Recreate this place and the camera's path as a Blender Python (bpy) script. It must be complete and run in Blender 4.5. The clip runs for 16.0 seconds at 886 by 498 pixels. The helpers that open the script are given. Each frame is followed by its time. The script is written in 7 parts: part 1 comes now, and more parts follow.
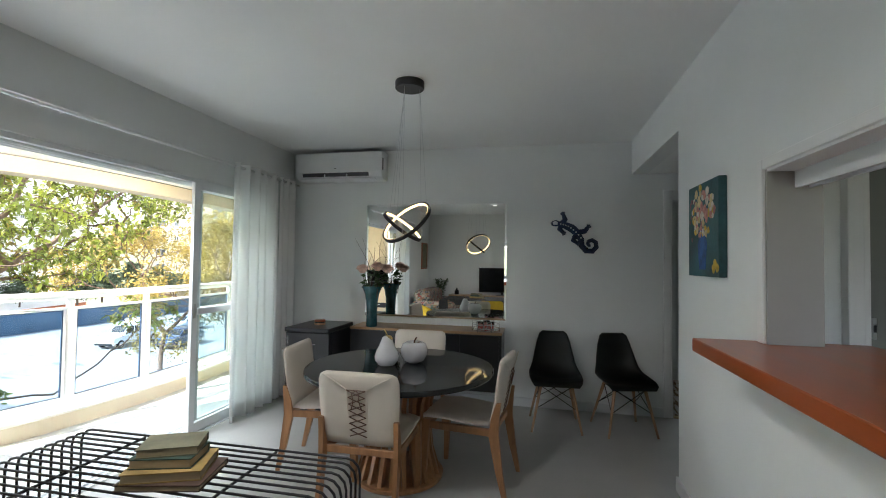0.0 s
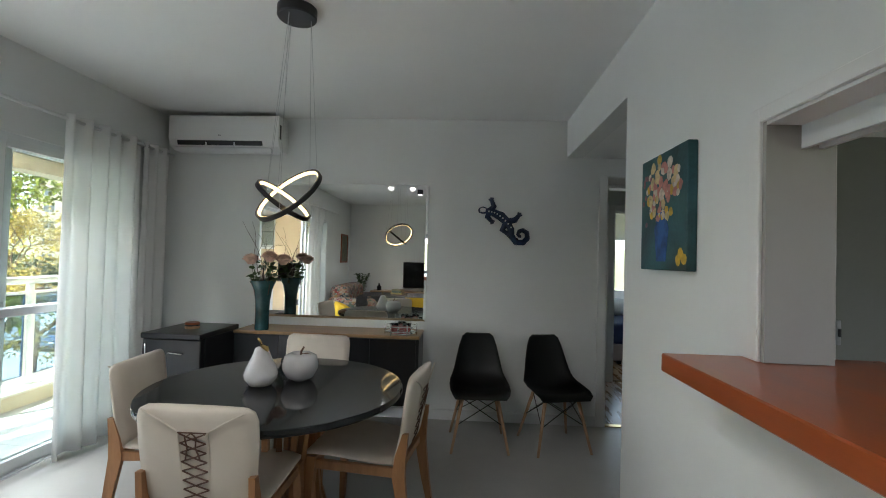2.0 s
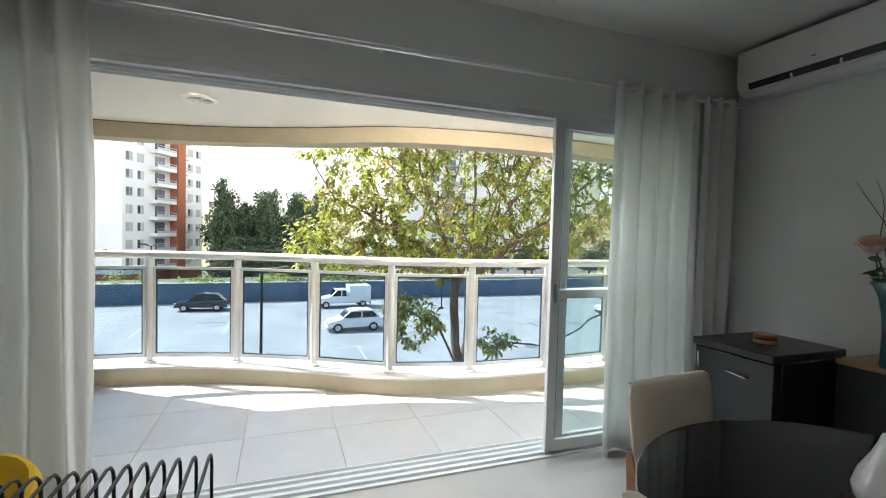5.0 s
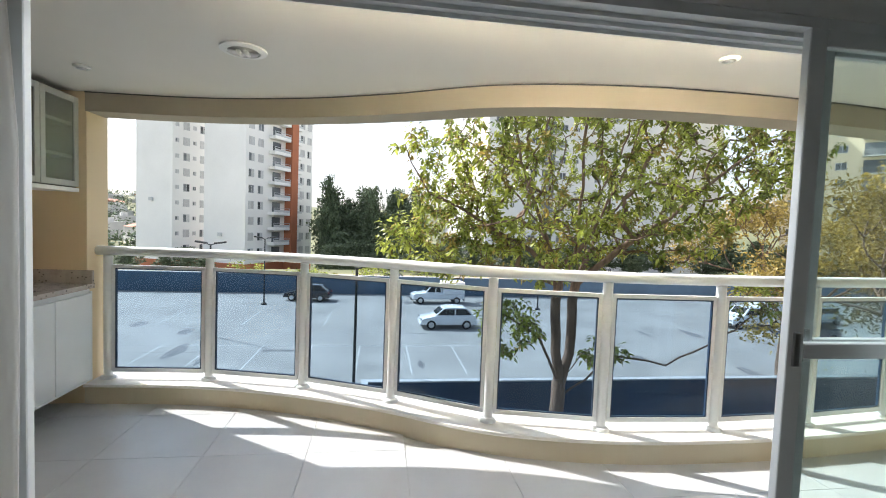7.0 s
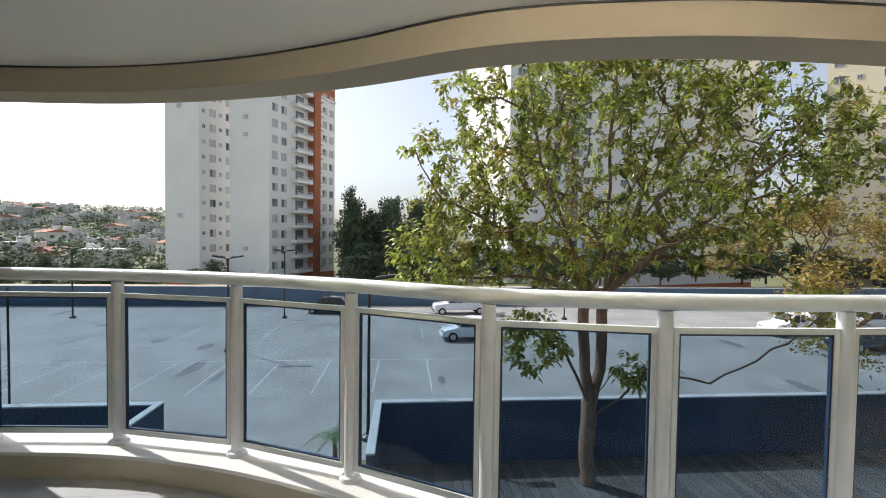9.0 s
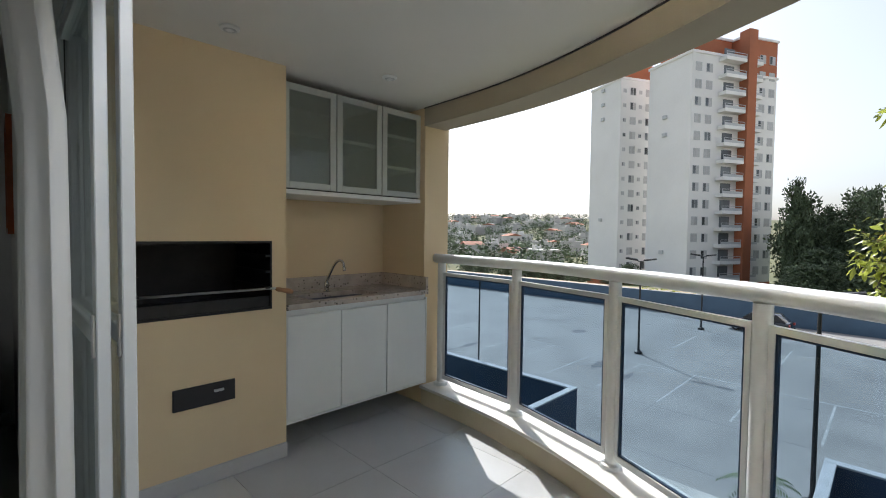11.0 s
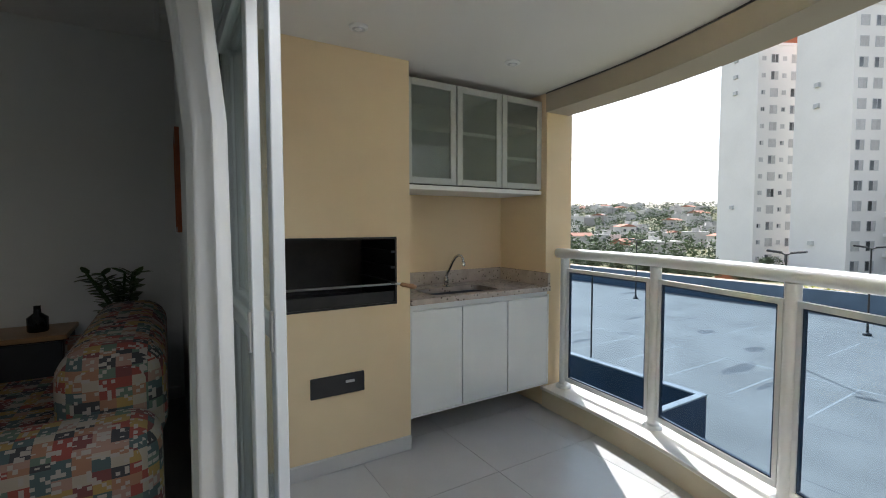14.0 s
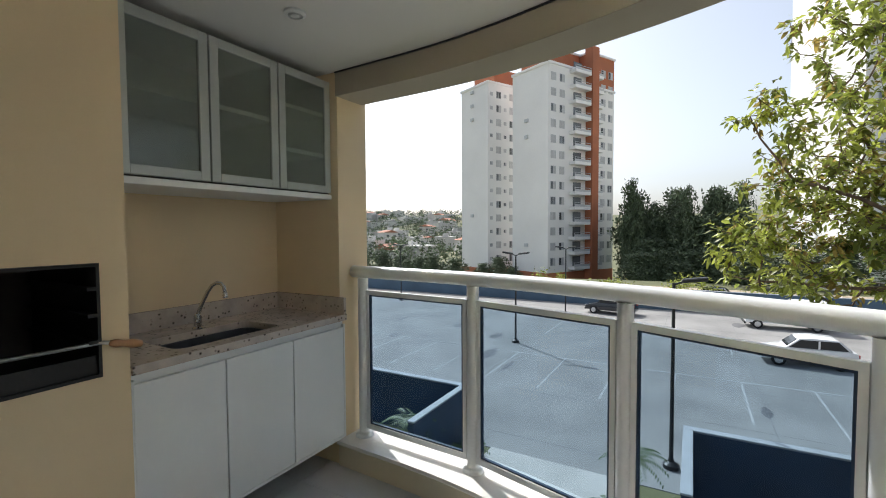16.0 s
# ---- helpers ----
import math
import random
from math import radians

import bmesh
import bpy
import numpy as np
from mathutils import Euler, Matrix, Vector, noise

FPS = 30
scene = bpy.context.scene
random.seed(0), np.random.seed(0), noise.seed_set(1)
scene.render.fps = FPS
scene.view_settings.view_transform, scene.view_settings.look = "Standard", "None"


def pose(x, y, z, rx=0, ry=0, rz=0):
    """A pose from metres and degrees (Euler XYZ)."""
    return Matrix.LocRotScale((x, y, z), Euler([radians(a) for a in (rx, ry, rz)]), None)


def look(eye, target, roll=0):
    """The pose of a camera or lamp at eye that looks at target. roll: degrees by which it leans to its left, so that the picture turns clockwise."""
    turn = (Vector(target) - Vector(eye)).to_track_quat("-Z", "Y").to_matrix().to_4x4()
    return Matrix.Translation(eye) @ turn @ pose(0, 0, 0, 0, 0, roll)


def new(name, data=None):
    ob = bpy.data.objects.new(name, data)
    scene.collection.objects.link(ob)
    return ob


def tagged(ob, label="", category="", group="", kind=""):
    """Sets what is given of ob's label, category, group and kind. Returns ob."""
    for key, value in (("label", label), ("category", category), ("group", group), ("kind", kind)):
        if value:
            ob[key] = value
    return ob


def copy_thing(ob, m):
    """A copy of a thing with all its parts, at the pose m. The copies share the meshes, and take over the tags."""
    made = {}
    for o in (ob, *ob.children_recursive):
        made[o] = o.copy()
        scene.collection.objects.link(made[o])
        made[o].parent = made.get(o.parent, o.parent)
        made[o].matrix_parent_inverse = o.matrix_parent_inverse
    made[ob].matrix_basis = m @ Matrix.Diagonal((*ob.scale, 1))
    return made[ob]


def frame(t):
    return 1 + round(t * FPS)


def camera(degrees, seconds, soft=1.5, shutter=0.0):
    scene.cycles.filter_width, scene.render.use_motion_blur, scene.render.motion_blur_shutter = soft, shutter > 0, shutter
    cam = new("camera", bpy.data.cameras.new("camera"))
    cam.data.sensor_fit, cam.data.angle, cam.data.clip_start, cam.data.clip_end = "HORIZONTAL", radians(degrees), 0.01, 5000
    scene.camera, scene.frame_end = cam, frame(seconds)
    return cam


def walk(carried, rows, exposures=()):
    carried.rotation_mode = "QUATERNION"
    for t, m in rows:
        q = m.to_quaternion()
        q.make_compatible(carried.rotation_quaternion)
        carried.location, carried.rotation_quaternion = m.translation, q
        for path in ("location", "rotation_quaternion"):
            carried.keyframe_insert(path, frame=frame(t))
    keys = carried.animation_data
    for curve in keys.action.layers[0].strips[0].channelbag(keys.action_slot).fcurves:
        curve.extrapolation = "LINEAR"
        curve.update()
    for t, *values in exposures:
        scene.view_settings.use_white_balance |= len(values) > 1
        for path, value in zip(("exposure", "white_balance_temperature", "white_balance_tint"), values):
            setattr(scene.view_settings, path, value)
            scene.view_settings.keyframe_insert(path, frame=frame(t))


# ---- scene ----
import collections
cam = camera(89.4, 16.0, soft=1.0)
PATH = [
    (0, (0.306, 0.581, 1.481), (-0.11, 2.537, 1.539), 0.8),
    (0.5, (0.339, 0.737, 1.462), (0.019, 2.71, 1.511), 1.2),
    (1, (0.336, 0.915, 1.466), (0.202, 2.91, 1.529), 1.6),
    (1.5, (0.325, 1.065, 1.457), (0.264, 3.063, 1.513), 1.6),
    (2, (0.34, 1.27, 1.444), (0.234, 3.266, 1.489), 1.6),
    (2.5, (0.348, 1.476, 1.453), (-0.013, 3.443, 1.481), 1.9),
    (3, (0.308, 1.693, 1.437), (-0.266, 3.609, 1.441), 2.3),
    (3.5, (0.147, 1.868, 1.443), (-0.672, 3.693, 1.428), 2.6),
    (4, (0.049, 2.036, 1.477), (-1.305, 3.506, 1.431), 2.4),
    (4.5, (0.005, 2.169, 1.413), (-1.703, 3.207, 1.372), 2.0),
    (5, (-0.126, 2.213, 1.403), (-2.004, 2.897, 1.329), 1.5),
    (5.2, (-0.203, 2.229, 1.403), (-2.119, 2.797, 1.326), 1.5),
    (7.3, (-1.296, 2.461, 1.419), (-3.277, 2.717, 1.322), 1.6),
    (7.5, (-1.375, 2.507, 1.412), (-3.359, 2.748, 1.327), 0.9),
    (8, (-1.653, 2.661, 1.374), (-3.641, 2.874, 1.315), 0.3),
    (8.5, (-1.84, 2.72, 1.413), (-3.823, 2.97, 1.345), 0.7),
    (9, (-2.071, 2.775, 1.397), (-4.063, 2.945, 1.332), 0.8),
    (9.5, (-2.233, 2.808, 1.328), (-4.226, 2.639, 1.308), 0.7),
    (10, (-2.368, 2.83, 1.342), (-4.222, 2.08, 1.3), 1.2),
    (10.2, (-2.41, 2.86, 1.332), (-4.154, 1.882, 1.288), 1.2),
    (12.3, (-2.435, 2.743, 1.355), (-3.663, 1.168, 1.264), -0.1),
    (12.5, (-2.427, 2.749, 1.359), (-3.616, 1.144, 1.265), -0.1),
    (13, (-2.397, 2.748, 1.347), (-3.503, 1.084, 1.256), 0.0),
    (13.5, (-2.396, 2.735, 1.351), (-3.465, 1.047, 1.25), -0.0),
    (14, (-2.419, 2.66, 1.346), (-3.466, 0.96, 1.237), -0.1),
    (14.5, (-2.472, 2.513, 1.355), (-3.746, 0.974, 1.247), 0.4),
    (15, (-2.539, 2.374, 1.374), (-4.027, 1.041, 1.265), 0.2),
    (15.5, (-2.672, 2.222, 1.378), (-4.277, 1.034, 1.281), -0.1),
    (16, (-2.795, 2.073, 1.382), (-4.539, 1.098, 1.297), -0.3),
]
EXPOSURES = [(0.0, 2.68, 6050, 10), (2.5, 2.8, 6200, 10), (3.2, 2.7, 6250, 10), (4.0, 2.05, 6250, 10), (5.0, 1.8, 6250, 10), (7.3, 1.0, 6150, 10.5), (9.0, 0.33, 6150, 10.5), (12.3, 0.62, 6050, 11), (13.5, 0.82, 6050, 11), (14.5, 0.75, 6050, 11), (16.0, 0.38, 6150, 10)]
walk(cam, [(t, look(eye, target, roll)) for t, eye, target, roll in PATH], EXPOSURES)

# ---- light ----
world = bpy.data.worlds.new("world")
scene.world = world
world.use_nodes = True
wn = world.node_tree.nodes
sky = wn.new("ShaderNodeTexSky")
sky.sky_type, sky.sun_disc = "NISHITA", False
sky.sun_elevation, sky.sun_rotation = radians(44), radians(214)
sky.air_density, sky.dust_density, sky.ozone_density = 1.0, 3.0, 1.0
wn["Background"].inputs["Strength"].default_value = 0.15
hazy = wn.new("ShaderNodeHueSaturation")
hazy.inputs["Saturation"].default_value = 0.48
world.node_tree.links.new(sky.outputs["Color"], hazy.inputs["Color"])
world.node_tree.links.new(hazy.outputs["Color"], wn["Background"].inputs["Color"])
sun = new("sun", bpy.data.lights.new("sun", "SUN"))
sun.data.energy, sun.data.angle, sun.data.color = 4.0, radians(0.5), (1.0, 0.95, 0.86)
sun.matrix_basis = look((0, 0, 0), (0.40, 0.58, -0.70))

# hidden fill lamp added behind the balcony door's lintel, in place of sky light
opening = new("opening_fill", bpy.data.lights.new("opening_fill", "AREA"))
opening.data.shape, opening.data.size, opening.data.size_y = "RECTANGLE", 2.6, 0.05
opening.data.energy, opening.data.color = 25.0, (0.96, 0.98, 1.0)
opening.matrix_basis = look((-2.775, 3.2, 2.25), (-1.909, 3.2, 1.75))

# ---- materials ----


def mat(name, color, rough=0.5, metal=0.0, var=0.08, scale=6.0, fine=60.0, bump=0.1, tone=None, coat=0.0, island=0.0, stretch=(1, 1, 1), spec=0.5):
    """A surface with coarse stains and fine grain, both in object space."""
    m = bpy.data.materials.new(name)
    m.use_nodes = True
    n, l = m.node_tree.nodes, m.node_tree.links
    b = n["Principled BSDF"]
    b.inputs["Metallic"].default_value = metal
    b.inputs["Coat Weight"].default_value = coat
    b.inputs["Specular IOR Level"].default_value = spec
    co = n.new("ShaderNodeTexCoord")
    mp = n.new("ShaderNodeMapping")
    mp.inputs["Scale"].default_value = stretch
    l.new(co.outputs["Object"], mp.inputs["Vector"])
    a, f = n.new("ShaderNodeTexNoise"), n.new("ShaderNodeTexNoise")
    a.inputs["Scale"].default_value, a.inputs["Detail"].default_value = scale, 5
    f.inputs["Scale"].default_value, f.inputs["Detail"].default_value = fine, 4
    for t in (a, f):
        l.new(mp.outputs["Vector"], t.inputs["Vector"])
    dark = tone or tuple(c * (1 - 2.2 * var) for c in color)
    mix = n.new("ShaderNodeMix")
    mix.data_type = "RGBA"
    mix.inputs["A"].default_value, mix.inputs["B"].default_value = (*dark, 1), (*[min(1, c * (1 + 0.6 * var)) for c in color], 1)
    add = n.new("ShaderNodeMath")
    add.operation = "MULTIPLY_ADD"
    l.new(f.outputs["Fac"], add.inputs[0])
    add.inputs[1].default_value = 0.45
    mr = n.new("ShaderNodeMapRange")
    mr.inputs["From Min"].default_value, mr.inputs["From Max"].default_value = 0.3, 0.62
    mr.inputs["To Max"].default_value = 0.75
    l.new(a.outputs["Fac"], mr.inputs["Value"])
    l.new(mr.outputs["Result"], add.inputs[2])
    l.new(add.outputs["Value"], mix.inputs["Factor"])
    out = mix.outputs["Result"]
    if island:
        oi = n.new("ShaderNodeObjectInfo") if island > 0 else n.new("ShaderNodeNewGeometry")
        hs = n.new("ShaderNodeHueSaturation")
        vr = n.new("ShaderNodeMapRange")
        vr.inputs["To Min"].default_value, vr.inputs["To Max"].default_value = 1 - abs(island), 1 + abs(island)
        l.new(oi.outputs["Random" if island > 0 else "Random Per Island"], vr.inputs["Value"])
        l.new(vr.outputs["Result"], hs.inputs["Value"])
        l.new(out, hs.inputs["Color"])
        out = hs.outputs["Color"]
    l.new(out, b.inputs["Base Color"])
    rr = n.new("ShaderNodeMapRange")
    rr.inputs["To Min"].default_value, rr.inputs["To Max"].default_value = max(0.0, rough * 0.82), min(1.0, rough * 1.15)
    l.new(a.outputs["Fac"], rr.inputs["Value"])
    l.new(rr.outputs["Result"], b.inputs["Roughness"])
    if bump:
        bp = n.new("ShaderNodeBump")
        bp.inputs["Strength"].default_value, bp.inputs["Distance"].default_value = bump, 0.004
        l.new(f.outputs["Fac"], bp.inputs["Height"])
        l.new(bp.outputs["Normal"], b.inputs["Normal"])
    return m


def plain(name, color, rough=0.5, metal=0.0, emit=0.0, transmit=0.0, ior=1.45, alpha=1.0):
    m = bpy.data.materials.new(name)
    m.use_nodes = True
    b = m.node_tree.nodes["Principled BSDF"]
    b.inputs["Base Color"].default_value, b.inputs["Roughness"].default_value = (*color, 1), rough
    b.inputs["Metallic"].default_value, b.inputs["Transmission Weight"].default_value, b.inputs["IOR"].default_value = metal, transmit, ior
    b.inputs["Alpha"].default_value = alpha
    if emit:
        b.inputs["Emission Color"].default_value, b.inputs["Emission Strength"].default_value = (*color, 1), emit
    return m


def pane_mat(name, tint, gloss=1.0, rough=0.0):
    """Thin window glass: a clear tinted film with a mirror coat that follows Fresnel."""
    m = bpy.data.materials.new(name)
    m.use_nodes = True
    n, l = m.node_tree.nodes, m.node_tree.links
    n.remove(n["Principled BSDF"])
    tr, gl, mx, fr, mu, pw = (n.new("ShaderNode" + k) for k in ("BsdfTransparent", "BsdfGlossy", "MixShader", "LayerWeight", "Math", "Math"))
    tr.inputs["Color"].default_value = (*tint, 1)
    gl.inputs["Roughness"].default_value = rough
    pw.operation, pw.inputs[1].default_value = "POWER", 5.0
    mu.operation, mu.inputs[1].default_value, mu.inputs[2].default_value = "MULTIPLY_ADD", 0.8 * gloss, 0.025 * gloss
    l.new(fr.outputs["Facing"], pw.inputs[0])
    l.new(pw.outputs["Value"], mu.inputs[0])
    l.new(mu.outputs["Value"], mx.inputs["Fac"])
    l.new(tr.outputs["BSDF"], mx.inputs[1])
    l.new(gl.outputs["BSDF"], mx.inputs[2])
    l.new(mx.outputs["Shader"], n["Material Output"].inputs["Surface"])
    return m


def cloth(name, color, trans=0.35):
    """Thin woven cloth that lets part of the light through."""
    m = bpy.data.materials.new(name)
    m.use_nodes = True
    n, l = m.node_tree.nodes, m.node_tree.links
    b = n["Principled BSDF"]
    b.inputs["Base Color"].default_value, b.inputs["Roughness"].default_value = (*color, 1), 0.9
    t, mx = n.new("ShaderNodeBsdfTranslucent"), n.new("ShaderNodeMixShader")
    t.inputs["Color"].default_value, mx.inputs["Fac"].default_value = (*color, 1), trans
    wv = n.new("ShaderNodeTexNoise")
    wv.inputs["Scale"].default_value = 180
    bp = n.new("ShaderNodeBump")
    bp.inputs["Strength"].default_value, bp.inputs["Distance"].default_value = 0.2, 0.002
    l.new(wv.outputs["Fac"], bp.inputs["Height"])
    l.new(bp.outputs["Normal"], b.inputs["Normal"])
    l.new(b.outputs["BSDF"], mx.inputs[1])
    l.new(t.outputs["BSDF"], mx.inputs[2])
    l.new(mx.outputs["Shader"], n["Material Output"].inputs["Surface"])
    return m


WALL = mat("wall_paint", (0.78, 0.80, 0.79), 0.75, var=0.02, scale=1.5, fine=220, bump=0.06)
CEIL = mat("ceiling_paint", (0.86, 0.87, 0.86), 0.85, var=0.015, scale=1.2, fine=200, bump=0.05)
CREAM = mat("cream_paint", (0.68, 0.55, 0.36), 0.8, var=0.03, scale=1.6, fine=160, bump=0.15)
CREAM_PALE = mat("pale_cream_paint", (0.56, 0.50, 0.38), 0.8, var=0.03, scale=1.6, fine=160, bump=0.12)
TRIM = mat("white_trim_paint", (0.78, 0.79, 0.78), 0.4, var=0.02, scale=3, fine=80, bump=0.03)
# the fascia's cream paint, darkened to include the shade on its inner face
FASCIAP = mat("shaded_cream_paint", (0.35, 0.315, 0.255), 0.85, var=0.04, scale=1.3, fine=160, bump=0.12)
DARKSTEEL = mat("used_steel", (0.17, 0.18, 0.20), 0.36, 1.0, var=0.12, bump=0.04, stretch=(1, 12, 1))
FLOOR = mat("porcelain_floor", (0.37, 0.365, 0.345), 0.32, var=0.05, scale=2.2, fine=45, bump=0.02)
TILE = mat("balcony_tile", (0.46, 0.465, 0.47), 0.38, var=0.05, scale=2.5, fine=50, bump=0.04, island=0.04)
GROUT = mat("grout", (0.42, 0.42, 0.40), 0.9, var=0.1)
SILL = mat("sill_stone", (0.72, 0.70, 0.66), 0.5, var=0.06, scale=4, fine=90)
ALU = mat("white_aluminium", (0.72, 0.75, 0.76), 0.35, 0.0, var=0.02, scale=5, fine=100, bump=0.02)
RAILP = mat("rail_paint", (0.70, 0.73, 0.75), 0.32, 0.0, var=0.02, scale=5, fine=100, bump=0.02)
DARKGAP = mat("dark_gasket", (0.02, 0.02, 0.022), 0.6, var=0.1)
GLASS = pane_mat("window_glass", (0.93, 0.97, 0.96))
BLUEGLASS = pane_mat("blue_tinted_glass", (0.65, 0.74, 0.81), 0.9)
FROSTP = plain("frosted_glass", (0.66, 0.72, 0.66), 0.16, transmit=0.9)
BLUEEDGE = mat("blue_glass_edge", (0.015, 0.04, 0.085), 0.35, var=0.1)
CABALU = mat("grey_aluminium", (0.44, 0.465, 0.455), 0.35, 0.3, var=0.03, scale=5, fine=100, bump=0.02)
CURTAIN = cloth("curtain_linen", (0.94, 0.94, 0.93), 0.5)
COUNTER = mat("red_brown_wood", (0.33, 0.075, 0.02), 0.3, var=0.14, scale=2.0, fine=30, bump=0.03, stretch=(6, 0.7, 6), coat=0.3)
WALNUT = mat("chair_wood", (0.37, 0.185, 0.08), 0.42, var=0.16, scale=5, fine=40, bump=0.06, stretch=(4, 4, 0.6))
BEECH = mat("light_wood", (0.46, 0.28, 0.16), 0.5, var=0.12, scale=6, fine=50, bump=0.06, stretch=(5, 5, 0.7))
OAKTOP = mat("oak_top", (0.36, 0.22, 0.11), 0.35, var=0.14, scale=3, fine=40, bump=0.04, stretch=(0.7, 6, 6))
FABRIC = mat("cream_upholstery", (0.66, 0.60, 0.52), 0.9, var=0.05, scale=5, fine=420, bump=0.35)
LACE = mat("brown_cord", (0.10, 0.045, 0.025), 0.7, var=0.1)
BLACKGLASS = mat("black_glass", (0.008, 0.009, 0.010), 0.05, var=0.05, scale=3, bump=0.0, spec=0.35)
BLACK = mat("black_lacquer", (0.014, 0.015, 0.018), 0.35, var=0.1, scale=4, bump=0.02)
GREYLAC = mat("dark_grey_lacquer", (0.032, 0.036, 0.043), 0.4, var=0.08, scale=4, bump=0.02)
BLACKP = mat("black_plastic", (0.012, 0.014, 0.014), 0.38, var=0.1, scale=8, fine=300, bump=0.05)
WIRE = mat("black_wire", (0.015, 0.015, 0.017), 0.42, 0.2, var=0.1, bump=0.02)
CHROME = mat("chrome", (0.72, 0.72, 0.72), 0.14, 1.0, var=0.04, bump=0.0)
STEEL = mat("brushed_steel", (0.55, 0.56, 0.57), 0.3, 1.0, var=0.06, bump=0.03, stretch=(1, 20, 1))
BRASS = mat("gold_metal", (0.62, 0.45, 0.2), 0.25, 1.0, var=0.06, bump=0.0)
MIRROR = plain("mirror_silver", (0.86, 0.88, 0.87), 0.0, 1.0)
CERAMIC = mat("grey_white_ceramic", (0.62, 0.62, 0.63), 0.12, var=0.05, scale=7, fine=30, bump=0.05, coat=0.5)
TEAL = mat("teal_glaze", (0.03, 0.10, 0.11), 0.2, var=0.3, scale=9, fine=60, bump=0.25, coat=0.4)
LED = plain("warm_led", (1.0, 0.70, 0.30), 0.4, emit=0.7)
WHITEP = mat("white_plastic", (0.78, 0.79, 0.79), 0.35, var=0.015, scale=5, bump=0.01)
WHITELAC = mat("white_lacquer", (0.72, 0.74, 0.74), 0.35, var=0.02, scale=3, bump=0.02)
SOOT = mat("soot_steel", (0.018, 0.018, 0.019), 0.55, 0.3, var=0.3, scale=8, fine=60, bump=0.2)
YELLOW = mat("yellow_fabric", (0.72, 0.47, 0.03), 0.85, var=0.06, scale=6, fine=350, bump=0.3)
LEAFG = mat("house_plant_leaf", (0.05, 0.10, 0.03), 0.4, var=0.2, scale=12, bump=0.1)
ROSE = mat("dusty_rose_petal", (0.84, 0.60, 0.50), 0.7, var=0.15, scale=25, bump=0.1)
TWIG = mat("dry_twig", (0.07, 0.05, 0.04), 0.8, var=0.2)
LAMINATE = mat("laminate_floor", (0.24, 0.15, 0.085), 0.28, var=0.15, scale=3, fine=40, bump=0.03, stretch=(6, 0.7, 1))


def granite_mat():
    m = mat("granite", (0.47, 0.41, 0.365), 0.22, var=0.10, scale=14, fine=90, bump=0.02)
    n, l = m.node_tree.nodes, m.node_tree.links
    b = n["Principled BSDF"]
    base = b.inputs["Base Color"].links[0].from_socket
    vo = n.new("ShaderNodeTexVoronoi")
    vo.inputs["Scale"].default_value = 48
    co = n.new("ShaderNodeTexCoord")
    l.new(co.outputs["Object"], vo.inputs["Vector"])
    cr = n.new("ShaderNodeValToRGB")
    cr.color_ramp.elements[0].color, cr.color_ramp.elements[0].position = (0.06, 0.045, 0.05, 1), 0.10
    cr.color_ramp.elements[1].color, cr.color_ramp.elements[1].position = (1, 1, 1, 1), 0.40
    l.new(vo.outputs["Distance"], cr.inputs["Fac"])
    sep = n.new("ShaderNodeSeparateColor")
    l.new(vo.outputs["Color"], sep.inputs["Color"])
    th = n.new("ShaderNodeMath")
    th.operation, th.inputs[1].default_value = "GREATER_THAN", 0.58
    l.new(sep.outputs["Red"], th.inputs[0])
    mx = n.new("ShaderNodeMix")
    mx.data_type, mx.blend_type = "RGBA", "MULTIPLY"
    l.new(th.outputs["Value"], mx.inputs["Factor"])
    l.new(base, mx.inputs["A"])
    l.new(cr.outputs["Color"], mx.inputs["B"])
    l.new(mx.outputs["Result"], b.inputs["Base Color"])
    return m


GRANITE = granite_mat()

# ---- mesh helpers ----
ORIGIN = {}


def part(name, bm, material, parent=None, label="", smooth=False):
    """Links a bmesh, given in world places, as one mesh object under a thing or a part."""
    o = ORIGIN.get(parent.name, Vector()) if parent else Vector()
    if o.length:
        bmesh.ops.translate(bm, verts=bm.verts, vec=-o)
    me = bpy.data.meshes.new(name)
    bm.normal_update()
    bm.to_mesh(me)
    bm.free()
    if smooth:
        me.polygons.foreach_set("use_smooth", [True] * len(me.polygons))
        if smooth == "angle":
            me.set_sharp_from_angle(angle=radians(35))
    me.materials.append(material)
    ob = new(name, me)
    if parent:
        ob.parent = parent
        ORIGIN[ob.name] = o
    if label:
        ob["label"] = label
    return ob


def thing(name, at, label, category, group="", kind=""):
    ob = tagged(new(name), label, category, group, kind)
    ob.empty_display_size = 0.05
    ob.location = at
    ORIGIN[ob.name] = Vector(at)
    return ob


def solid(name, bm, material, label="", category="", kind="structure", smooth=False):
    return tagged(part(name, bm, material, None, "", smooth), label, category, "", kind)


def box(bm, x0, y0, z0, x1, y1, z1, bevel=0.0, seg=1):
    m = Matrix.Translation(((x0 + x1) / 2, (y0 + y1) / 2, (z0 + z1) / 2)) @ Matrix.Diagonal((abs(x1 - x0), abs(y1 - y0), abs(z1 - z0), 1))
    r = bmesh.ops.create_cube(bm, size=1, matrix=m)
    if bevel:
        es = list({e for v in r["verts"] for e in v.link_edges})
        bmesh.ops.bevel(bm, geom=es, offset=bevel, segments=seg, affect="EDGES", profile=0.5)
    return bm


def bx(*a, **k):
    return box(bmesh.new(), *a, **k)


def boxes(*lots, bevel=0.0):
    bm = bmesh.new()
    for b in lots:
        box(bm, *b, bevel=bevel)
    return bm


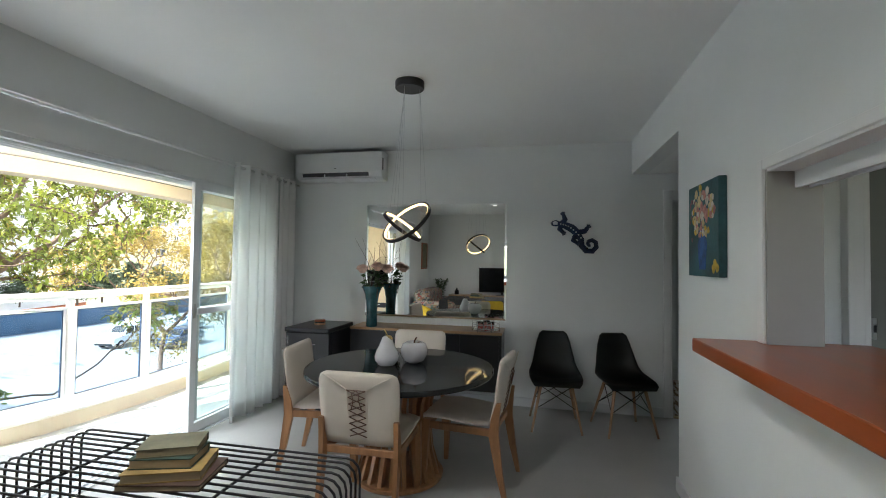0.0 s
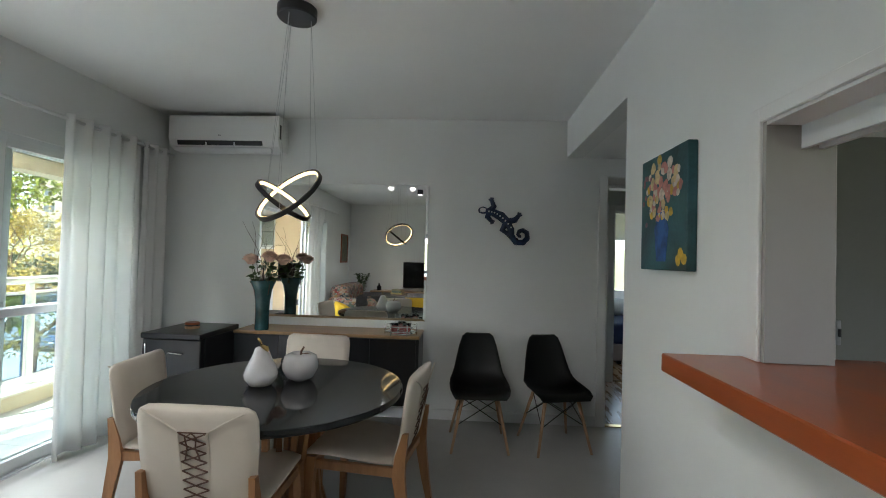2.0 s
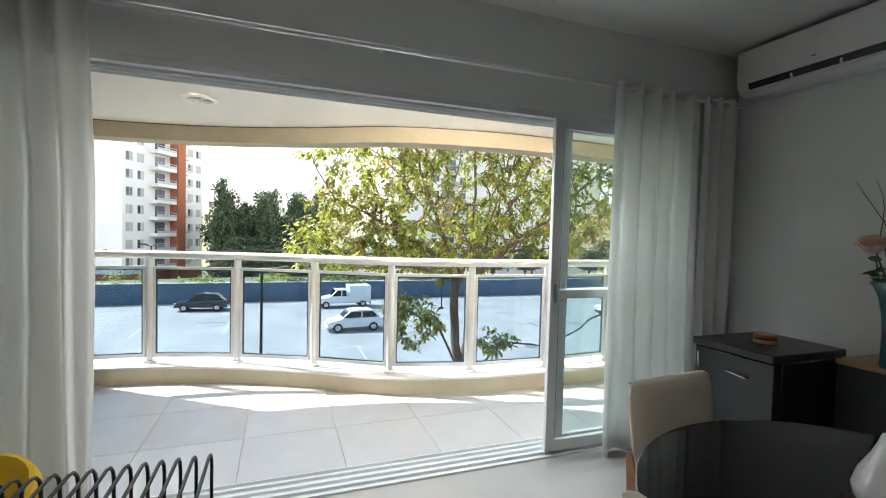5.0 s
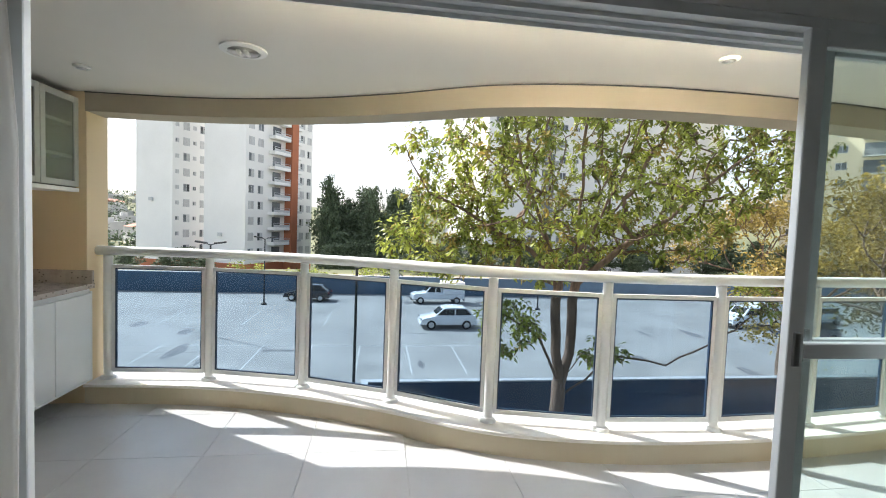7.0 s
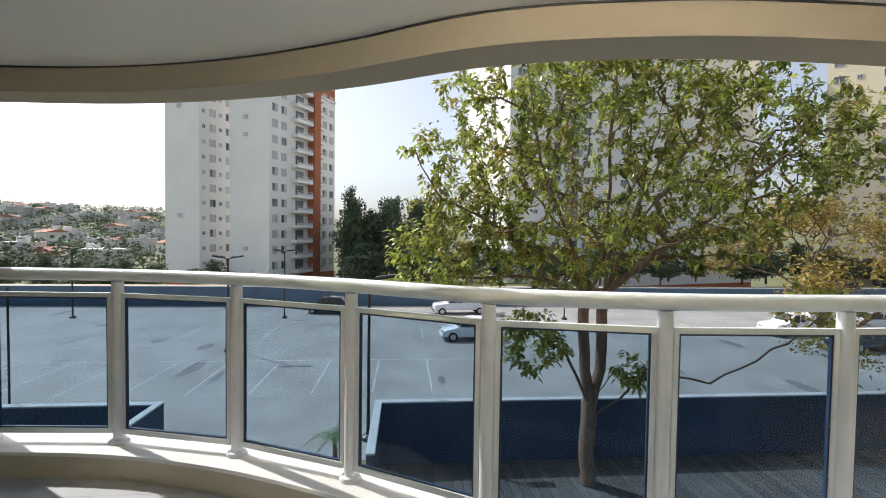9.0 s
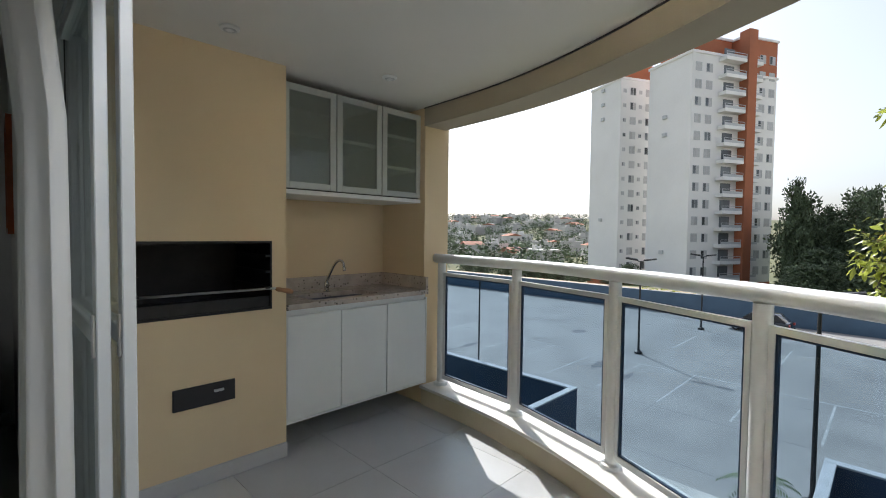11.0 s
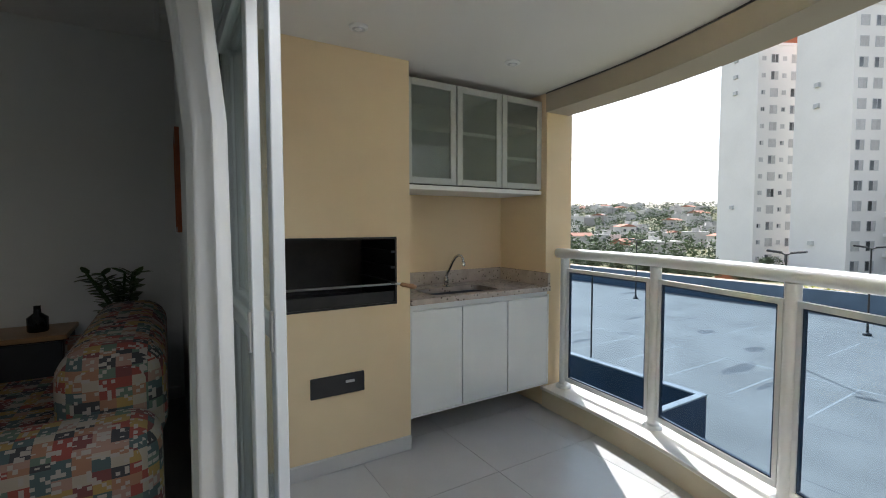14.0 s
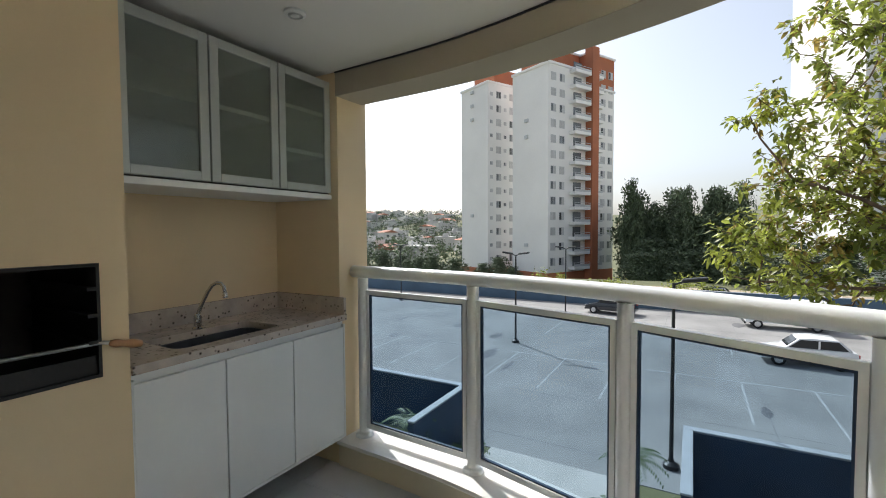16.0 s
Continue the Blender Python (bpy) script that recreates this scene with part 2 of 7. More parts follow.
def tube(bm, pts, r, seg=8, taper=None, closed=False):
    """A round bar along a line of points."""
    pts = [Vector(p) for p in pts]
    rings, up = [], None
    n = len(pts)
    for i, p in enumerate(pts):
        a, b = (pts[i - 1], pts[(i + 1) % n]) if closed else (pts[max(i - 1, 0)], pts[min(i + 1, n - 1)])
        d = (b - a).normalized()
        if up is None:
            up = d.orthogonal().normalized()
        up = (up - d * up.dot(d)).normalized()
        sd = d.cross(up)
        rr = r if taper is None else r + (taper - r) * i / (n - 1)
        rings.append([bm.verts.new(p + (up * math.cos(k * math.tau / seg) + sd * math.sin(k * math.tau / seg)) * rr) for k in range(seg)])
    for i in range(n if closed else n - 1):
        a, b = rings[i], rings[(i + 1) % n]
        for k in range(seg):
            bm.faces.new((a[k], a[(k + 1) % seg], b[(k + 1) % seg], b[k]))
    if not closed:
        bm.faces.new(rings[0][::-1])
        bm.faces.new(rings[-1])
    return bm


def lathe(bm, prof, cx, cy, n=32, lump=0.0):
    rings = [[bm.verts.new((cx + r * math.cos(k * math.tau / n) * (1 + lump * math.cos(5 * k * math.tau / n)), cy + r * math.sin(k * math.tau / n) * (1 + lump * math.cos(5 * k * math.tau / n)), z)) for k in range(n)] for r, z in prof]
    for a, b in zip(rings, rings[1:]):
        for k in range(n):
            bm.faces.new((a[k], a[(k + 1) % n], b[(k + 1) % n], b[k]))
    bm.faces.new(rings[0][::-1])
    bm.faces.new(rings[-1])
    return bm


def sweep(bm, line, section):
    """A section of (offset to the inside, height) along a plan line, closed at both ends."""
    rings = []
    for p, nrm in line:
        rings.append([bm.verts.new((p.x + nrm.x * o, p.y + nrm.y * o, z)) for o, z in section])
    m = len(section)
    for a, b in zip(rings, rings[1:]):
        for k in range(m):
            bm.faces.new((a[k], b[k], b[(k + 1) % m], a[(k + 1) % m]))
    bm.faces.new(rings[0])
    bm.faces.new(rings[-1][::-1])
    bmesh.ops.recalc_face_normals(bm, faces=bm.faces)
    return bm


def prism(bm, outline, y0, y1, turn=None):
    """An outline in x and z pushed from y0 to y1."""
    a = [bm.verts.new((x, y0, z)) for x, z in outline]
    b = [bm.verts.new((x, y1, z)) for x, z in outline]
    bm.faces.new(a)
    bm.faces.new(b[::-1])
    for i in range(len(a)):
        j = (i + 1) % len(a)
        bm.faces.new((a[i], b[i], b[j], a[j]))
    bmesh.ops.recalc_face_normals(bm, faces=bm.faces)
    if turn is not None:
        bmesh.ops.transform(bm, matrix=turn, verts=bm.verts)
    return bm


def wall_y(y0, y1, x0, x1, z0, z1, holes):
    """A wall across y0..y1 that runs in x, with holes (x0, x1, z0, z1)."""
    bm = bmesh.new()
    xs = x0
    for a, b, c, d in sorted(holes):
        box(bm, xs, y0, z0, a, y1, z1)
        if c > z0:
            box(bm, a, y0, z0, b, y1, c)
        if d < z1:
            box(bm, a, y0, d, b, y1, z1)
        xs = b
    box(bm, xs, y0, z0, x1, y1, z1)
    return bm


def wall_x(x0, x1, y0, y1, z0, z1, holes):
    bm = bmesh.new()
    ys = y0
    for a, b, c, d in sorted(holes):
        box(bm, x0, ys, z0, x1, a, z1)
        if c > z0:
            box(bm, x0, a, z0, x1, b, c)
        if d < z1:
            box(bm, x0, a, d, x1, b, z1)
        ys = b
    box(bm, x0, ys, z0, x1, y1, z1)
    return bm


def round_rect(x0, y0, x1, y1, r, k=4):
    """The outline of a rectangle with rounded corners, corner by corner."""
    out = []
    for cx, cy, a in ((x0 + r, y0 + r, 180), (x1 - r, y0 + r, 270), (x1 - r, y1 - r, 0), (x0 + r, y1 - r, 90)):
        out.append([(cx + r * math.cos(radians(a + 90 * i / k)), cy + r * math.sin(radians(a + 90 * i / k))) for i in range(k + 1)])
    return out


def holed(bm, outer, inner, d0, d1, axis):
    """A plate from d0 to d1 along an axis with one hole; a hole's corner may be a list of points."""
    arcs = [c if isinstance(c, list) else [c] for c in inner]

    def vert(p, d):
        return bm.verts.new((p[0], d, p[1]) if axis == "y" else (p[0], p[1], d))

    sides = []
    for d in (d0, d1):
        o, q = [vert(p, d) for p in outer], [[vert(p, d) for p in c] for c in arcs]
        for i in range(4):
            j = (i + 1) % 4
            for m, n in zip(q[i], q[i][1:]):
                bm.faces.new((o[i], m, n))
            bm.faces.new((o[i], q[i][-1], q[j][0], o[j]))
        sides.append((o, [v for c in q for v in c]))
    for a, b in zip(sides[0], sides[1]):
        for i in range(len(a)):
            j = (i + 1) % len(a)
            bm.faces.new((a[i], a[j], b[j], b[i]))
    bmesh.ops.recalc_face_normals(bm, faces=bm.faces)
    return bm


# ---- structure: living room, hall, kitchen, far room ----
CH, NY, EX, WX, SY = 2.72, 5.34, 1.22, -2.50, -1.35
solid("floor", bx(-2.62, -1.5, -0.12, 3.5, 5.40, 0.0), FLOOR, "grey polished porcelain floor of the living room", "floor")
solid("floor_far_room", bx(1.0, 5.40, -0.12, 4.6, 10.0, 0.002), LAMINATE, "brown laminate floor of the far rooms", "floor")
solid("ceiling", bx(-2.72, -1.5, CH, 1.22, 5.5, CH + 0.15), CEIL, "smooth white painted ceiling", "ceiling")
solid("ceiling_hall", bx(EX + 0.14, 3.82, 2.386, 3.4, 5.34, 2.50), CEIL, "lowered white hall ceiling", "ceiling")
solid("ceiling_kitchen", bx(1.36, 0.4, 2.45, 3.5, 3.68, 2.6), CEIL, "white kitchen ceiling", "ceiling")
solid("ceiling_far_room", bx(1.0, 5.48, 2.5, 4.6, 10.0, 2.6), CEIL, "white ceiling of the far rooms", "ceiling")
solid("wall_north", wall_y(NY, NY + 0.14, -2.72, 4.6, 0.0, CH, [(1.57, 2.14, -0.05, 2.15)]), WALL, "pale grey painted wall behind the sideboard", "wall")
solid("wall_south", bx(-2.72, SY - 0.14, 0, 1.36, SY, CH), WALL, "pale grey painted wall behind the television", "wall")
solid("wall_east", wall_x(EX, EX + 0.14, SY, 3.82, 0.0, CH, [(1.15, 2.67, 1.10, 1.89)]), WALL, "pale grey wall with a serving hatch", "wall")
solid("wall_east_header", bx(EX, 3.82, 2.385, EX + 0.14, NY, CH), WALL, "pale grey beam over the hall opening", "wall")
solid("wall_hall_south", bx(EX + 0.14, 3.68, 0, 3.4, 3.82, CH), WALL, "pale grey hall wall", "wall")
solid("wall_hall_end", bx(3.4, 3.6, 0, 3.54, 5.34, CH), WALL, "pale grey hall end wall", "wall")
solid("wall_west", wall_x(WX - 0.22, WX, SY, NY, 0.0, CH, [(0.40, 4.90, -0.05, 2.155)]), WALL, "pale grey wall with the wide balcony opening", "wall")
solid("wall_kitchen_north", bx(1.36, 3.6, 0, 3.5, 3.67, 2.5), WALL, "grey kitchen wall", "wall")
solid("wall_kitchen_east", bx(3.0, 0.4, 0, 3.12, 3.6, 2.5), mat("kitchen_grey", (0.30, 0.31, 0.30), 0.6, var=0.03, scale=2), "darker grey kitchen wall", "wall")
# the opening in this unseen wall is added to let daylight into the kitchen
solid("wall_kitchen_south", wall_y(0.4, 0.52, 1.36, 3.0, 0.0, 2.5, [(1.7, 2.5, 1.2, 2.1)]), WALL, "grey kitchen wall", "wall")
solid("wall_far_west", bx(1.40, 5.48, 0, 1.52, 6.9, 2.5), WALL, "pale wall of the corridor", "wall")
solid("wall_far_door", wall_y(6.9, 7.0, 1.0, 4.6, 0.0, 2.5, [(2.14, 2.95, 0.0, 2.1)]), WALL, "pale wall with the bedroom doorway", "wall")
solid("wall_far_east", bx(2.9, 5.48, 0, 3.02, 6.9, 2.5), WALL, "pale wall of the corridor", "wall")
solid("wall_bedroom_north", wall_y(9.6, 9.74, 1.0, 4.6, 0.0, 2.5, [(2.9, 3.9, 0.92, 1.92)]), WALL, "bedroom wall with a window", "wall")
solid("wall_bedroom_west", bx(1.0, 7.0, 0, 1.1, 9.6, 2.5), WALL, "bedroom side wall", "wall")
# added opening, out of view, only brightens the bedroom and corridor
solid("wall_bedroom_east", wall_x(4.5, 4.6, 7.0, 9.6, 0.0, 2.5, [(7.5, 9.3, 0.8, 2.2)]), WALL, "bedroom side wall", "wall")

# baseboards
bb = mat("baseboard_white", (0.70, 0.71, 0.71), 0.45, var=0.02)
solid("baseboard_north", bx(-2.48, NY - 0.015, 0, 1.54, NY + 0.001, 0.09, bevel=0.003), bb, "white baseboard", "baseboard")
solid("baseboard_east", bx(EX - 0.015, SY, 0, EX + 0.001, 3.83, 0.09, bevel=0.003), bb, "white baseboard", "baseboard")
solid("baseboard_wall_end", bx(EX - 0.015, 3.819, 0, EX + 0.15, 3.835, 0.09, bevel=0.003), bb, "white baseboard", "baseboard")
solid("baseboard_south", bx(-2.48, SY - 0.001, 0, EX, SY + 0.015, 0.09, bevel=0.003), bb, "white baseboard", "baseboard")


def doorway(name, x0, x1, y, ztop, deep, label):
    d = thing(name, ((x0 + x1) / 2, y, 0), label, "door frame", kind="structure")
    w = 0.07
    part("casing", bx(x0 - w + 0.01, y - 0.018, 0, x0 + 0.012, y + 0.002, ztop + w, bevel=0.004), TRIM, d)
    part("casing", bx(x1 - 0.012, y - 0.018, 0, x1 + w - 0.01, y + 0.002, ztop + w, bevel=0.004), TRIM, d)
    part("head_casing", bx(x0 + 0.012, y - 0.018, ztop - 0.012, x1 - 0.012, y + 0.002, ztop + w, bevel=0.004), TRIM, d)
    part("jamb", bx(x0 - 0.001, y, 0, x0 + 0.03, y + deep, ztop), TRIM, d)
    part("jamb", bx(x1 - 0.03, y, 0, x1 + 0.001, y + deep, ztop), TRIM, d)
    part("head_jamb", bx(x0 + 0.03, y, ztop - 0.03, x1 - 0.03, y + deep, ztop + 0.001), TRIM, d)
    part("threshold", bx(x0 + 0.03, y - 0.01, 0, x1 - 0.03, y + 0.05, 0.008), BRASS, d, "thin brown metal threshold strip")
    return d


doorway("door_1", 1.57, 2.14, NY, 2.15, 0.14, "white painted door frame to the corridor")
doorway("door_2", 2.14, 2.95, 6.9, 2.1, 0.10, "white painted bedroom door frame")
leaf = thing("door_leaf", (2.09, 5.5, 0), "pale grey painted door standing open", "door")
part("panel", bx(2.075, 5.50, 0.012, 2.11, 6.12, 2.10, bevel=0.003), mat("door_paint", (0.55, 0.57, 0.54), 0.45, var=0.02), leaf)
for z in (0.35, 1.05, 1.8):
    part("hinge", bx(2.055, 5.50, z, 2.076, 5.53, z + 0.1, bevel=0.003), STEEL, leaf, "steel hinge")

# bedroom seen through the doors
win = thing("window_1", (3.4, 9.6, 0.92), "bright white framed bedroom window", "window", kind="structure")
part("window_frame", boxes((2.9, 9.62, 0.92, 2.94, 9.68, 1.92), (3.86, 9.62, 0.92, 3.9, 9.68, 1.92), (2.94, 9.62, 0.92, 3.86, 9.68, 0.96), (2.94, 9.62, 1.88, 3.86, 9.68, 1.92), (3.38, 9.62, 0.96, 3.42, 9.68, 1.88)), ALU, win)
part("pane", bx(2.94, 9.645, 0.96, 3.38, 9.65, 1.88), GLASS, win).visible_shadow = False
part("pane", bx(3.42, 9.645, 0.96, 3.86, 9.65, 1.88), GLASS, win).visible_shadow = False
bed = thing("bed", (3.2, 8.6, 0), "bed with a dark blue cover and grey pillow", "bed")
part("base", bx(2.35, 7.8, 0.06, 4.3, 9.4, 0.3, bevel=0.02), mat("bed_base", (0.25, 0.22, 0.2), 0.8), bed)
part("cover", bx(2.33, 7.78, 0.3, 4.32, 9.42, 0.6, bevel=0.06, seg=3), mat("blue_cover", (0.02, 0.035, 0.10), 0.9, var=0.15, fine=200), bed, "dark blue cover", "angle")
for x in (2.55, 4.1):
    part("leg", bx(x, 7.9, 0.0, x + 0.06, 7.96, 0.06), BLACK, bed)
pil = bmesh.new()
bmesh.ops.create_icosphere(pil, subdivisions=3, radius=1, matrix=Matrix.Translation((2.85, 8.9, 0.73)) @ Matrix.Diagonal((0.36, 0.3, 0.14, 1)))
tagged(part("pillow", pil, mat("grey_pillow", (0.42, 0.44, 0.45), 0.9, fine=200), None, "", True), "rumpled grey pillow on the bed", "pillow")

# serving hatch
hf = thing("hatch_frame", (EX, 1.9, 1.16), "white painted casing round the kitchen hatch", "trim", kind="structure")
part("casing", bx(EX - 0.012, 2.655, 1.165, EX + 0.002, 2.705, 1.925, bevel=0.003), TRIM, hf)
part("casing", bx(EX - 0.012, 1.15, 1.88, EX + 0.002, 2.655, 1.925, bevel=0.003), TRIM, hf)
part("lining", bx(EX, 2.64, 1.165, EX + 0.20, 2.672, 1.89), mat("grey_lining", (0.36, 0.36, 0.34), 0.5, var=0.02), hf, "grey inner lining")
part("lining", bx(EX, 1.15, 1.87, EX + 0.20, 2.64, 1.892), TRIM, hf)
part("shutter_rail", boxes((EX + 0.10, 1.15, 1.80, EX + 0.115, 2.64, 1.869), (EX + 0.15, 1.15, 1.80, EX + 0.165, 2.64, 1.869), (EX + 0.115, 1.15, 1.835, EX + 0.15, 2.64, 1.869)), ALU, hf, "white sliding rail")
ct = thing("bar_counter", (EX, 1.9, 1.10), "reddish brown varnished wood bar top in the hatch", "counter", kind="structure")
part("top", bx(0.972, 1.10, 1.105, EX + 0.42, 2.75, 1.163, bevel=0.004), COUNTER, ct)
kd = thing("kitchen_door", (2.5, 3.58, 0), "dark grey kitchen door in a pale frame", "door")
KGREY = mat("kitchen_door_grey", (0.20, 0.21, 0.19), 0.5, var=0.04, scale=2)
part("panel", bx(2.14, 3.556, 0.01, 2.95, 3.598, 2.1, bevel=0.003), KGREY, kd)
part("frame_post", bx(2.02, 3.53, 0.0, 2.10, 3.598, 2.2, bevel=0.004), TRIM, kd)
part("frame_post", bx(2.10, 3.545, 0.0, 2.138, 3.598, 2.2, bevel=0.004), TRIM, kd)
part("lock_plate", bx(2.142, 3.548, 1.08, 2.165, 3.558, 1.20, bevel=0.003), STEEL, kd, "steel lock plate")
part("latch", bx(2.147, 3.540, 1.12, 2.160, 3.549, 1.16, bevel=0.002), BLACK, kd, "dark latch")

# ---- balcony door: frame, panels, curtains ----
LT = 2.155
df = thing("window_2", (WX - 0.1, 2.65, 0), "wide white aluminium sliding door frame, slid open", "sliding door", kind="structure")
part("head_track", boxes((-2.705, 0.42, LT - 0.035, -2.505, 4.88, LT - 0.001), (-2.555, 0.42, LT - 0.05, -2.549, 4.88, LT - 0.035), (-2.615, 0.42, LT - 0.05, -2.609, 4.88, LT - 0.035), (-2.672, 0.42, LT - 0.05, -2.666, 4.88, LT - 0.035)), ALU, df)
part("side_frame", bx(-2.705, 4.86, 0, -2.505, 4.899, LT, bevel=0.003), ALU, df)
part("side_frame", bx(-2.705, 0.401, 0, -2.505, 0.44, LT, bevel=0.003), ALU, df)
part("floor_track", boxes((-2.71, 0.44, 0.0, -2.49, 4.86, 0.012), (-2.525, 0.44, 0.012, -2.519, 4.86, 0.03), (-2.585, 0.44, 0.012, -2.579, 4.86, 0.03), (-2.645, 0.44, 0.012, -2.639, 4.86, 0.03), (-2.70, 0.44, 0.012, -2.694, 4.86, 0.03)), ALU, df, "grey white aluminium floor track")


def slide_panel(y0, y1, x, label):
    d = thing("sliding_panel", (x, (y0 + y1) / 2, 0.03), label, "sliding door", "balcony door panels")
    w, t = 0.065, 0.016
    part("stile", bx(x - t, y0, 0.03, x + t, y0 + w, LT - 0.03, bevel=0.003), ALU, d)
    part("stile", bx(x - t, y1 - w, 0.03, x + t, y1, LT - 0.03, bevel=0.003), ALU, d)
    part("bottom_rail", bx(x - t, y0 + w, 0.03, x + t, y1 - w, 0.10, bevel=0.003), ALU, d)
    part("top_rail", bx(x - t, y0 + w, LT - 0.09, x + t, y1 - w, LT - 0.03, bevel=0.003), ALU, d)
    part("mid_rail", bx(x - t, y0 + w, 1.005, x + t, y1 - w, 1.06, bevel=0.003), ALU, d)
    part("gasket", boxes((x - 0.005, y0 + w, 0.10, x + 0.005, y0 + w + 0.008, LT - 0.09), (x - 0.005, y1 - w - 0.008, 0.10, x + 0.005, y1 - w, LT - 0.09)), DARKGAP, d)
    for a, b in ((0.10, 1.005), (1.06, LT - 0.09)):
        part("pane", bx(x - 0.003, y0 + w + 0.008, a, x + 0.003, y1 - w - 0.008, b), GLASS, d, "clear glass pane").visible_shadow = False
    part("latch", bx(x + t - 0.004, y0 + 0.02 if y0 > 2 else y1 - 0.045, 0.98, x + t + 0.008, y0 + 0.045 if y0 > 2 else y1 - 0.02, 1.10, bevel=0.003), STEEL, d, "small metal latch")
    return d


slide_panel(3.80, 4.85, -2.522, "white aluminium glazed sliding panel pushed north")
slide_panel(3.90, 4.85, -2.582, "white aluminium glazed sliding panel pushed north")
slide_panel(0.46, 1.32, -2.632, "white aluminium glazed sliding panel stacked south")
slide_panel(0.46, 1.35, -2.686, "white aluminium glazed sliding panel stacked south")


def curtain(y0, y1, x, folds, amp, label, seed, lean=0.0):
    rng = random.Random(seed)
    ph = [rng.uniform(0, 6.28) for _ in range(6)]
    zs = [0.015, 0.25, 0.6, 1.1, 1.6, 2.0, 2.2, 2.32, 2.37]
    n = folds * 14
    bm, rows = bmesh.new(), []
    for z in zs:
        low = 1 - z / 2.37
        row = []
        push = lean * min(1.0, max(0.0, (2.25 - z) / 0.5))
        for i in range(n + 1):
            u = i / n
            a = u * folds * math.tau + 0.5 * math.sin(3 * u * 6.28 + ph[0]) * low
            xx = x + push + amp * (math.sin(a) * (0.8 + 0.3 * math.sin(u * 11 + ph[1])) + 0.35 * low * math.sin(a * 0.5 + ph[2] + z) + 0.12 * math.sin(2.3 * a + ph[3]) * low)
            yy = y0 + (y1 - y0) * u + 0.018 * low * math.sin(u * 17 + z * 1.5 + ph[4])
            row.append(bm.verts.new((xx, yy, z)))
        rows.append(row)
    for a, b in zip(rows, rows[1:]):
        for i in range(n):
            bm.faces.new((a[i], a[i + 1], b[i + 1], b[i]))
    c = thing("curtain", (x, (y0 + y1) / 2, 0), label, "curtain", "window curtains")
    ob = part("drape", bm, CURTAIN, c, "", True)
    so = ob.modifiers.new("thick", "SOLIDIFY")
    so.thickness = 0.003
    for k in range(folds):
        y = y0 + (y1 - y0) * (k + 0.25) / folds
        ring = [(x + 0.026 * math.cos(j * math.tau / 16), y, 2.335 + 0.026 * math.sin(j * math.tau / 16)) for j in range(16)]
        part("eyelet", tube(bmesh.new(), ring, 0.005, 6, closed=True), STEEL, c, "steel eyelet", True)
    return c


curtain(4.16, 4.86, -2.41, 5, 0.055, "white linen curtain gathered at the open door's side", 3)
curtain(4.90, 5.22, -2.41, 3, 0.04, "narrow white linen curtain in the corner", 5)
curtain(0.86, 1.435, -2.45, 5, 0.045, "white linen curtain gathered beside the stacked panels", 8, -0.07)
rod = thing("curtain_rod", (-2.41, 2.0, 2.335), "thin white curtain rod over the balcony door", "curtain rod")
part("rod", tube(bmesh.new(), [(-2.41, -0.1, 2.335), (-2.41, 5.28, 2.335)], 0.012, 10), TRIM, rod, "", True)
for y in (0.1, 2.7, 5.0):
    part("bracket", tube(bmesh.new(), [(-2.41, y, 2.335), (-2.46, y, 2.345), (-2.502, y, 2.345)], 0.008, 8), TRIM, rod, "", True)

# ---- balcony ----
POSTS = [(-4.873, 0.365), (-4.822, 1.11), (-4.628, 1.85), (-4.332, 2.512), (-3.976, 3.14), (-3.807, 3.84), (-3.768, 4.60), (-3.80, 5.33), (-3.88, 6.05), (-3.98, 6.77), (-4.08, 7.49), (-4.16, 8.2)]


def plan_curve(pts, steps=7):
    pts = [Vector(p) for p in pts]
    ext = [pts[0] * 2 - pts[1]] + pts + [pts[-1] * 2 - pts[-2]]
    ext[0] = Vector((pts[0].x - 0.03, pts[0].y - 0.7))
    out = []
    for i in range(1, len(ext) - 2):
        p0, p1, p2, p3 = ext[i - 1:i + 3]
        for k in range(steps):
            t = k / steps
            out.append(0.5 * (2 * p1 + (p2 - p0) * t + (2 * p0 - 5 * p1 + 4 * p2 - p3) * t * t + (3 * p1 - p0 - 3 * p2 + p3) * t ** 3))
    out.append(pts[-1])
    line = []
    for i, p in enumerate(out):
        d = (out[min(i + 1, len(out) - 1)] - out[max(i - 1, 0)]).normalized()
        line.append((p, Vector((d.y, -d.x))))
    return line


CURVE = plan_curve([(-4.89, 0.28)] + POSTS[1:] + [(-4.2, 8.6)])
BH = 2.285


def edge_x(y):
    """The curve's x at a given y."""
    for (p, _), (q, _) in zip(CURVE, CURVE[1:]):
        if p.y <= y <= q.y:
            return p.x + (q.x - p.x) * (y - p.y) / (q.y - p.y)
    return CURVE[0][0].x if y < CURVE[0][0].y else CURVE[-1][0].x


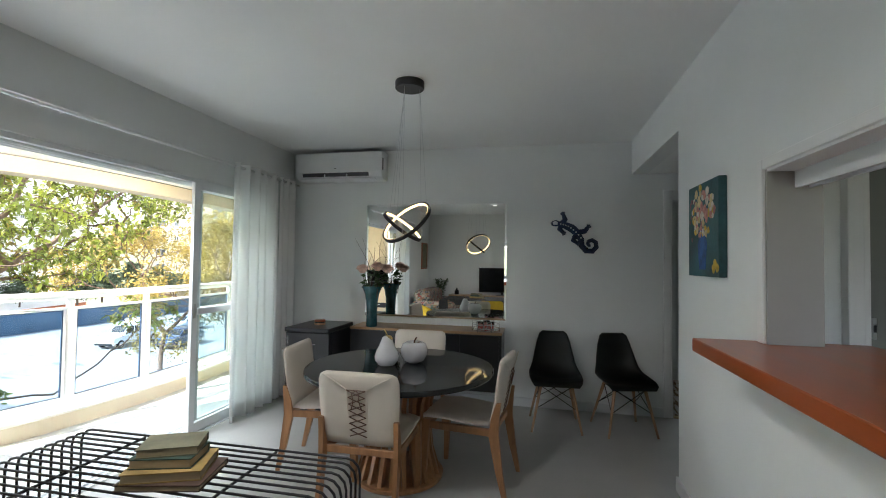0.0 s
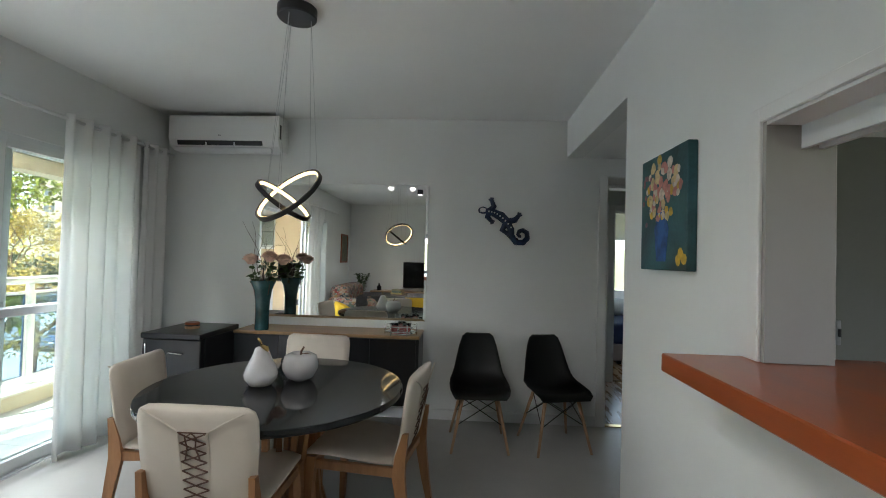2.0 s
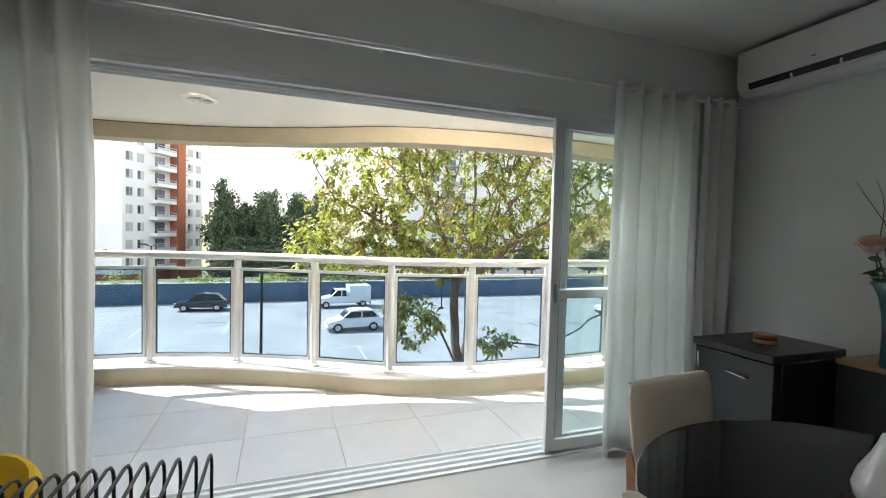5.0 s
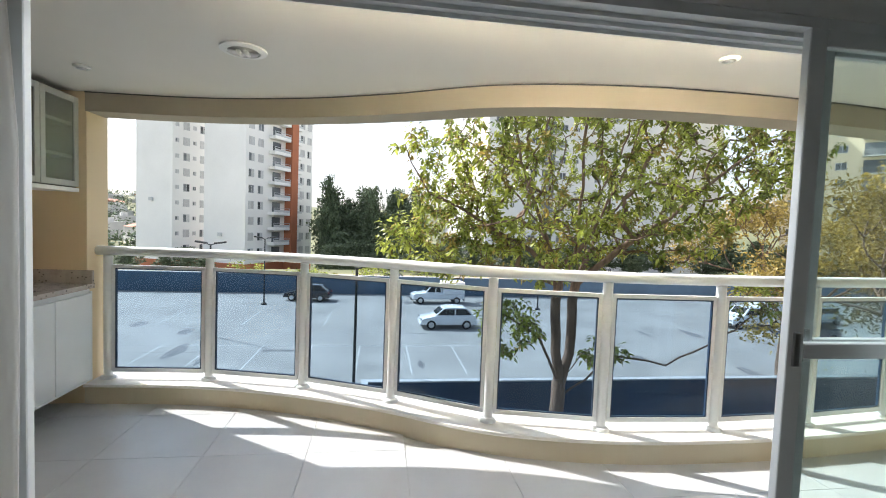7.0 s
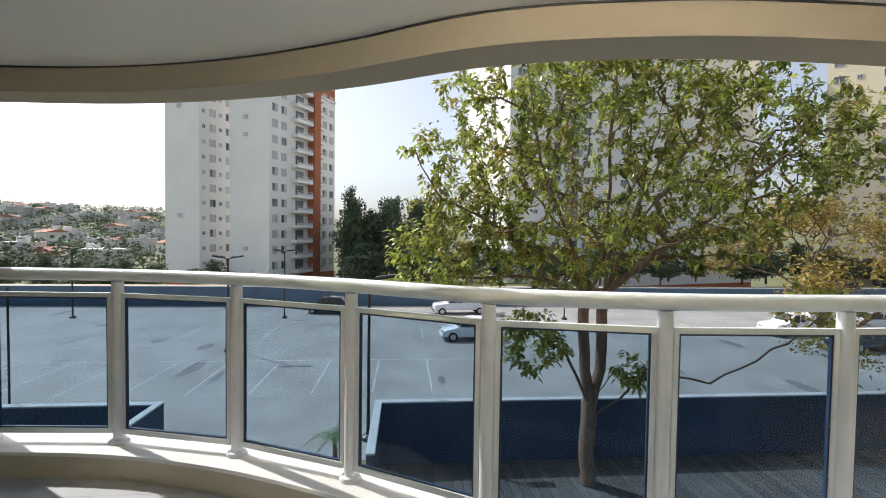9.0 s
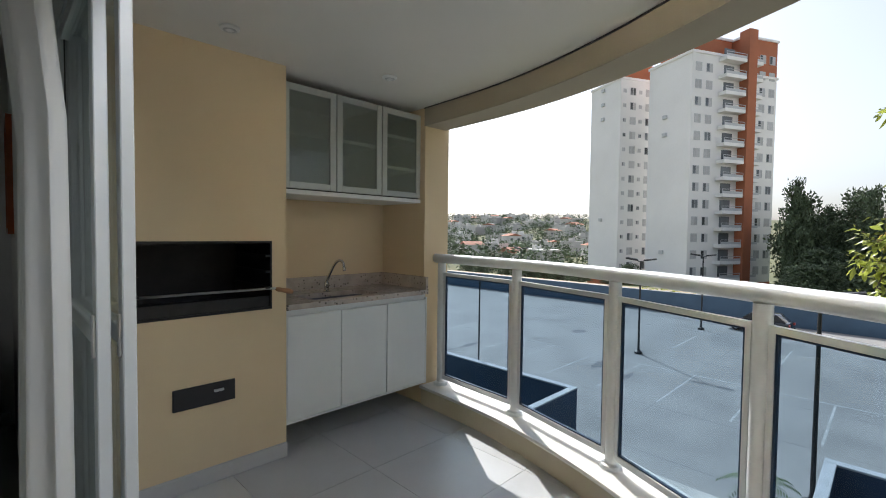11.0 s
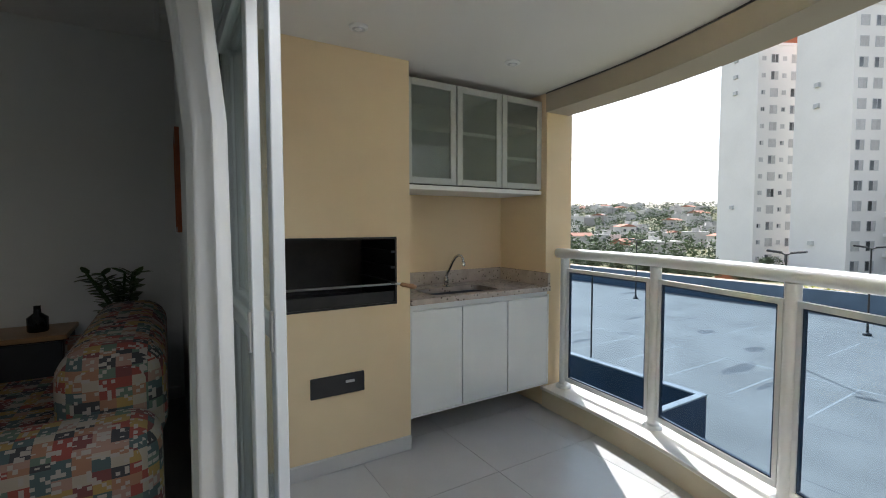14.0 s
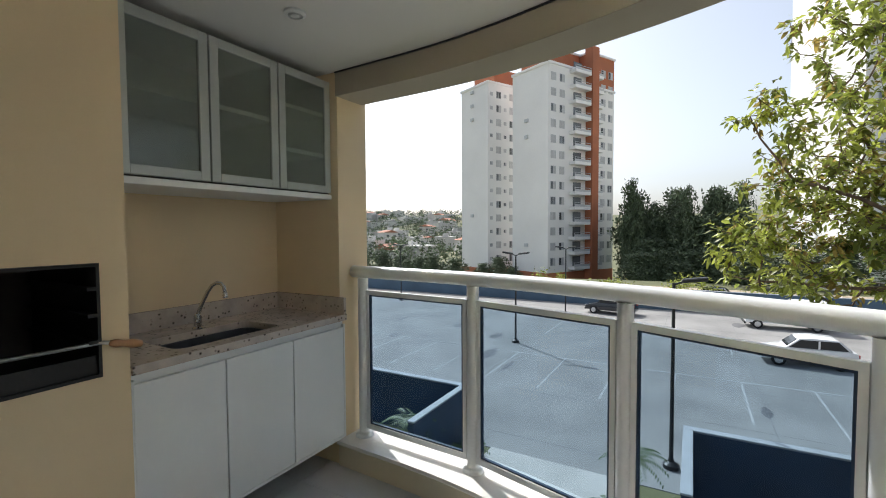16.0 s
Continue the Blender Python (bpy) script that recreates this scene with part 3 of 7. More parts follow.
def curved_plate(z0, z1, back, out):
    """A plate between the house wall and the curve."""
    bm = bmesh.new()
    rim = [(p.x - out, p.y) for p, n in CURVE]
    rim = [(back, -0.4), (-5.0, -0.4), (-5.0, 0.27)] + rim + [(rim[-1][0], 8.7), (back, 8.7)]
    lo, hi = [bm.verts.new((x, y, z0)) for x, y in rim], [bm.verts.new((x, y, z1)) for x, y in rim]
    bm.faces.new(lo)
    bm.faces.new(hi[::-1])
    for k in range(len(rim)):
        m = (k + 1) % len(rim)
        bm.faces.new((lo[k], lo[m], hi[m], hi[k]))
    bmesh.ops.recalc_face_normals(bm, faces=bm.faces)
    bmesh.ops.triangulate(bm, faces=[f for f in bm.faces if len(f.verts) > 4])
    return bm


solid("balcony_slab", curved_plate(-0.25, -0.012, -2.62, 0.0), GROUT, "concrete balcony slab under the tiles", "floor")
solid("balcony_ceiling", curved_plate(BH, BH + 0.2, -2.72, 0.0), mat("balcony_ceiling_paint", (0.74, 0.72, 0.68), 0.85, var=0.02, scale=1.5, fine=160), "white painted balcony ceiling", "ceiling")
solid("balcony_kerb", sweep(bmesh.new(), CURVE, [(-0.13, -0.25), (0.14, -0.02), (0.14, 0.125), (0.132, 0.13), (-0.13, 0.13)]), CREAM_PALE, "curved cream painted balcony kerb", "kerb", smooth="angle")
solid("balcony_sill", sweep(bmesh.new(), CURVE, [(-0.15, 0.13), (0.155, 0.13), (0.16, 0.137), (0.155, 0.152), (-0.15, 0.152)]), SILL, "pale stone sill along the kerb", "sill", smooth="angle")
solid("balcony_fascia", sweep(bmesh.new(), CURVE, [(-0.09, 2.148), (0.13, 2.148), (0.13, BH + 0.1), (-0.09, BH + 0.1)]), FASCIAP, "curved cream fascia under the ceiling's edge, shade put into its paint", "fascia", smooth="angle")
solid("balcony_fascia_shadow_gap", sweep(bmesh.new(), CURVE, [(0.13, BH - 0.008), (0.136, BH - 0.008), (0.136, BH + 0.02), (0.13, BH + 0.02)]), GREYLAC, "thin dark joint between fascia and ceiling", "trim")
solid("wall_balcony_west", bx(-5.02, -0.4, -0.25, -4.765, 0.28, BH + 0.1), CREAM, "cream wing wall of the balcony", "wall")
solid("wall_balcony_back", bx(-4.765, -0.4, -0.012, -2.72, -0.24, BH), CREAM, "cream wall behind the sink", "wall")
solid("wall_balcony_north", bx(-5.06, 8.6, -0.25, -2.72, 8.74, BH + 0.1), CREAM, "cream end wall of the balcony", "wall")
solid("wall_outer_north", bx(-2.72, 5.48, -0.25, -2.60, 8.74, BH + 0.1), CREAM, "cream outer wall", "wall")
solid("wall_outer_north_face", bx(-2.735, 4.9, 0.0, -2.72, 8.6, BH), CREAM, "cream outer wall face", "wall")
solid("wall_outer_lintel", bx(-2.735, 0.385, LT, -2.72, 4.9, BH), CREAM, "cream lintel over the sliding door", "wall")

# railing: posts, round top rail, thin rails and blue glass
rail = thing("balcony_railing", (-4.3, 3.0, 0.152), "white painted metal railing with blue tinted glass panes", "railing", kind="structure")
part("top_rail", tube(bmesh.new(), [(p.x, p.y, 1.135) for p, n in CURVE], 0.036, 12), RAILP, rail, "thick round white top rail", True)
post_bm = None
for x, y in POSTS:
    bm = bmesh.new()
    lathe(bm, [(0.055, 0.152), (0.055, 0.160), (0.048, 0.172), (0.034, 0.176), (0.031, 0.18), (0.031, 1.10)], x, y, 18)
    part("post", bm, RAILP, rail, "", "angle")


def rail_arc(a, b):
    """The curve's points between two posts, ends pulled in."""
    a, b = Vector(a), Vector(b)
    d = (b - a).normalized()
    return a + d * 0.032, b - d * 0.032


for a, b in zip(POSTS, POSTS[1:]):
    p, q = rail_arc(a, b)
    d = (q - p).normalized()
    s = Vector((d.y, -d.x))
    ang = math.atan2(d.y, d.x)
    L = (q - p).length

    def panel(z0, z1, t, u0, u1):
        bm = bmesh.new()
        box(bm, u0, -t, z0, u1, t, z1)
        bmesh.ops.transform(bm, matrix=Matrix.Translation((p.x, p.y, 0)) @ Matrix.Rotation(ang, 4, "Z"), verts=bm.verts)
        return bm

    part("upper_bar", panel(1.005, 1.03, 0.012, 0.0, L), RAILP, rail)
    part("lower_bar", panel(0.205, 0.235, 0.014, 0.0, L), RAILP, rail)
    part("side_bar", panel(0.235, 1.005, 0.012, 0.0, 0.022), RAILP, rail)
    part("side_bar", panel(0.235, 1.005, 0.012, L - 0.022, L), RAILP, rail)
    bm = holed(bmesh.new(), [(0.0222, 0.2352), (L - 0.0222, 0.2352), (L - 0.0222, 1.0048), (0.0222, 1.0048)], [(0.031, 0.243), (L - 0.031, 0.243), (L - 0.031, 0.997), (0.031, 0.997)], -0.007, 0.007, "y")
    bmesh.ops.transform(bm, matrix=Matrix.Translation((p.x, p.y, 0)) @ Matrix.Rotation(ang, 4, "Z"), verts=bm.verts)
    part("gasket", bm, BLUEEDGE, rail, "dark blue glass edge and gasket")
    g = part("pane", panel(0.235, 1.005, 0.004, 0.022, L - 0.022), BLUEGLASS, rail, "blue tinted glass pane")
    g.visible_shadow = False

# barbecue block
BY = 0.322
bbq = bmesh.new()
GX0, GX1, GZ0, GZ1 = -3.545, -2.86, 0.888, 1.277
holed(bbq, [(-3.63, 0.0), (-2.72, 0.0), (-2.72, BH), (-3.63, BH)], [(GX0, GZ0), (GX1, GZ0), (GX1, GZ1), (GX0, GZ1)], -0.24, BY, "y")
bb_thing = thing("barbecue_block", (-3.2, BY, 0), "cream painted masonry barbecue with a sooty black firebox", "barbecue", kind="structure")
part("masonry", bbq, CREAM, bb_thing)
part("firebox", boxes((GX0, -0.22, GZ0 - 0.002, GX1, -0.20, GZ1), (GX0 + 0.002, -0.20, GZ0, GX0 + 0.012, BY + 0.004, GZ1), (GX1 - 0.012, -0.20, GZ0, GX1 - 0.002, BY + 0.004, GZ1), (GX0 + 0.012, -0.20, GZ1 - 0.012, GX1 - 0.012, BY + 0.004, GZ1 - 0.002), (GX0 + 0.012, -0.20, GZ0 + 0.001, GX1 - 0.012, BY + 0.004, GZ0 + 0.012)), SOOT, bb_thing, "sooty black steel firebox")
for i in range(3):
    z = 1.005 + i * 0.09
    part("grill_support", boxes((GX0 + 0.012, -0.15, z, GX0 + 0.04, BY + 0.006, z + 0.012), (GX1 - 0.04, -0.15, z, GX1 - 0.012, BY + 0.006, z + 0.012)), SOOT, bb_thing)
part("spit_rail", tube(bmesh.new(), [(GX1 - 0.012, BY - 0.03, 1.005), (GX0 + 0.0, BY + 0.0, 1.005), (GX0 - 0.02, BY + 0.02, 1.003)], 0.007, 8), STEEL, bb_thing, "steel bar", True)
bm = lathe(bmesh.new(), [(0.004, 0.0), (0.010, 0.004), (0.014, 0.02), (0.012, 0.05), (0.016, 0.085), (0.013, 0.115), (0.004, 0.122)], 0, 0, 12)
bmesh.ops.transform(bm, matrix=Matrix.Translation((GX0 - 0.012, BY + 0.022, 1.003)) @ Matrix.Rotation(radians(12), 4, "Z") @ Matrix.Rotation(radians(-104), 4, "Y"), verts=bm.verts)
part("spit_handle", bm, WALNUT, bb_thing, "turned wood handle", True)
for i in range(3):
    part("spit_notch", boxes((GX1 - 0.012, BY + 0.004, 0.955 + i * 0.09, GX1 + 0.012, BY + 0.010, 0.985 + i * 0.09), (GX1 - 0.02, BY + 0.004, 0.985 + i * 0.09, GX1 - 0.004, BY + 0.010, 1.0 + i * 0.09)), SOOT, bb_thing)
part("front_lip", bx(GX0 + 0.012, BY - 0.02, GZ0 + 0.012, GX1 - 0.012, BY - 0.008, GZ0 + 0.075), SOOT, bb_thing)
part("ash_drawer", boxes((-3.335, BY - 0.002, 0.422, -3.035, BY + 0.012, 0.532), bevel=0.003), BLACK, bb_thing, "black metal ash drawer")
part("drawer_pull", bx(-3.275, BY + 0.012, 0.484, -3.225, BY + 0.02, 0.498, bevel=0.002), STEEL, bb_thing, "small steel pull")
part("plinth", bx(-3.632, BY - 0.004, 0.0, -2.73, BY + 0.012, 0.085, bevel=0.004), TILE, bb_thing, "tile plinth")

# sink unit
su = thing("sink_cabinet", (-4.19, BY, 0.18), "white lacquered wall-hung cabinet under the sink", "cabinet")
part("body", bx(-4.762, -0.235, 0.18, -3.633, BY - 0.022, 0.72), WHITELAC, su)
part("top_rail", bx(-4.762, BY - 0.04, 0.72, -3.633, BY - 0.022, 0.863), WHITELAC, su)
part("edge_frame", boxes((-4.762, BY - 0.022, 0.18, -3.633, BY - 0.004, 0.192), (-3.644, BY - 0.022, 0.192, -3.633, BY - 0.004, 0.842), (-4.762, BY - 0.022, 0.192, -4.751, BY - 0.004, 0.842)), WHITELAC, su)
for a, b in ((-4.748, -4.382), (-4.376, -4.009), (-4.003, -3.637)):
    part("door", bx(a, BY - 0.021, 0.195, b, BY - 0.002, 0.826, bevel=0.002), WHITELAC, su)
wt = thing("sink_worktop", (-4.19, 0.1, 0.85), "beige speckled granite worktop with upstand and steel basin", "worktop")
SX0, SX1, SYa, SYb = -4.37, -3.84, -0.03, 0.25
part("slab", holed(bmesh.new(), [(-4.763, -0.238), (-3.631, -0.238), (-3.631, BY + 0.012), (-4.763, BY + 0.012)], round_rect(SX0, SYa, SX1, SYb, 0.05), 0.866, 0.90, "z"), GRANITE, wt)
part("upstand", boxes((-4.763, -0.238, 0.90, -3.631, -0.218, 0.995), (-4.763, -0.218, 0.90, -4.743, BY + 0.008, 0.995)), GRANITE, wt)
bm, rings = bmesh.new(), []
for inset, z, r in ((-0.008, 0.8645, 0.055), (0.002, 0.865, 0.05), (0.006, 0.75, 0.05), (0.025, 0.733, 0.045), (0.02, 0.728, 0.05), (-0.004, 0.745, 0.055)):
    rings.append([bm.verts.new((x, y, z)) for c in round_rect(SX0 + inset, SYa + inset, SX1 - inset, SYb - inset, r) for x, y in c])
for a, b in zip(rings, rings[1:] + rings[:1]):
    for k in range(len(a)):
        m = (k + 1) % len(a)
        bm.faces.new((a[k], a[m], b[m], b[k]))
bm.faces.new(rings[3])
bmesh.ops.recalc_face_normals(bm, faces=bm.faces)
part("basin", bm, DARKSTEEL, wt, "brushed steel basin with rounded corners", "angle")
part("drain", lathe(bmesh.new(), [(0.045, 0.7355), (0.045, 0.739), (0.034, 0.7405), (0.03, 0.737), (0.004, 0.737)], (SX0 + SX1) / 2, (SYa + SYb) / 2, 20), STEEL, wt, "steel drain", "angle")
tap = thing("tap", (-4.12, -0.06, 0.90), "chrome swan-neck tap on the granite", "tap")
part("body", lathe(bmesh.new(), [(0.026, 0.90), (0.026, 0.906), (0.018, 0.912), (0.017, 0.97), (0.012, 0.975)], -4.12, -0.06, 18), CHROME, tap, "", "angle")
arc = [(-4.12, -0.06, 0.965), (-4.13, -0.04, 1.02), (-4.145, -0.01, 1.085), (-4.155, 0.01, 1.115), (-4.165, 0.03, 1.128), (-4.175, 0.05, 1.125), (-4.182, 0.064, 1.108), (-4.184, 0.069, 1.07)]
part("spout", tube(bmesh.new(), arc, 0.0095, 10), CHROME, tap, "", True)
part("lever", tube(bmesh.new(), [(-4.12, -0.05, 0.935), (-4.085, -0.005, 0.945), (-4.06, 0.03, 0.957)], 0.010, 8, taper=0.007), CHROME, tap, "", True)
part("aerator", lathe(bmesh.new(), [(0.011, 1.055), (0.012, 1.058), (0.012, 1.082)], -4.184, 0.069, 12), CHROME, tap, "", True)

# wall cabinet
wc = thing("wall_cabinet", (-4.19, 0.0, 1.577), "wall cabinet with three frosted glass aluminium doors", "cabinet")
UZ0, UZ1, UY = 1.562, 2.232, 0.232
part("body", boxes((-4.762, -0.238, UZ0 + 0.03, -4.744, UY - 0.022, UZ1), (-3.665, -0.238, UZ0 + 0.03, -3.647, UY - 0.022, UZ1), (-4.744, -0.238, UZ1 - 0.018, -3.665, UY - 0.022, UZ1), (-4.744, -0.238, UZ0 + 0.03, -3.665, UY - 0.022, UZ0 + 0.048), (-4.744, -0.238, UZ0 + 0.048, -3.665, -0.228, UZ1 - 0.018)), WHITELAC, wc)
part("light_rail", bx(-4.764, -0.238, UZ0, -3.645, UY, UZ0 + 0.028, bevel=0.002), WHITELAC, wc)
for xa, xb, z in ((-4.744, -4.395, 1.80), (-4.744, -4.395, 2.03), (-4.377, -3.665, 1.93)):
    part("shelf", bx(xa, -0.228, z, xb, UY - 0.03, z + 0.022), WHITELAC, wc)
part("divider", bx(-4.395, -0.228, UZ0 + 0.048, -4.377, UY - 0.023, UZ1 - 0.018), WHITELAC, wc)
# black strips behind the door joints draw the shade of the gaps
part("gap_shade", boxes((-4.76, UY - 0.0216, UZ0 + 0.0285, -3.65, UY - 0.0205, UZ0 + 0.05), (-4.400, UY - 0.0216, UZ0 + 0.05, -4.385, UY - 0.0205, UZ1 - 0.02), (-4.028, UY - 0.0216, UZ0 + 0.05, -4.013, UY - 0.0205, UZ1 - 0.02)), BLACKP, wc, "dark strip standing for shade in the door gaps")
for i in range(3):
    a = -4.76 + i * 0.3715
    b = a + 0.364
    d = part("door", boxes((a, UY - 0.02, UZ0 + 0.037, a + 0.042, UY, UZ1), (b - 0.042, UY - 0.02, UZ0 + 0.037, b, UY, UZ1), (a + 0.042, UY - 0.02, UZ0 + 0.037, b - 0.042, UY, UZ0 + 0.076), (a + 0.042, UY - 0.02, UZ1 - 0.042, b - 0.042, UY, UZ1), bevel=0.002), CABALU, wc)
    part("glass", bx(a + 0.042, UY - 0.014, UZ0 + 0.076, b - 0.042, UY - 0.009, UZ1 - 0.042), FROSTP, d, "grey green frosted glass").visible_shadow = False


def downlight(x, y, r, label, big=False):
    d = thing("downlight", (x, y, BH), label, "downlight", "balcony downlights")
    part("trim_ring", lathe(bmesh.new(), [(r, BH - 0.001), (r, BH - 0.010), (r * 0.72, BH - 0.016), (r * 0.70, BH - 0.003)], x, y, 28), TRIM, d, "", "angle")
    part("reflector", lathe(bmesh.new(), [(r * 0.66, BH - 0.014), (r * 0.5, BH - 0.006), (r * 0.3, BH - 0.003)], x, y, 24), STEEL, d, "", True)
    if big:
        for s in (-1, 1):
            part("bulb", tube(bmesh.new(), [(x - 0.03, y + s * 0.018, BH - 0.02), (x + 0.035, y + s * 0.018, BH - 0.02)], 0.011, 8), WHITEP, d, "white compact bulb", True)
    else:
        part("bulb", lathe(bmesh.new(), [(r * 0.4, BH - 0.016), (r * 0.3, BH - 0.019)], x, y, 16), WHITEP, d)


downlight(-3.64, 1.68, 0.115, "large round recessed ceiling light, off", True)
downlight(-3.22, 0.60, 0.045, "small round recessed spot, off")
downlight(-4.15, 0.62, 0.045, "small round recessed spot, off")
downlight(-3.18, 4.06, 0.045, "small round recessed spot, off")

# ---- living room things ----
# pendant with two crossing rings
pend = thing("pendant_lamp", (-0.57, 3.52, CH), "black pendant lamp with two crossing lit rings", "lamp")
part("canopy", lathe(bmesh.new(), [(0.10, CH - 0.001), (0.10, CH - 0.045), (0.094, CH - 0.052)], -0.57, 3.52, 40), BLACK, pend, "round black ceiling canopy", "angle")


def ring(center, r, m, nm):
    def rim(sec):
        bm, rows = bmesh.new(), []
        for k in range(64):
            a = k * math.tau / 64
            rows.append([bm.verts.new(center + m @ Vector((math.cos(a) * (r + o), math.sin(a) * (r + o), z))) for o, z in sec])
        for i in range(64):
            for j in range(len(sec)):
                q, w = rows[i], rows[(i + 1) % 64]
                bm.faces.new((q[j], w[j], w[(j + 1) % len(sec)], q[(j + 1) % len(sec)]))
        bmesh.ops.recalc_face_normals(bm, faces=bm.faces)
        return bm
    h = part(nm, rim([(-0.006, -0.011), (0.006, -0.011), (0.006, 0.011), (-0.006, 0.011)]), BLACK, pend, "black aluminium ring", "angle")
    part("light_strip", rim([(-0.011, -0.008), (-0.0062, -0.008), (-0.0062, 0.008), (-0.011, 0.008)]), LED, h, "warm lit strip inside the ring", "angle")


RA = Matrix.Rotation(radians(-32), 3, "Y") @ Matrix.Rotation(radians(37), 3, "X")
RB = Matrix.Rotation(radians(38), 3, "Y") @ Matrix.Rotation(radians(4), 3, "X")
ring(Vector((-0.565, 3.48, 1.748)), 0.185, RA, "ring")
ring(Vector((-0.59, 3.48, 1.718)), 0.148, RB, "ring")
for (c, r, m) in ((Vector((-0.565, 3.48, 1.748)), 0.185, RA), (Vector((-0.59, 3.48, 1.718)), 0.148, RB)):
    for a in (0.3, 2.4, 4.5):
        p = c + m @ Vector((math.cos(a) * r, math.sin(a) * r, 0.011))
        part("cable", tube(bmesh.new(), [p, (-0.57 + 0.07 * math.cos(a), 3.52 + 0.07 * math.sin(a), CH - 0.05)], 0.0012, 5), STEEL, pend, "thin steel cable")

# air conditioner
ac = thing("air_conditioner", (-1.85, NY, 2.37), "white split air conditioner on the wall", "air conditioner")
prof = [(NY - 0.001, 2.372), (NY - 0.13, 2.372), (NY - 0.19, 2.40), (NY - 0.215, 2.46), (NY - 0.215, 2.66), (NY - 0.20, 2.675), (NY - 0.001, 2.68)]
bm = bmesh.new()
a = [bm.verts.new((-2.36, y, z)) for y, z in prof]
b = [bm.verts.new((-1.35, y, z)) for y, z in prof]
bm.faces.new(a)
bm.faces.new(b[::-1])
for i in range(len(prof)):
    j = (i + 1) % len(prof)
    bm.faces.new((a[i], b[i], b[j], a[j]))
bmesh.ops.recalc_face_normals(bm, faces=bm.faces)
bmesh.ops.bevel(bm, geom=list(bm.edges), offset=0.008, segments=2, affect="EDGES", profile=0.5)
part("body", bm, WHITEP, ac, "", "angle")
part("outlet", prism(bmesh.new(), [(-2.28, 0), (-1.5, 0), (-1.5, 0.042), (-2.28, 0.042)], -0.004, 0.004, Matrix.Translation((0, NY - 0.1935, 2.408)) @ Matrix.Rotation(radians(22.6), 4, "X")), BLACK, ac, "dark air outlet")
for x in (-2.02, -1.76):
    part("vane", bx(x, NY - 0.208, 2.405, x + 0.012, NY - 0.19, 2.455), WHITEP, ac)
part("flap", prism(bmesh.new(), [(-2.30, 0), (-1.43, 0), (-1.43, 0.010), (-2.30, 0.010)], -0.03, 0.03, Matrix.Translation((0, NY - 0.172, 2.374)) @ Matrix.Rotation(radians(-18), 4, "X")), WHITEP, ac, "white outlet flap")
part("badge", bx(-1.90, NY - 0.2165, 2.49, -1.875, NY - 0.215, 2.496), GREYLAC, ac)
part("side_panel", bx(-1.353, NY - 0.19, 2.47, -1.347, NY - 0.16, 2.60, bevel=0.002), GREYLAC, ac, "grey side window")

# wall mirror with bevelled edge
mr = thing("wall_mirror", (-0.8, NY, 0.88), "large clear frameless mirror hung over the sideboard", "mirror")
bm = bmesh.new()
X0, X1, Z0, Z1, E = -1.585, -0.018, 0.874, 2.112, 0.022
o = [bm.verts.new(p) for p in ((X0, NY - 0.008, Z0), (X1, NY - 0.008, Z0), (X1, NY - 0.008, Z1), (X0, NY - 0.008, Z1))]
q = [bm.verts.new(p) for p in ((X0 + E, NY - 0.013, Z0 + E), (X1 - E, NY - 0.013, Z0 + E), (X1 - E, NY - 0.013, Z1 - E), (X0 + E, NY - 0.013, Z1 - E))]
w = [bm.verts.new(p) for p in ((X0, NY - 0.001, Z0), (X1, NY - 0.001, Z0), (X1, NY - 0.001, Z1), (X0, NY - 0.001, Z1))]
bm.faces.new(q)
for i in range(4):
    j = (i + 1) % 4
    bm.faces.new((o[i], o[j], q[j], q[i]))
    bm.faces.new((w[i], w[j], o[j], o[i]))
bm.faces.new(w[::-1])
bmesh.ops.recalc_face_normals(bm, faces=bm.faces)
part("plate", bm, MIRROR, mr)

# sideboard and small fridge
sb = thing("sideboard", (-0.8, 5.1, 0), "black sideboard with a wooden top on black legs", "sideboard")
part("top", bx(-1.60, 4.95, 0.775, -0.03, NY - 0.005, 0.80, bevel=0.002), OAKTOP, sb, "oak veneer top")
part("end_panel", bx(-0.055, 4.955, 0.22, -0.033, NY - 0.005, 0.775), BLACK, sb)
part("body", bx(-1.597, 4.972, 0.22, -0.056, NY - 0.006, 0.774), BLACK, sb)
for i, m in enumerate((GREYLAC, GREYLAC, BLACK, BLACK)):
    x = -1.595 + i * 0.385
    part("door", bx(x, 4.955, 0.225, x + 0.381, 4.971, 0.77, bevel=0.002), m, sb)
for x in (-1.55, -0.08):
    part("leg", boxes((x - 0.012, 4.99, 0, x + 0.012, 5.015, 0.22), (x - 0.012, 5.28, 0, x + 0.012, 5.305, 0.22), (x - 0.012, 5.015, 0, x + 0.012, 5.28, 0.02)), BLACK, sb, "black steel leg frame")
fg = thing("mini_fridge", (-1.85, 4.8, 0), "small black bar fridge with a steel handle", "fridge")
part("body", bx(-2.08, 4.585, 0.03, -1.625, 5.08, 0.79, bevel=0.006), BLACK, fg)
part("door", bx(-2.08, 4.53, 0.04, -1.625, 4.582, 0.785, bevel=0.006), BLACK, fg)
part("top", bx(-2.085, 4.515, 0.79, -1.625, 5.09, 0.83, bevel=0.004), BLACK, fg, "black top plate")
part("handle", tube(bmesh.new(), [(-1.76, 4.531, 0.68), (-1.76, 4.505, 0.68), (-1.86, 4.505, 0.69), (-1.86, 4.531, 0.69)], 0.006, 8), CHROME, fg, "chrome bar handle", True)
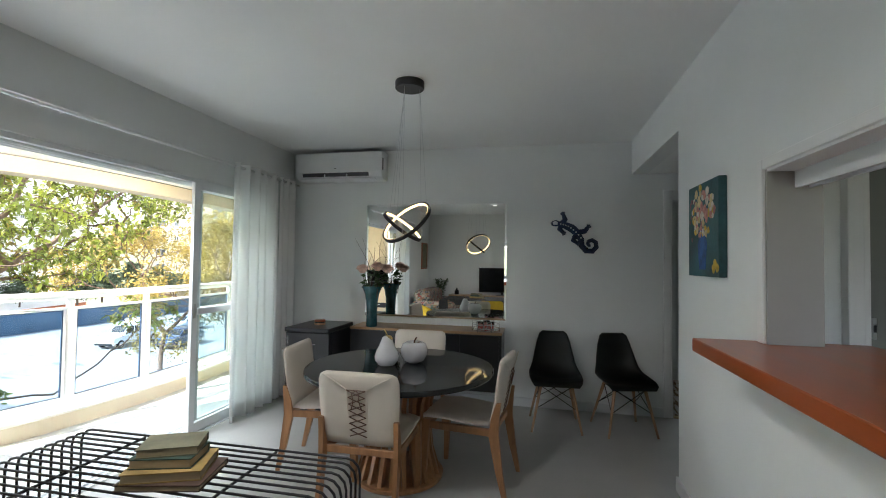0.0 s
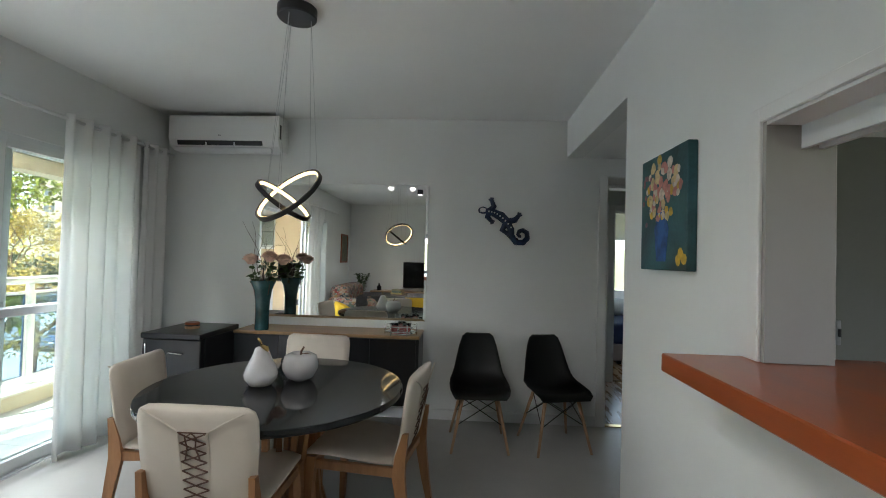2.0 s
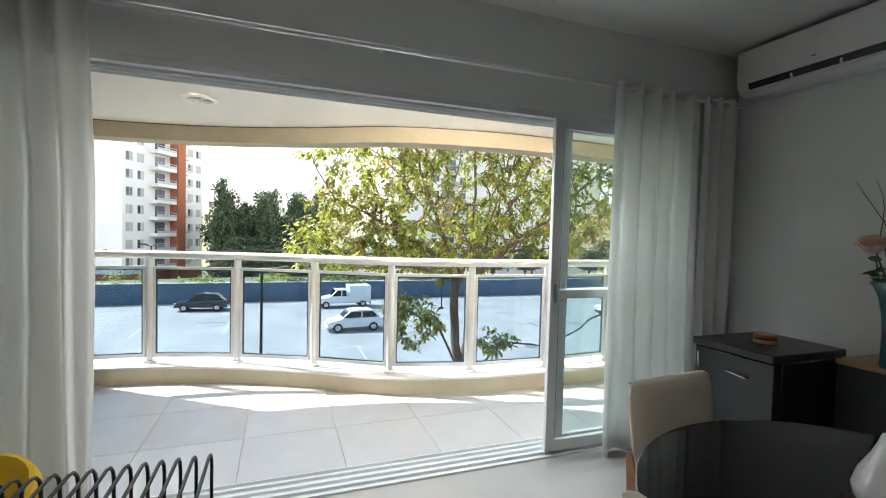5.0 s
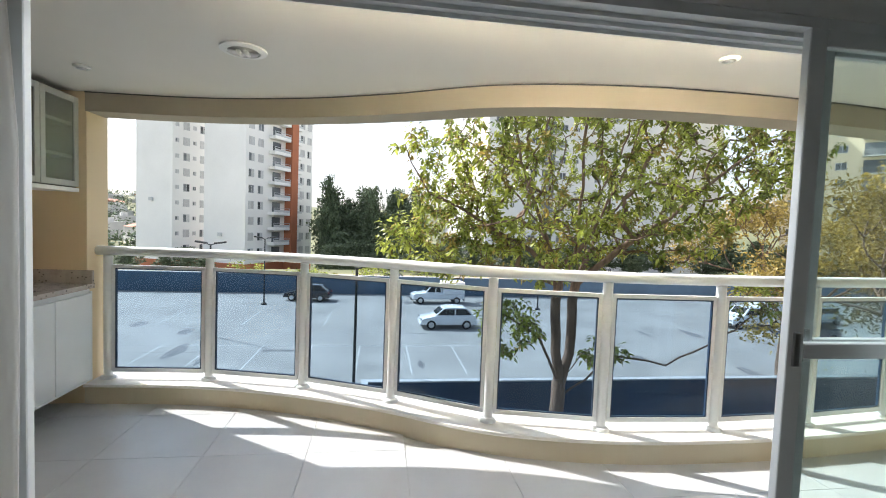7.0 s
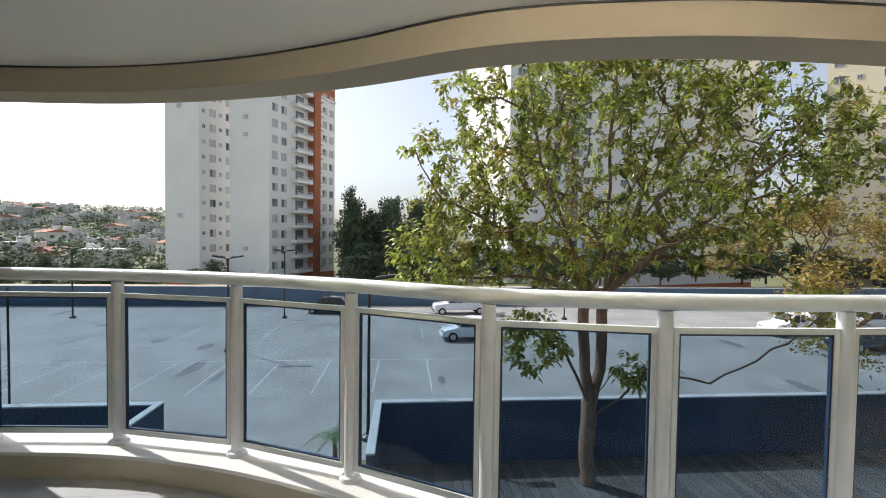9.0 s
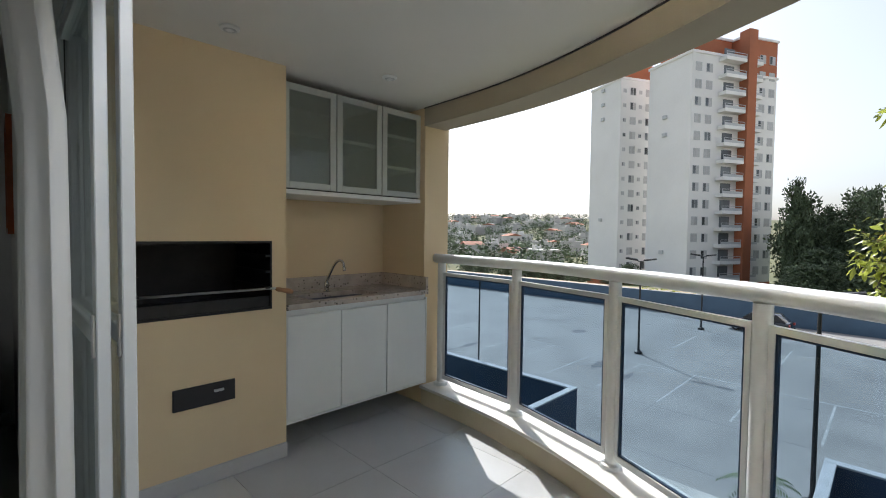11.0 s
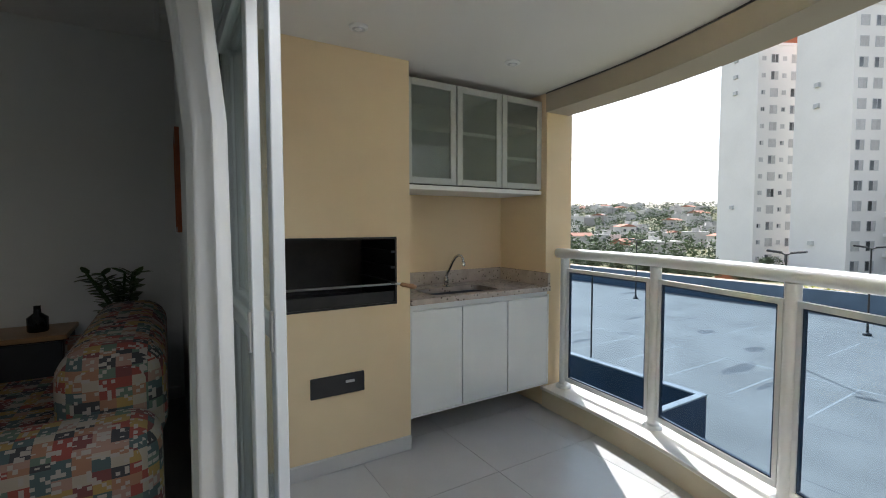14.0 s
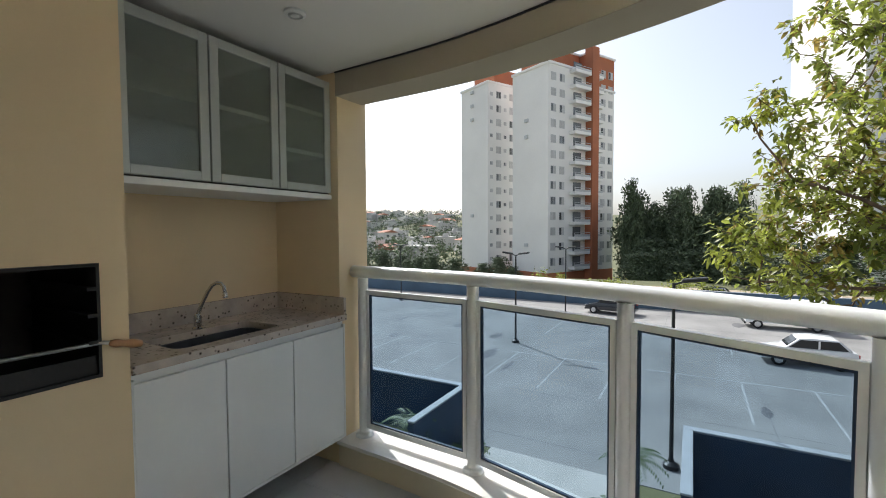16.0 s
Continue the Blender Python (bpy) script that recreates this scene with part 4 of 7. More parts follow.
part("keyhole", tube(bmesh.new(), [(-2.05, 4.528, 0.66), (-2.05, 4.522, 0.75)], 0.006, 8), CHROME, fg, "chrome hinge pin", True)
for x, y in ((-2.05, 4.6), (-1.66, 4.6), (-2.05, 5.05), (-1.66, 5.05)):
    part("foot", lathe(bmesh.new(), [(0.02, 0), (0.02, 0.03)], x, y, 12), BLACKP, fg)
bxo = thing("wooden_box", (-1.85, 4.78, 0.83), "small round banded wooden box on the fridge", "box")
part("base", lathe(bmesh.new(), [(0.05, 0.83), (0.055, 0.835), (0.055, 0.853)], -1.85, 4.78, 24), BEECH, bxo, "", "angle")
part("band", lathe(bmesh.new(), [(0.056, 0.853), (0.056, 0.863)], -1.85, 4.78, 24), BLACK, bxo)
part("lid", lathe(bmesh.new(), [(0.055, 0.863), (0.055, 0.876), (0.048, 0.882)], -1.85, 4.78, 24), COUNTER, bxo, "reddish lid", "angle")

# vase with roses and twigs
vx, vy = -1.39, 5.02
vs = thing("vase", (vx, vy, 0.80), "tall flared teal glazed vase on the sideboard", "vase")
part("body", lathe(bmesh.new(), [(0.055, 0.80), (0.058, 0.81), (0.056, 0.95), (0.060, 1.05), (0.075, 1.14), (0.105, 1.215), (0.10, 1.22), (0.07, 1.14), (0.05, 1.05)], vx, vy, 30, 0.012), TEAL, vs, "", True)
bq = thing("flower_bouquet", (vx, vy, 1.1), "dusty pink roses with leaves and curly twigs in the vase", "flowers")
rg = random.Random(4)
for k, (dx, dy, z) in enumerate(((-0.09, -0.05, 1.40), (0.08, -0.07, 1.425), (0.16, 0.02, 1.40))):
    bm = bmesh.new()
    c = Vector((vx + dx, vy + dy, z))
    for layer, (count, r, h, flare) in enumerate(((3, 0.012, 0.034, 0.3), (4, 0.021, 0.034, 0.45), (5, 0.030, 0.030, 0.65), (6, 0.038, 0.024, 1.0), (6, 0.042, 0.012, 1.35))):
        for j in range(count):
            a = j * math.tau / count + layer * 0.7
            v = []
            for uu in (-1, -0.4, 0.4, 1):
                for ww in (0, 0.5, 0.85, 1):
                    aa = a + uu * 0.95
                    rr = r * (0.45 + 0.6 * ww) + 0.010 * flare * ww * ww - 0.002 * abs(uu)
                    v.append(bm.verts.new(c + Vector((rr * math.cos(aa), rr * math.sin(aa), -0.03 + (h + 0.03) * ww * (1 - 0.22 * uu * uu) - 0.006 * flare * (ww == 1)))))
            for uu in range(3):
                for ww in range(3):
                    bm.faces.new((v[uu * 4 + ww], v[uu * 4 + 4 + ww], v[uu * 4 + 5 + ww], v[uu * 4 + 1 + ww]))
    bmesh.ops.create_icosphere(bm, subdivisions=2, radius=0.031, matrix=Matrix.Translation(c + Vector((0, 0, 0.002))))
    bmesh.ops.scale(bm, vec=(1.3, 1.3, 1.5), space=Matrix.Translation(-c), verts=bm.verts)
    part("rose", bm, ROSE, bq, "", True)
    part("stem", tube(bmesh.new(), [(vx, vy, 0.95), (vx + dx * 0.4, vy + dy * 0.4, 1.2), c], 0.004, 6), LEAFG, bq)


def leaf_verts(bm, p, d, up, ln, wd):
    s = d.cross(up).normalized()
    pts = [p, p + d * ln * 0.35 + s * wd / 2, p + d * ln * 0.75 + s * wd * 0.35 - up * ln * 0.06, p + d * ln - up * ln * 0.15, p + d * ln * 0.75 - s * wd * 0.35 - up * ln * 0.06, p + d * ln * 0.35 - s * wd / 2]
    m = bm.verts.new(p + d * ln * 0.5 - up * wd * 0.12)
    v = [bm.verts.new(q) for q in pts]
    for i in range(6):
        bm.faces.new((m, v[i], v[(i + 1) % 6]))


bm = bmesh.new()
for k in range(80):
    a, z = rg.uniform(0, 6.28), rg.uniform(1.2, 1.38)
    r = rg.uniform(0.02, 0.085)
    d = Vector((math.cos(a), math.sin(a), rg.uniform(-0.3, 0.6))).normalized()
    leaf_verts(bm, Vector((vx + r * math.cos(a), vy + r * math.sin(a), z)), d, Vector((rg.uniform(-1, 1), rg.uniform(-1, 0.2), rg.uniform(0, 0.7))).normalized(), rg.uniform(0.045, 0.075), 0.036)
part("leaves", bm, LEAFG, bq)
for k in range(7):
    a = rg.uniform(0, 6.28)
    pts = []
    for i in range(10):
        t = i / 9
        r = 0.03 + 0.13 * t * t + 0.05 * math.sin(t * 5 + k)
        pts.append((vx + r * math.cos(a + 0.5 * math.sin(3 * t + k)), vy - 0.02 + 0.5 * r * math.sin(a), 1.1 + 0.62 * t - 0.1 * t ** 4 * (k % 3)))
    part("twig", tube(bmesh.new(), pts, 0.0035, 5, taper=0.0012), TWIG, bq, "", True)

# tray with candle glasses
tx, ty = -0.20, 5.06
tr = thing("tray", (tx, ty, 0.80), "round wire tray on the sideboard", "tray")
part("plate", lathe(bmesh.new(), [(0.13, 0.815), (0.13, 0.82)], tx, ty, 32), MIRROR, tr)
for z in (0.832, 0.872):
    part("rim", tube(bmesh.new(), [(tx + 0.135 * math.cos(k * math.tau / 32), ty + 0.135 * math.sin(k * math.tau / 32), z) for k in range(32)], 0.003, 6, closed=True), CHROME, tr, "chrome rim", True)
for k in range(6):
    a = k * math.tau / 6
    part("post", tube(bmesh.new(), [(tx + 0.135 * math.cos(a), ty + 0.135 * math.sin(a), 0.80), (tx + 0.135 * math.cos(a), ty + 0.135 * math.sin(a), 0.895)], 0.005, 6), CHROME, tr, "", True)
REDWAX = mat("red_wax", (0.35, 0.05, 0.04), 0.3, var=0.1, coat=0.3)
CLEARG = plain("clear_glass", (1, 1, 1), 0.0, transmit=1.0)
for k, (dx, dy) in enumerate(((-0.05, -0.05), (0.055, -0.04), (0.0, 0.06))):
    cg = thing("candle_glass", (tx + dx, ty + dy, 0.82), "glass cup with red wax on the tray", "candle", "candles on the tray")
    part("wax", lathe(bmesh.new(), [(0.028, 0.824), (0.032, 0.86)], tx + dx, ty + dy, 18), REDWAX, cg, "red wax", "angle")
    part("cup", lathe(bmesh.new(), [(0.030, 0.8205), (0.036, 0.87), (0.037, 0.895), (0.035, 0.895), (0.033, 0.862), (0.029, 0.8225)], tx + dx, ty + dy, 20), CLEARG, cg, "clear glass", True)

# lizard wall ornament
lz = thing("lizard_ornament", (0.67, NY, 1.8), "blue black metal lizard ornament on the wall", "wall decoration")
LIZ = mat("lizard_blue", (0.010, 0.028, 0.085), 0.3, var=0.35, scale=14, coat=0.3)


def flat_strip(pts, widths, y0, y1):
    bm = bmesh.new()
    pts = [Vector(p) for p in pts]
    f, g = [], []
    for i, p in enumerate(pts):
        d = (pts[min(i + 1, len(pts) - 1)] - pts[max(i - 1, 0)]).normalized()
        s = Vector((-d.y, d.x)) * widths[i]
        f.append([bm.verts.new((p.x + k * s.x, y, p.y + k * s.y)) for k, y in ((-1, y1), (0, y0), (1, y1))])
    for a, b in zip(f, f[1:]):
        for k in range(2):
            bm.faces.new((a[k], a[k + 1], b[k + 1], b[k]))
        bm.faces.new((a[2], a[0], b[0], b[2]))
    for e in (f[0], f[-1]):
        bm.faces.new(e)
    bmesh.ops.recalc_face_normals(bm, faces=bm.faces)
    return bm


part("body", flat_strip([(0.435, 1.885), (0.45, 1.892), (0.48, 1.897), (0.51, 1.892), (0.535, 1.885), (0.58, 1.872), (0.64, 1.845), (0.69, 1.80), (0.72, 1.75), (0.74, 1.72)], [0.012, 0.026, 0.034, 0.026, 0.022, 0.036, 0.042, 0.038, 0.03, 0.028], NY - 0.04, NY - 0.012), LIZ, lz)
sp = [(0.73 + 0.0, 1.73)] + [(0.825 + (0.088 - 0.0085 * k) * math.cos(math.pi + 0.15 + k * 0.85), 1.68 + (0.088 - 0.0085 * k) * math.sin(math.pi + 0.15 + k * 0.85)) for k in range(10)]
part("tail", flat_strip(sp, [0.032 - 0.0018 * k for k in range(len(sp))], NY - 0.036, NY - 0.012), LIZ, lz, "curled tail")
for pts in ([(0.545, 1.895), (0.575, 1.935), (0.555, 1.985)], [(0.535, 1.87), (0.52, 1.835), (0.555, 1.80)], [(0.705, 1.80), (0.77, 1.815), (0.80, 1.855)], [(0.68, 1.765), (0.655, 1.72), (0.70, 1.69)]):
    part("leg", flat_strip(pts, [0.030, 0.026, 0.018], NY - 0.03, NY - 0.012), LIZ, lz)
    ex, ez = pts[-1]
    for a in (-0.6, 0.2, 1.0):
        ang = math.atan2(ez - pts[1][1], ex - pts[1][0]) + a - 0.2
        part("toe", flat_strip([(ex, ez), (ex + 0.03 * math.cos(ang), ez + 0.03 * math.sin(ang))], [0.014, 0.008], NY - 0.028, NY - 0.012), LIZ, lz)
part("eye_plate", flat_strip([(0.452, 1.893), (0.475, 1.897), (0.50, 1.893)], [0.014, 0.02, 0.014], NY - 0.046, NY - 0.038), WHITEP, lz, "pale face plate")
for k in range(9):
    t = k / 8
    x, z = 0.53 + 0.2 * t, 1.885 - 0.02 * t - 0.12 * t * t
    bm = lathe(bmesh.new(), [(0.0075, -0.004), (0.0075, 0.002), (0.004, 0.005)], 0, 0, 8)
    bmesh.ops.transform(bm, matrix=Matrix.Translation((x, NY - 0.041, z)) @ Matrix.Rotation(radians(90), 4, "X"), verts=bm.verts)
    part("spot", bm, WHITEP, lz, "white dot")
part("mount", boxes((0.56, NY - 0.02, 1.85, 0.58, NY, 1.87), (0.78, NY - 0.02, 1.63, 0.80, NY, 1.65)), BLACK, lz)

# painting of flowers
pc = thing("painting", (1.2, 3.24, 1.68), "canvas painting of pale flowers in a blue vase", "painting")
CANV = mat("canvas_teal", (0.03, 0.10, 0.11), 0.55, var=0.5, scale=4, fine=60, bump=0.3, tone=(0.010, 0.016, 0.016))
PX = EX - 0.04
part("canvas", bx(PX, 3.03, 1.423, EX - 0.001, 3.478, 1.932, bevel=0.003), CANV, pc)
rg = random.Random(9)
BLOOM = [mat("bloom_" + n, c, 0.6, var=0.2, scale=30, bump=0.3) for n, c in (("cream", (0.62, 0.50, 0.26)), ("pink", (0.52, 0.22, 0.19)), ("white", (0.62, 0.55, 0.46)), ("yellow", (0.62, 0.40, 0.05)), ("mauve", (0.22, 0.11, 0.13)))]
VASEB = mat("painted_blue", (0.03, 0.10, 0.32), 0.6, var=0.4, scale=16, bump=0.3)


def dab(y, z, r, m, k):
    bm = bmesh.new()
    n = 9
    c = bm.verts.new((PX - 0.0035, y, z))
    v = [bm.verts.new((PX - 0.0006, y + r * (0.8 + 0.3 * rg.random()) * math.cos(i * math.tau / n), z + r * (0.8 + 0.3 * rg.random()) * math.sin(i * math.tau / n))) for i in range(n)]
    for i in range(n):
        bm.faces.new((c, v[i], v[(i + 1) % n]))
    bmesh.ops.recalc_face_normals(bm, faces=bm.faces)
    part("paint_dab", bm, m, pc)


part("painted_vase", prism(bmesh.new(), [(3.21, 1.46), (3.30, 1.46), (3.325, 1.60), (3.30, 1.65), (3.31, 1.675), (3.20, 1.675), (3.21, 1.65), (3.185, 1.60)], 0, 0.001, Matrix.Translation((PX - 0.0015, 0, 0)) @ Matrix.Rotation(radians(90), 4, "Z") @ Matrix.Diagonal((1, -1, 1, 1))), VASEB, pc, "blue painted vase")
for k in range(78):
    a, r = rg.uniform(0, 6.28), math.sqrt(rg.random())
    dab(3.25 + 0.165 * r * math.cos(a), 1.775 + 0.135 * r * math.sin(a), rg.uniform(0.016, 0.03), rg.choice(BLOOM[:4]), k)
for k in range(10):
    dab(rg.uniform(3.36, 3.46), rg.uniform(1.62, 1.9), 0.014, BLOOM[4], k)
for y, z in ((3.08, 1.49), (3.05, 1.47), (3.10, 1.465)):
    dab(y, z, 0.025, BLOOM[3], 0)

# dining table
tcx, tcy = -0.635, 3.62
tb = thing("dining_table", (tcx, tcy, 0), "round dining table with black glass top and slatted wood base", "table")
part("tabletop", lathe(bmesh.new(), [(0.60, 0.712), (0.645, 0.716), (0.652, 0.725), (0.652, 0.744), (0.648, 0.75)], tcx, tcy, 96), BLACKGLASS, tb, "glossy black glass top", "angle")
part("underframe", lathe(bmesh.new(), [(0.40, 0.69), (0.42, 0.712)], tcx, tcy, 48), WALNUT, tb)
part("base_ring", lathe(bmesh.new(), [(0.30, 0.0), (0.31, 0.01), (0.31, 0.03), (0.29, 0.035)], tcx, tcy, 48), WALNUT, tb, "", "angle")
for k in range(22):
    a = k * math.tau / 22
    ca, sa = math.cos(a), math.sin(a)
    bm = bmesh.new()
    v = []
    for z, r in ((0.034, 0.27), (0.2, 0.22), (0.4, 0.20), (0.55, 0.22), (0.692, 0.28)):
        v.append([bm.verts.new((tcx + (r + o) * ca - s * sa, tcy + (r + o) * sa + s * ca, z)) for o, s in ((-0.02, -0.014), (0.02, -0.014), (0.02, 0.014), (-0.02, 0.014))])
    for p, q in zip(v, v[1:]):
        for i in range(4):
            bm.faces.new((p[i], p[(i + 1) % 4], q[(i + 1) % 4], q[i]))
    bm.faces.new(v[0][::-1])
    bm.faces.new(v[-1])
    part("slat", bm, WALNUT, tb)

# ceramic fruit
pr = thing("ceramic_pear", (-0.73, 3.60, 0.75), "grey white ceramic pear with a gold stem", "decoration", "ceramic fruit")
part("body", lathe(bmesh.new(), [(0.03, 0.75), (0.06, 0.757), (0.083, 0.79), (0.086, 0.815), (0.075, 0.85), (0.052, 0.895), (0.04, 0.925), (0.034, 0.945), (0.018, 0.955), (0.004, 0.955)], -0.73, 3.60, 32), CERAMIC, pr, "", True)
part("stem", tube(bmesh.new(), [(-0.73, 3.60, 0.952), (-0.735, 3.60, 0.975), (-0.75, 3.595, 1.0)], 0.006, 8), BRASS, pr, "gold stem", True)
bm = bmesh.new()
leaf_verts(bm, Vector((-0.728, 3.60, 0.965)), Vector((0.75, -0.5, -0.35)).normalized(), Vector((0.3, -0.2, 0.9)), 0.065, 0.04)
part("leaf", bm, BRASS, pr, "gold leaf")
ap = thing("ceramic_apple", (-0.57, 3.74, 0.75), "grey white ceramic apple with a brown stem", "decoration", "ceramic fruit")
part("body", lathe(bmesh.new(), [(0.03, 0.752), (0.045, 0.75), (0.075, 0.77), (0.097, 0.815), (0.098, 0.845), (0.085, 0.885), (0.055, 0.90), (0.025, 0.89), (0.004, 0.88)], -0.57, 3.74, 32, 0.012), CERAMIC, ap, "", True)
part("stem", tube(bmesh.new(), [(-0.57, 3.74, 0.882), (-0.565, 3.735, 0.91), (-0.548, 3.725, 0.935)], 0.007, 8, taper=0.005), LACE, ap, "brown stem", True)
bm = bmesh.new()
leaf_verts(bm, Vector((-0.57, 3.74, 0.895)), Vector((0.8, -0.3, 0.15)).normalized(), Vector((0, 0, 1)), 0.07, 0.04)
part("leaf", bm, LACE, ap, "brown metal leaf")


# upholstered dining chair, facing +y, origin under the seat
def shell_grid(rows, thick):
    """Rows of (y, z, half width, crown, push along normal) swept into one padded shell."""
    bm = bmesh.new()
    n = 10
    front, back = [], []
    for i, (y, z, hw) in enumerate(rows):
        y0, z0, _ = rows[max(i - 1, 0)]
        y1, z1, _ = rows[min(i + 1, len(rows) - 1)]
        d = Vector((0, y1 - y0, z1 - z0)).normalized()
        nm = Vector((0, -d.z, d.y))
        fr, bk = [], []
        for k in range(n + 1):
            u = -1 + 2 * k / n
            e = (1 - abs(u) ** 4) * (0.35 if i in (0, len(rows) - 1) else 1)
            c = Vector((u * hw, y, z))
            fr.append(bm.verts.new(c + nm * thick * (0.25 + 0.75 * e) * 0.5))
            bk.append(bm.verts.new(c - nm * thick * (0.25 + 0.75 * e) * 0.5))
        front.append(fr)
        back.append(bk)
    m = len(rows)
    for i in range(m - 1):
        for k in range(n):
            bm.faces.new((front[i][k], front[i][k + 1], front[i + 1][k + 1], front[i + 1][k]))
            bm.faces.new((back[i][k], back[i + 1][k], back[i + 1][k + 1], back[i][k + 1]))
        bm.faces.new((front[i][0], front[i + 1][0], back[i + 1][0], back[i][0]))
        bm.faces.new((front[i][n], back[i][n], back[i + 1][n], front[i + 1][n]))
    for k in range(n):
        bm.faces.new((front[0][k], back[0][k], back[0][k + 1], front[0][k + 1]))
        bm.faces.new((front[-1][k], front[-1][k + 1], back[-1][k + 1], back[-1][k]))
    bmesh.ops.recalc_face_normals(bm, faces=bm.faces)
    return bm


def dining_chair():
    c = thing("dining_chair", (0, 0, 0), "cream upholstered dining chair with laced back and wooden legs", "chair", "chairs round the table")
    part("seat", shell_grid([(0.27, 0.445, 0.20), (0.24, 0.462, 0.225), (0.12, 0.47, 0.235), (0.0, 0.462, 0.235), (-0.12, 0.452, 0.228), (-0.19, 0.455, 0.22)], 0.06), FABRIC, c, "cream padded seat", True)
    back = part("backrest", shell_grid([(-0.19, 0.445, 0.215), (-0.215, 0.50, 0.222), (-0.235, 0.60, 0.23), (-0.25, 0.72, 0.237), (-0.262, 0.81, 0.237), (-0.268, 0.845, 0.225), (-0.27, 0.86, 0.195)], 0.055), FABRIC, c, "cream padded backrest", True)

    def at(z):
        return -0.205 - 0.075 * (z - 0.48) / 0.38 - 0.031
    zs = [0.50 + 0.038 * k for k in range(8)]
    for a, b in zip(zs, zs[1:]):
        for s in (-1, 1):
            part("lace", tube(bmesh.new(), [(s * 0.05, at(a) - 0.004, a), (0, at((a + b) / 2) - 0.008, (a + b) / 2), (-s * 0.05, at(b) - 0.004, b)], 0.003, 5), LACE, back, "brown lace cord")
    part("lace", tube(bmesh.new(), [(-0.055, at(0.77) - 0.004, 0.77), (0.055, at(0.77) - 0.004, 0.77)], 0.003, 5), LACE, back, "brown lace cord")
    for s in (-1, 1):
        part("bow", tube(bmesh.new(), [(0, at(0.77) - 0.008, 0.77), (s * 0.022, at(0.75) - 0.016, 0.755), (s * 0.016, at(0.72) - 0.014, 0.715), (s * 0.03, at(0.67) - 0.01, 0.66)], 0.003, 5), LACE, back, "lace bow")
        part("seam", tube(bmesh.new(), [(s * 0.052, at(0.49) + 0.001, 0.49), (s * 0.056, at(0.6) + 0.0, 0.6), (s * 0.058, at(0.77), 0.77), (s * 0.12, at(0.81) + 0.003, 0.81), (s * 0.20, at(0.855) + 0.012, 0.85)], 0.004, 5), FABRIC, back)
    for s in (-1, 1):
        bm = bmesh.new()
        rows = [((s * 0.215, 0.225), 0.445, 0.020), ((s * 0.22, 0.235), 0.30, 0.018), ((s * 0.225, 0.245), 0.0, 0.012)]
        for (p0, z0, r0), (p1, z1, r1) in zip(rows, rows[1:]):
            v = [[bm.verts.new((p[0] + i * r, p[1] + j * r * 1.2, z)) for i, j in ((-1, -1), (1, -1), (1, 1), (-1, 1))] for p, z, r in ((p0, z0, r0), (p1, z1, r1))]
            for i in range(4):
                bm.faces.new((v[0][i], v[0][(i + 1) % 4], v[1][(i + 1) % 4], v[1][i]))
            bm.faces.new(v[0])
            bm.faces.new(v[1][::-1])
        bmesh.ops.recalc_face_normals(bm, faces=bm.faces)
        part("leg", bm, WALNUT, c, "wooden front leg")
        bm = bmesh.new()
        v = [[bm.verts.new((s * 0.222 + i * 0.013, y + j * r, z)) for i, j in ((-1, -1), (1, -1), (1, 1), (-1, 1))] for y, z, r in ((-0.255, 0.60, 0.014), (-0.235, 0.50, 0.026), (-0.225, 0.40, 0.032), (-0.26, 0.18, 0.022), (-0.30, 0.0, 0.013))]
        for p, q in zip(v, v[1:]):
            for i in range(4):
                bm.faces.new((p[i], q[i], q[(i + 1) % 4], p[(i + 1) % 4]))
        bm.faces.new(v[0])
        bm.faces.new(v[-1][::-1])
        bmesh.ops.recalc_face_normals(bm, faces=bm.faces)
        part("leg", bm, WALNUT, c, "wooden back leg")
        part("side_rail", bx(s * 0.215 - 0.012, -0.22, 0.385, s * 0.215 + 0.012, 0.225, 0.432, bevel=0.004), WALNUT, c)
    part("front_rail", bx(-0.2, 0.215, 0.39, 0.2, 0.237, 0.43, bevel=0.003), WALNUT, c)
    part("back_rail", bx(-0.2, -0.225, 0.39, 0.2, -0.203, 0.43, bevel=0.003), WALNUT, c)
    return c


dc = dining_chair()
for k, (x, y, rz) in enumerate(((-0.665, 3.20, 0), (-0.745, 4.28, 178), (-1.19, 3.70, -84), (-0.15, 3.68, 82))):
    if k:
        copy_thing(dc, pose(x, y, 0, 0, 0, rz))
dc.matrix_basis = pose(-0.665, 3.20, 0, 0, 0, 0)


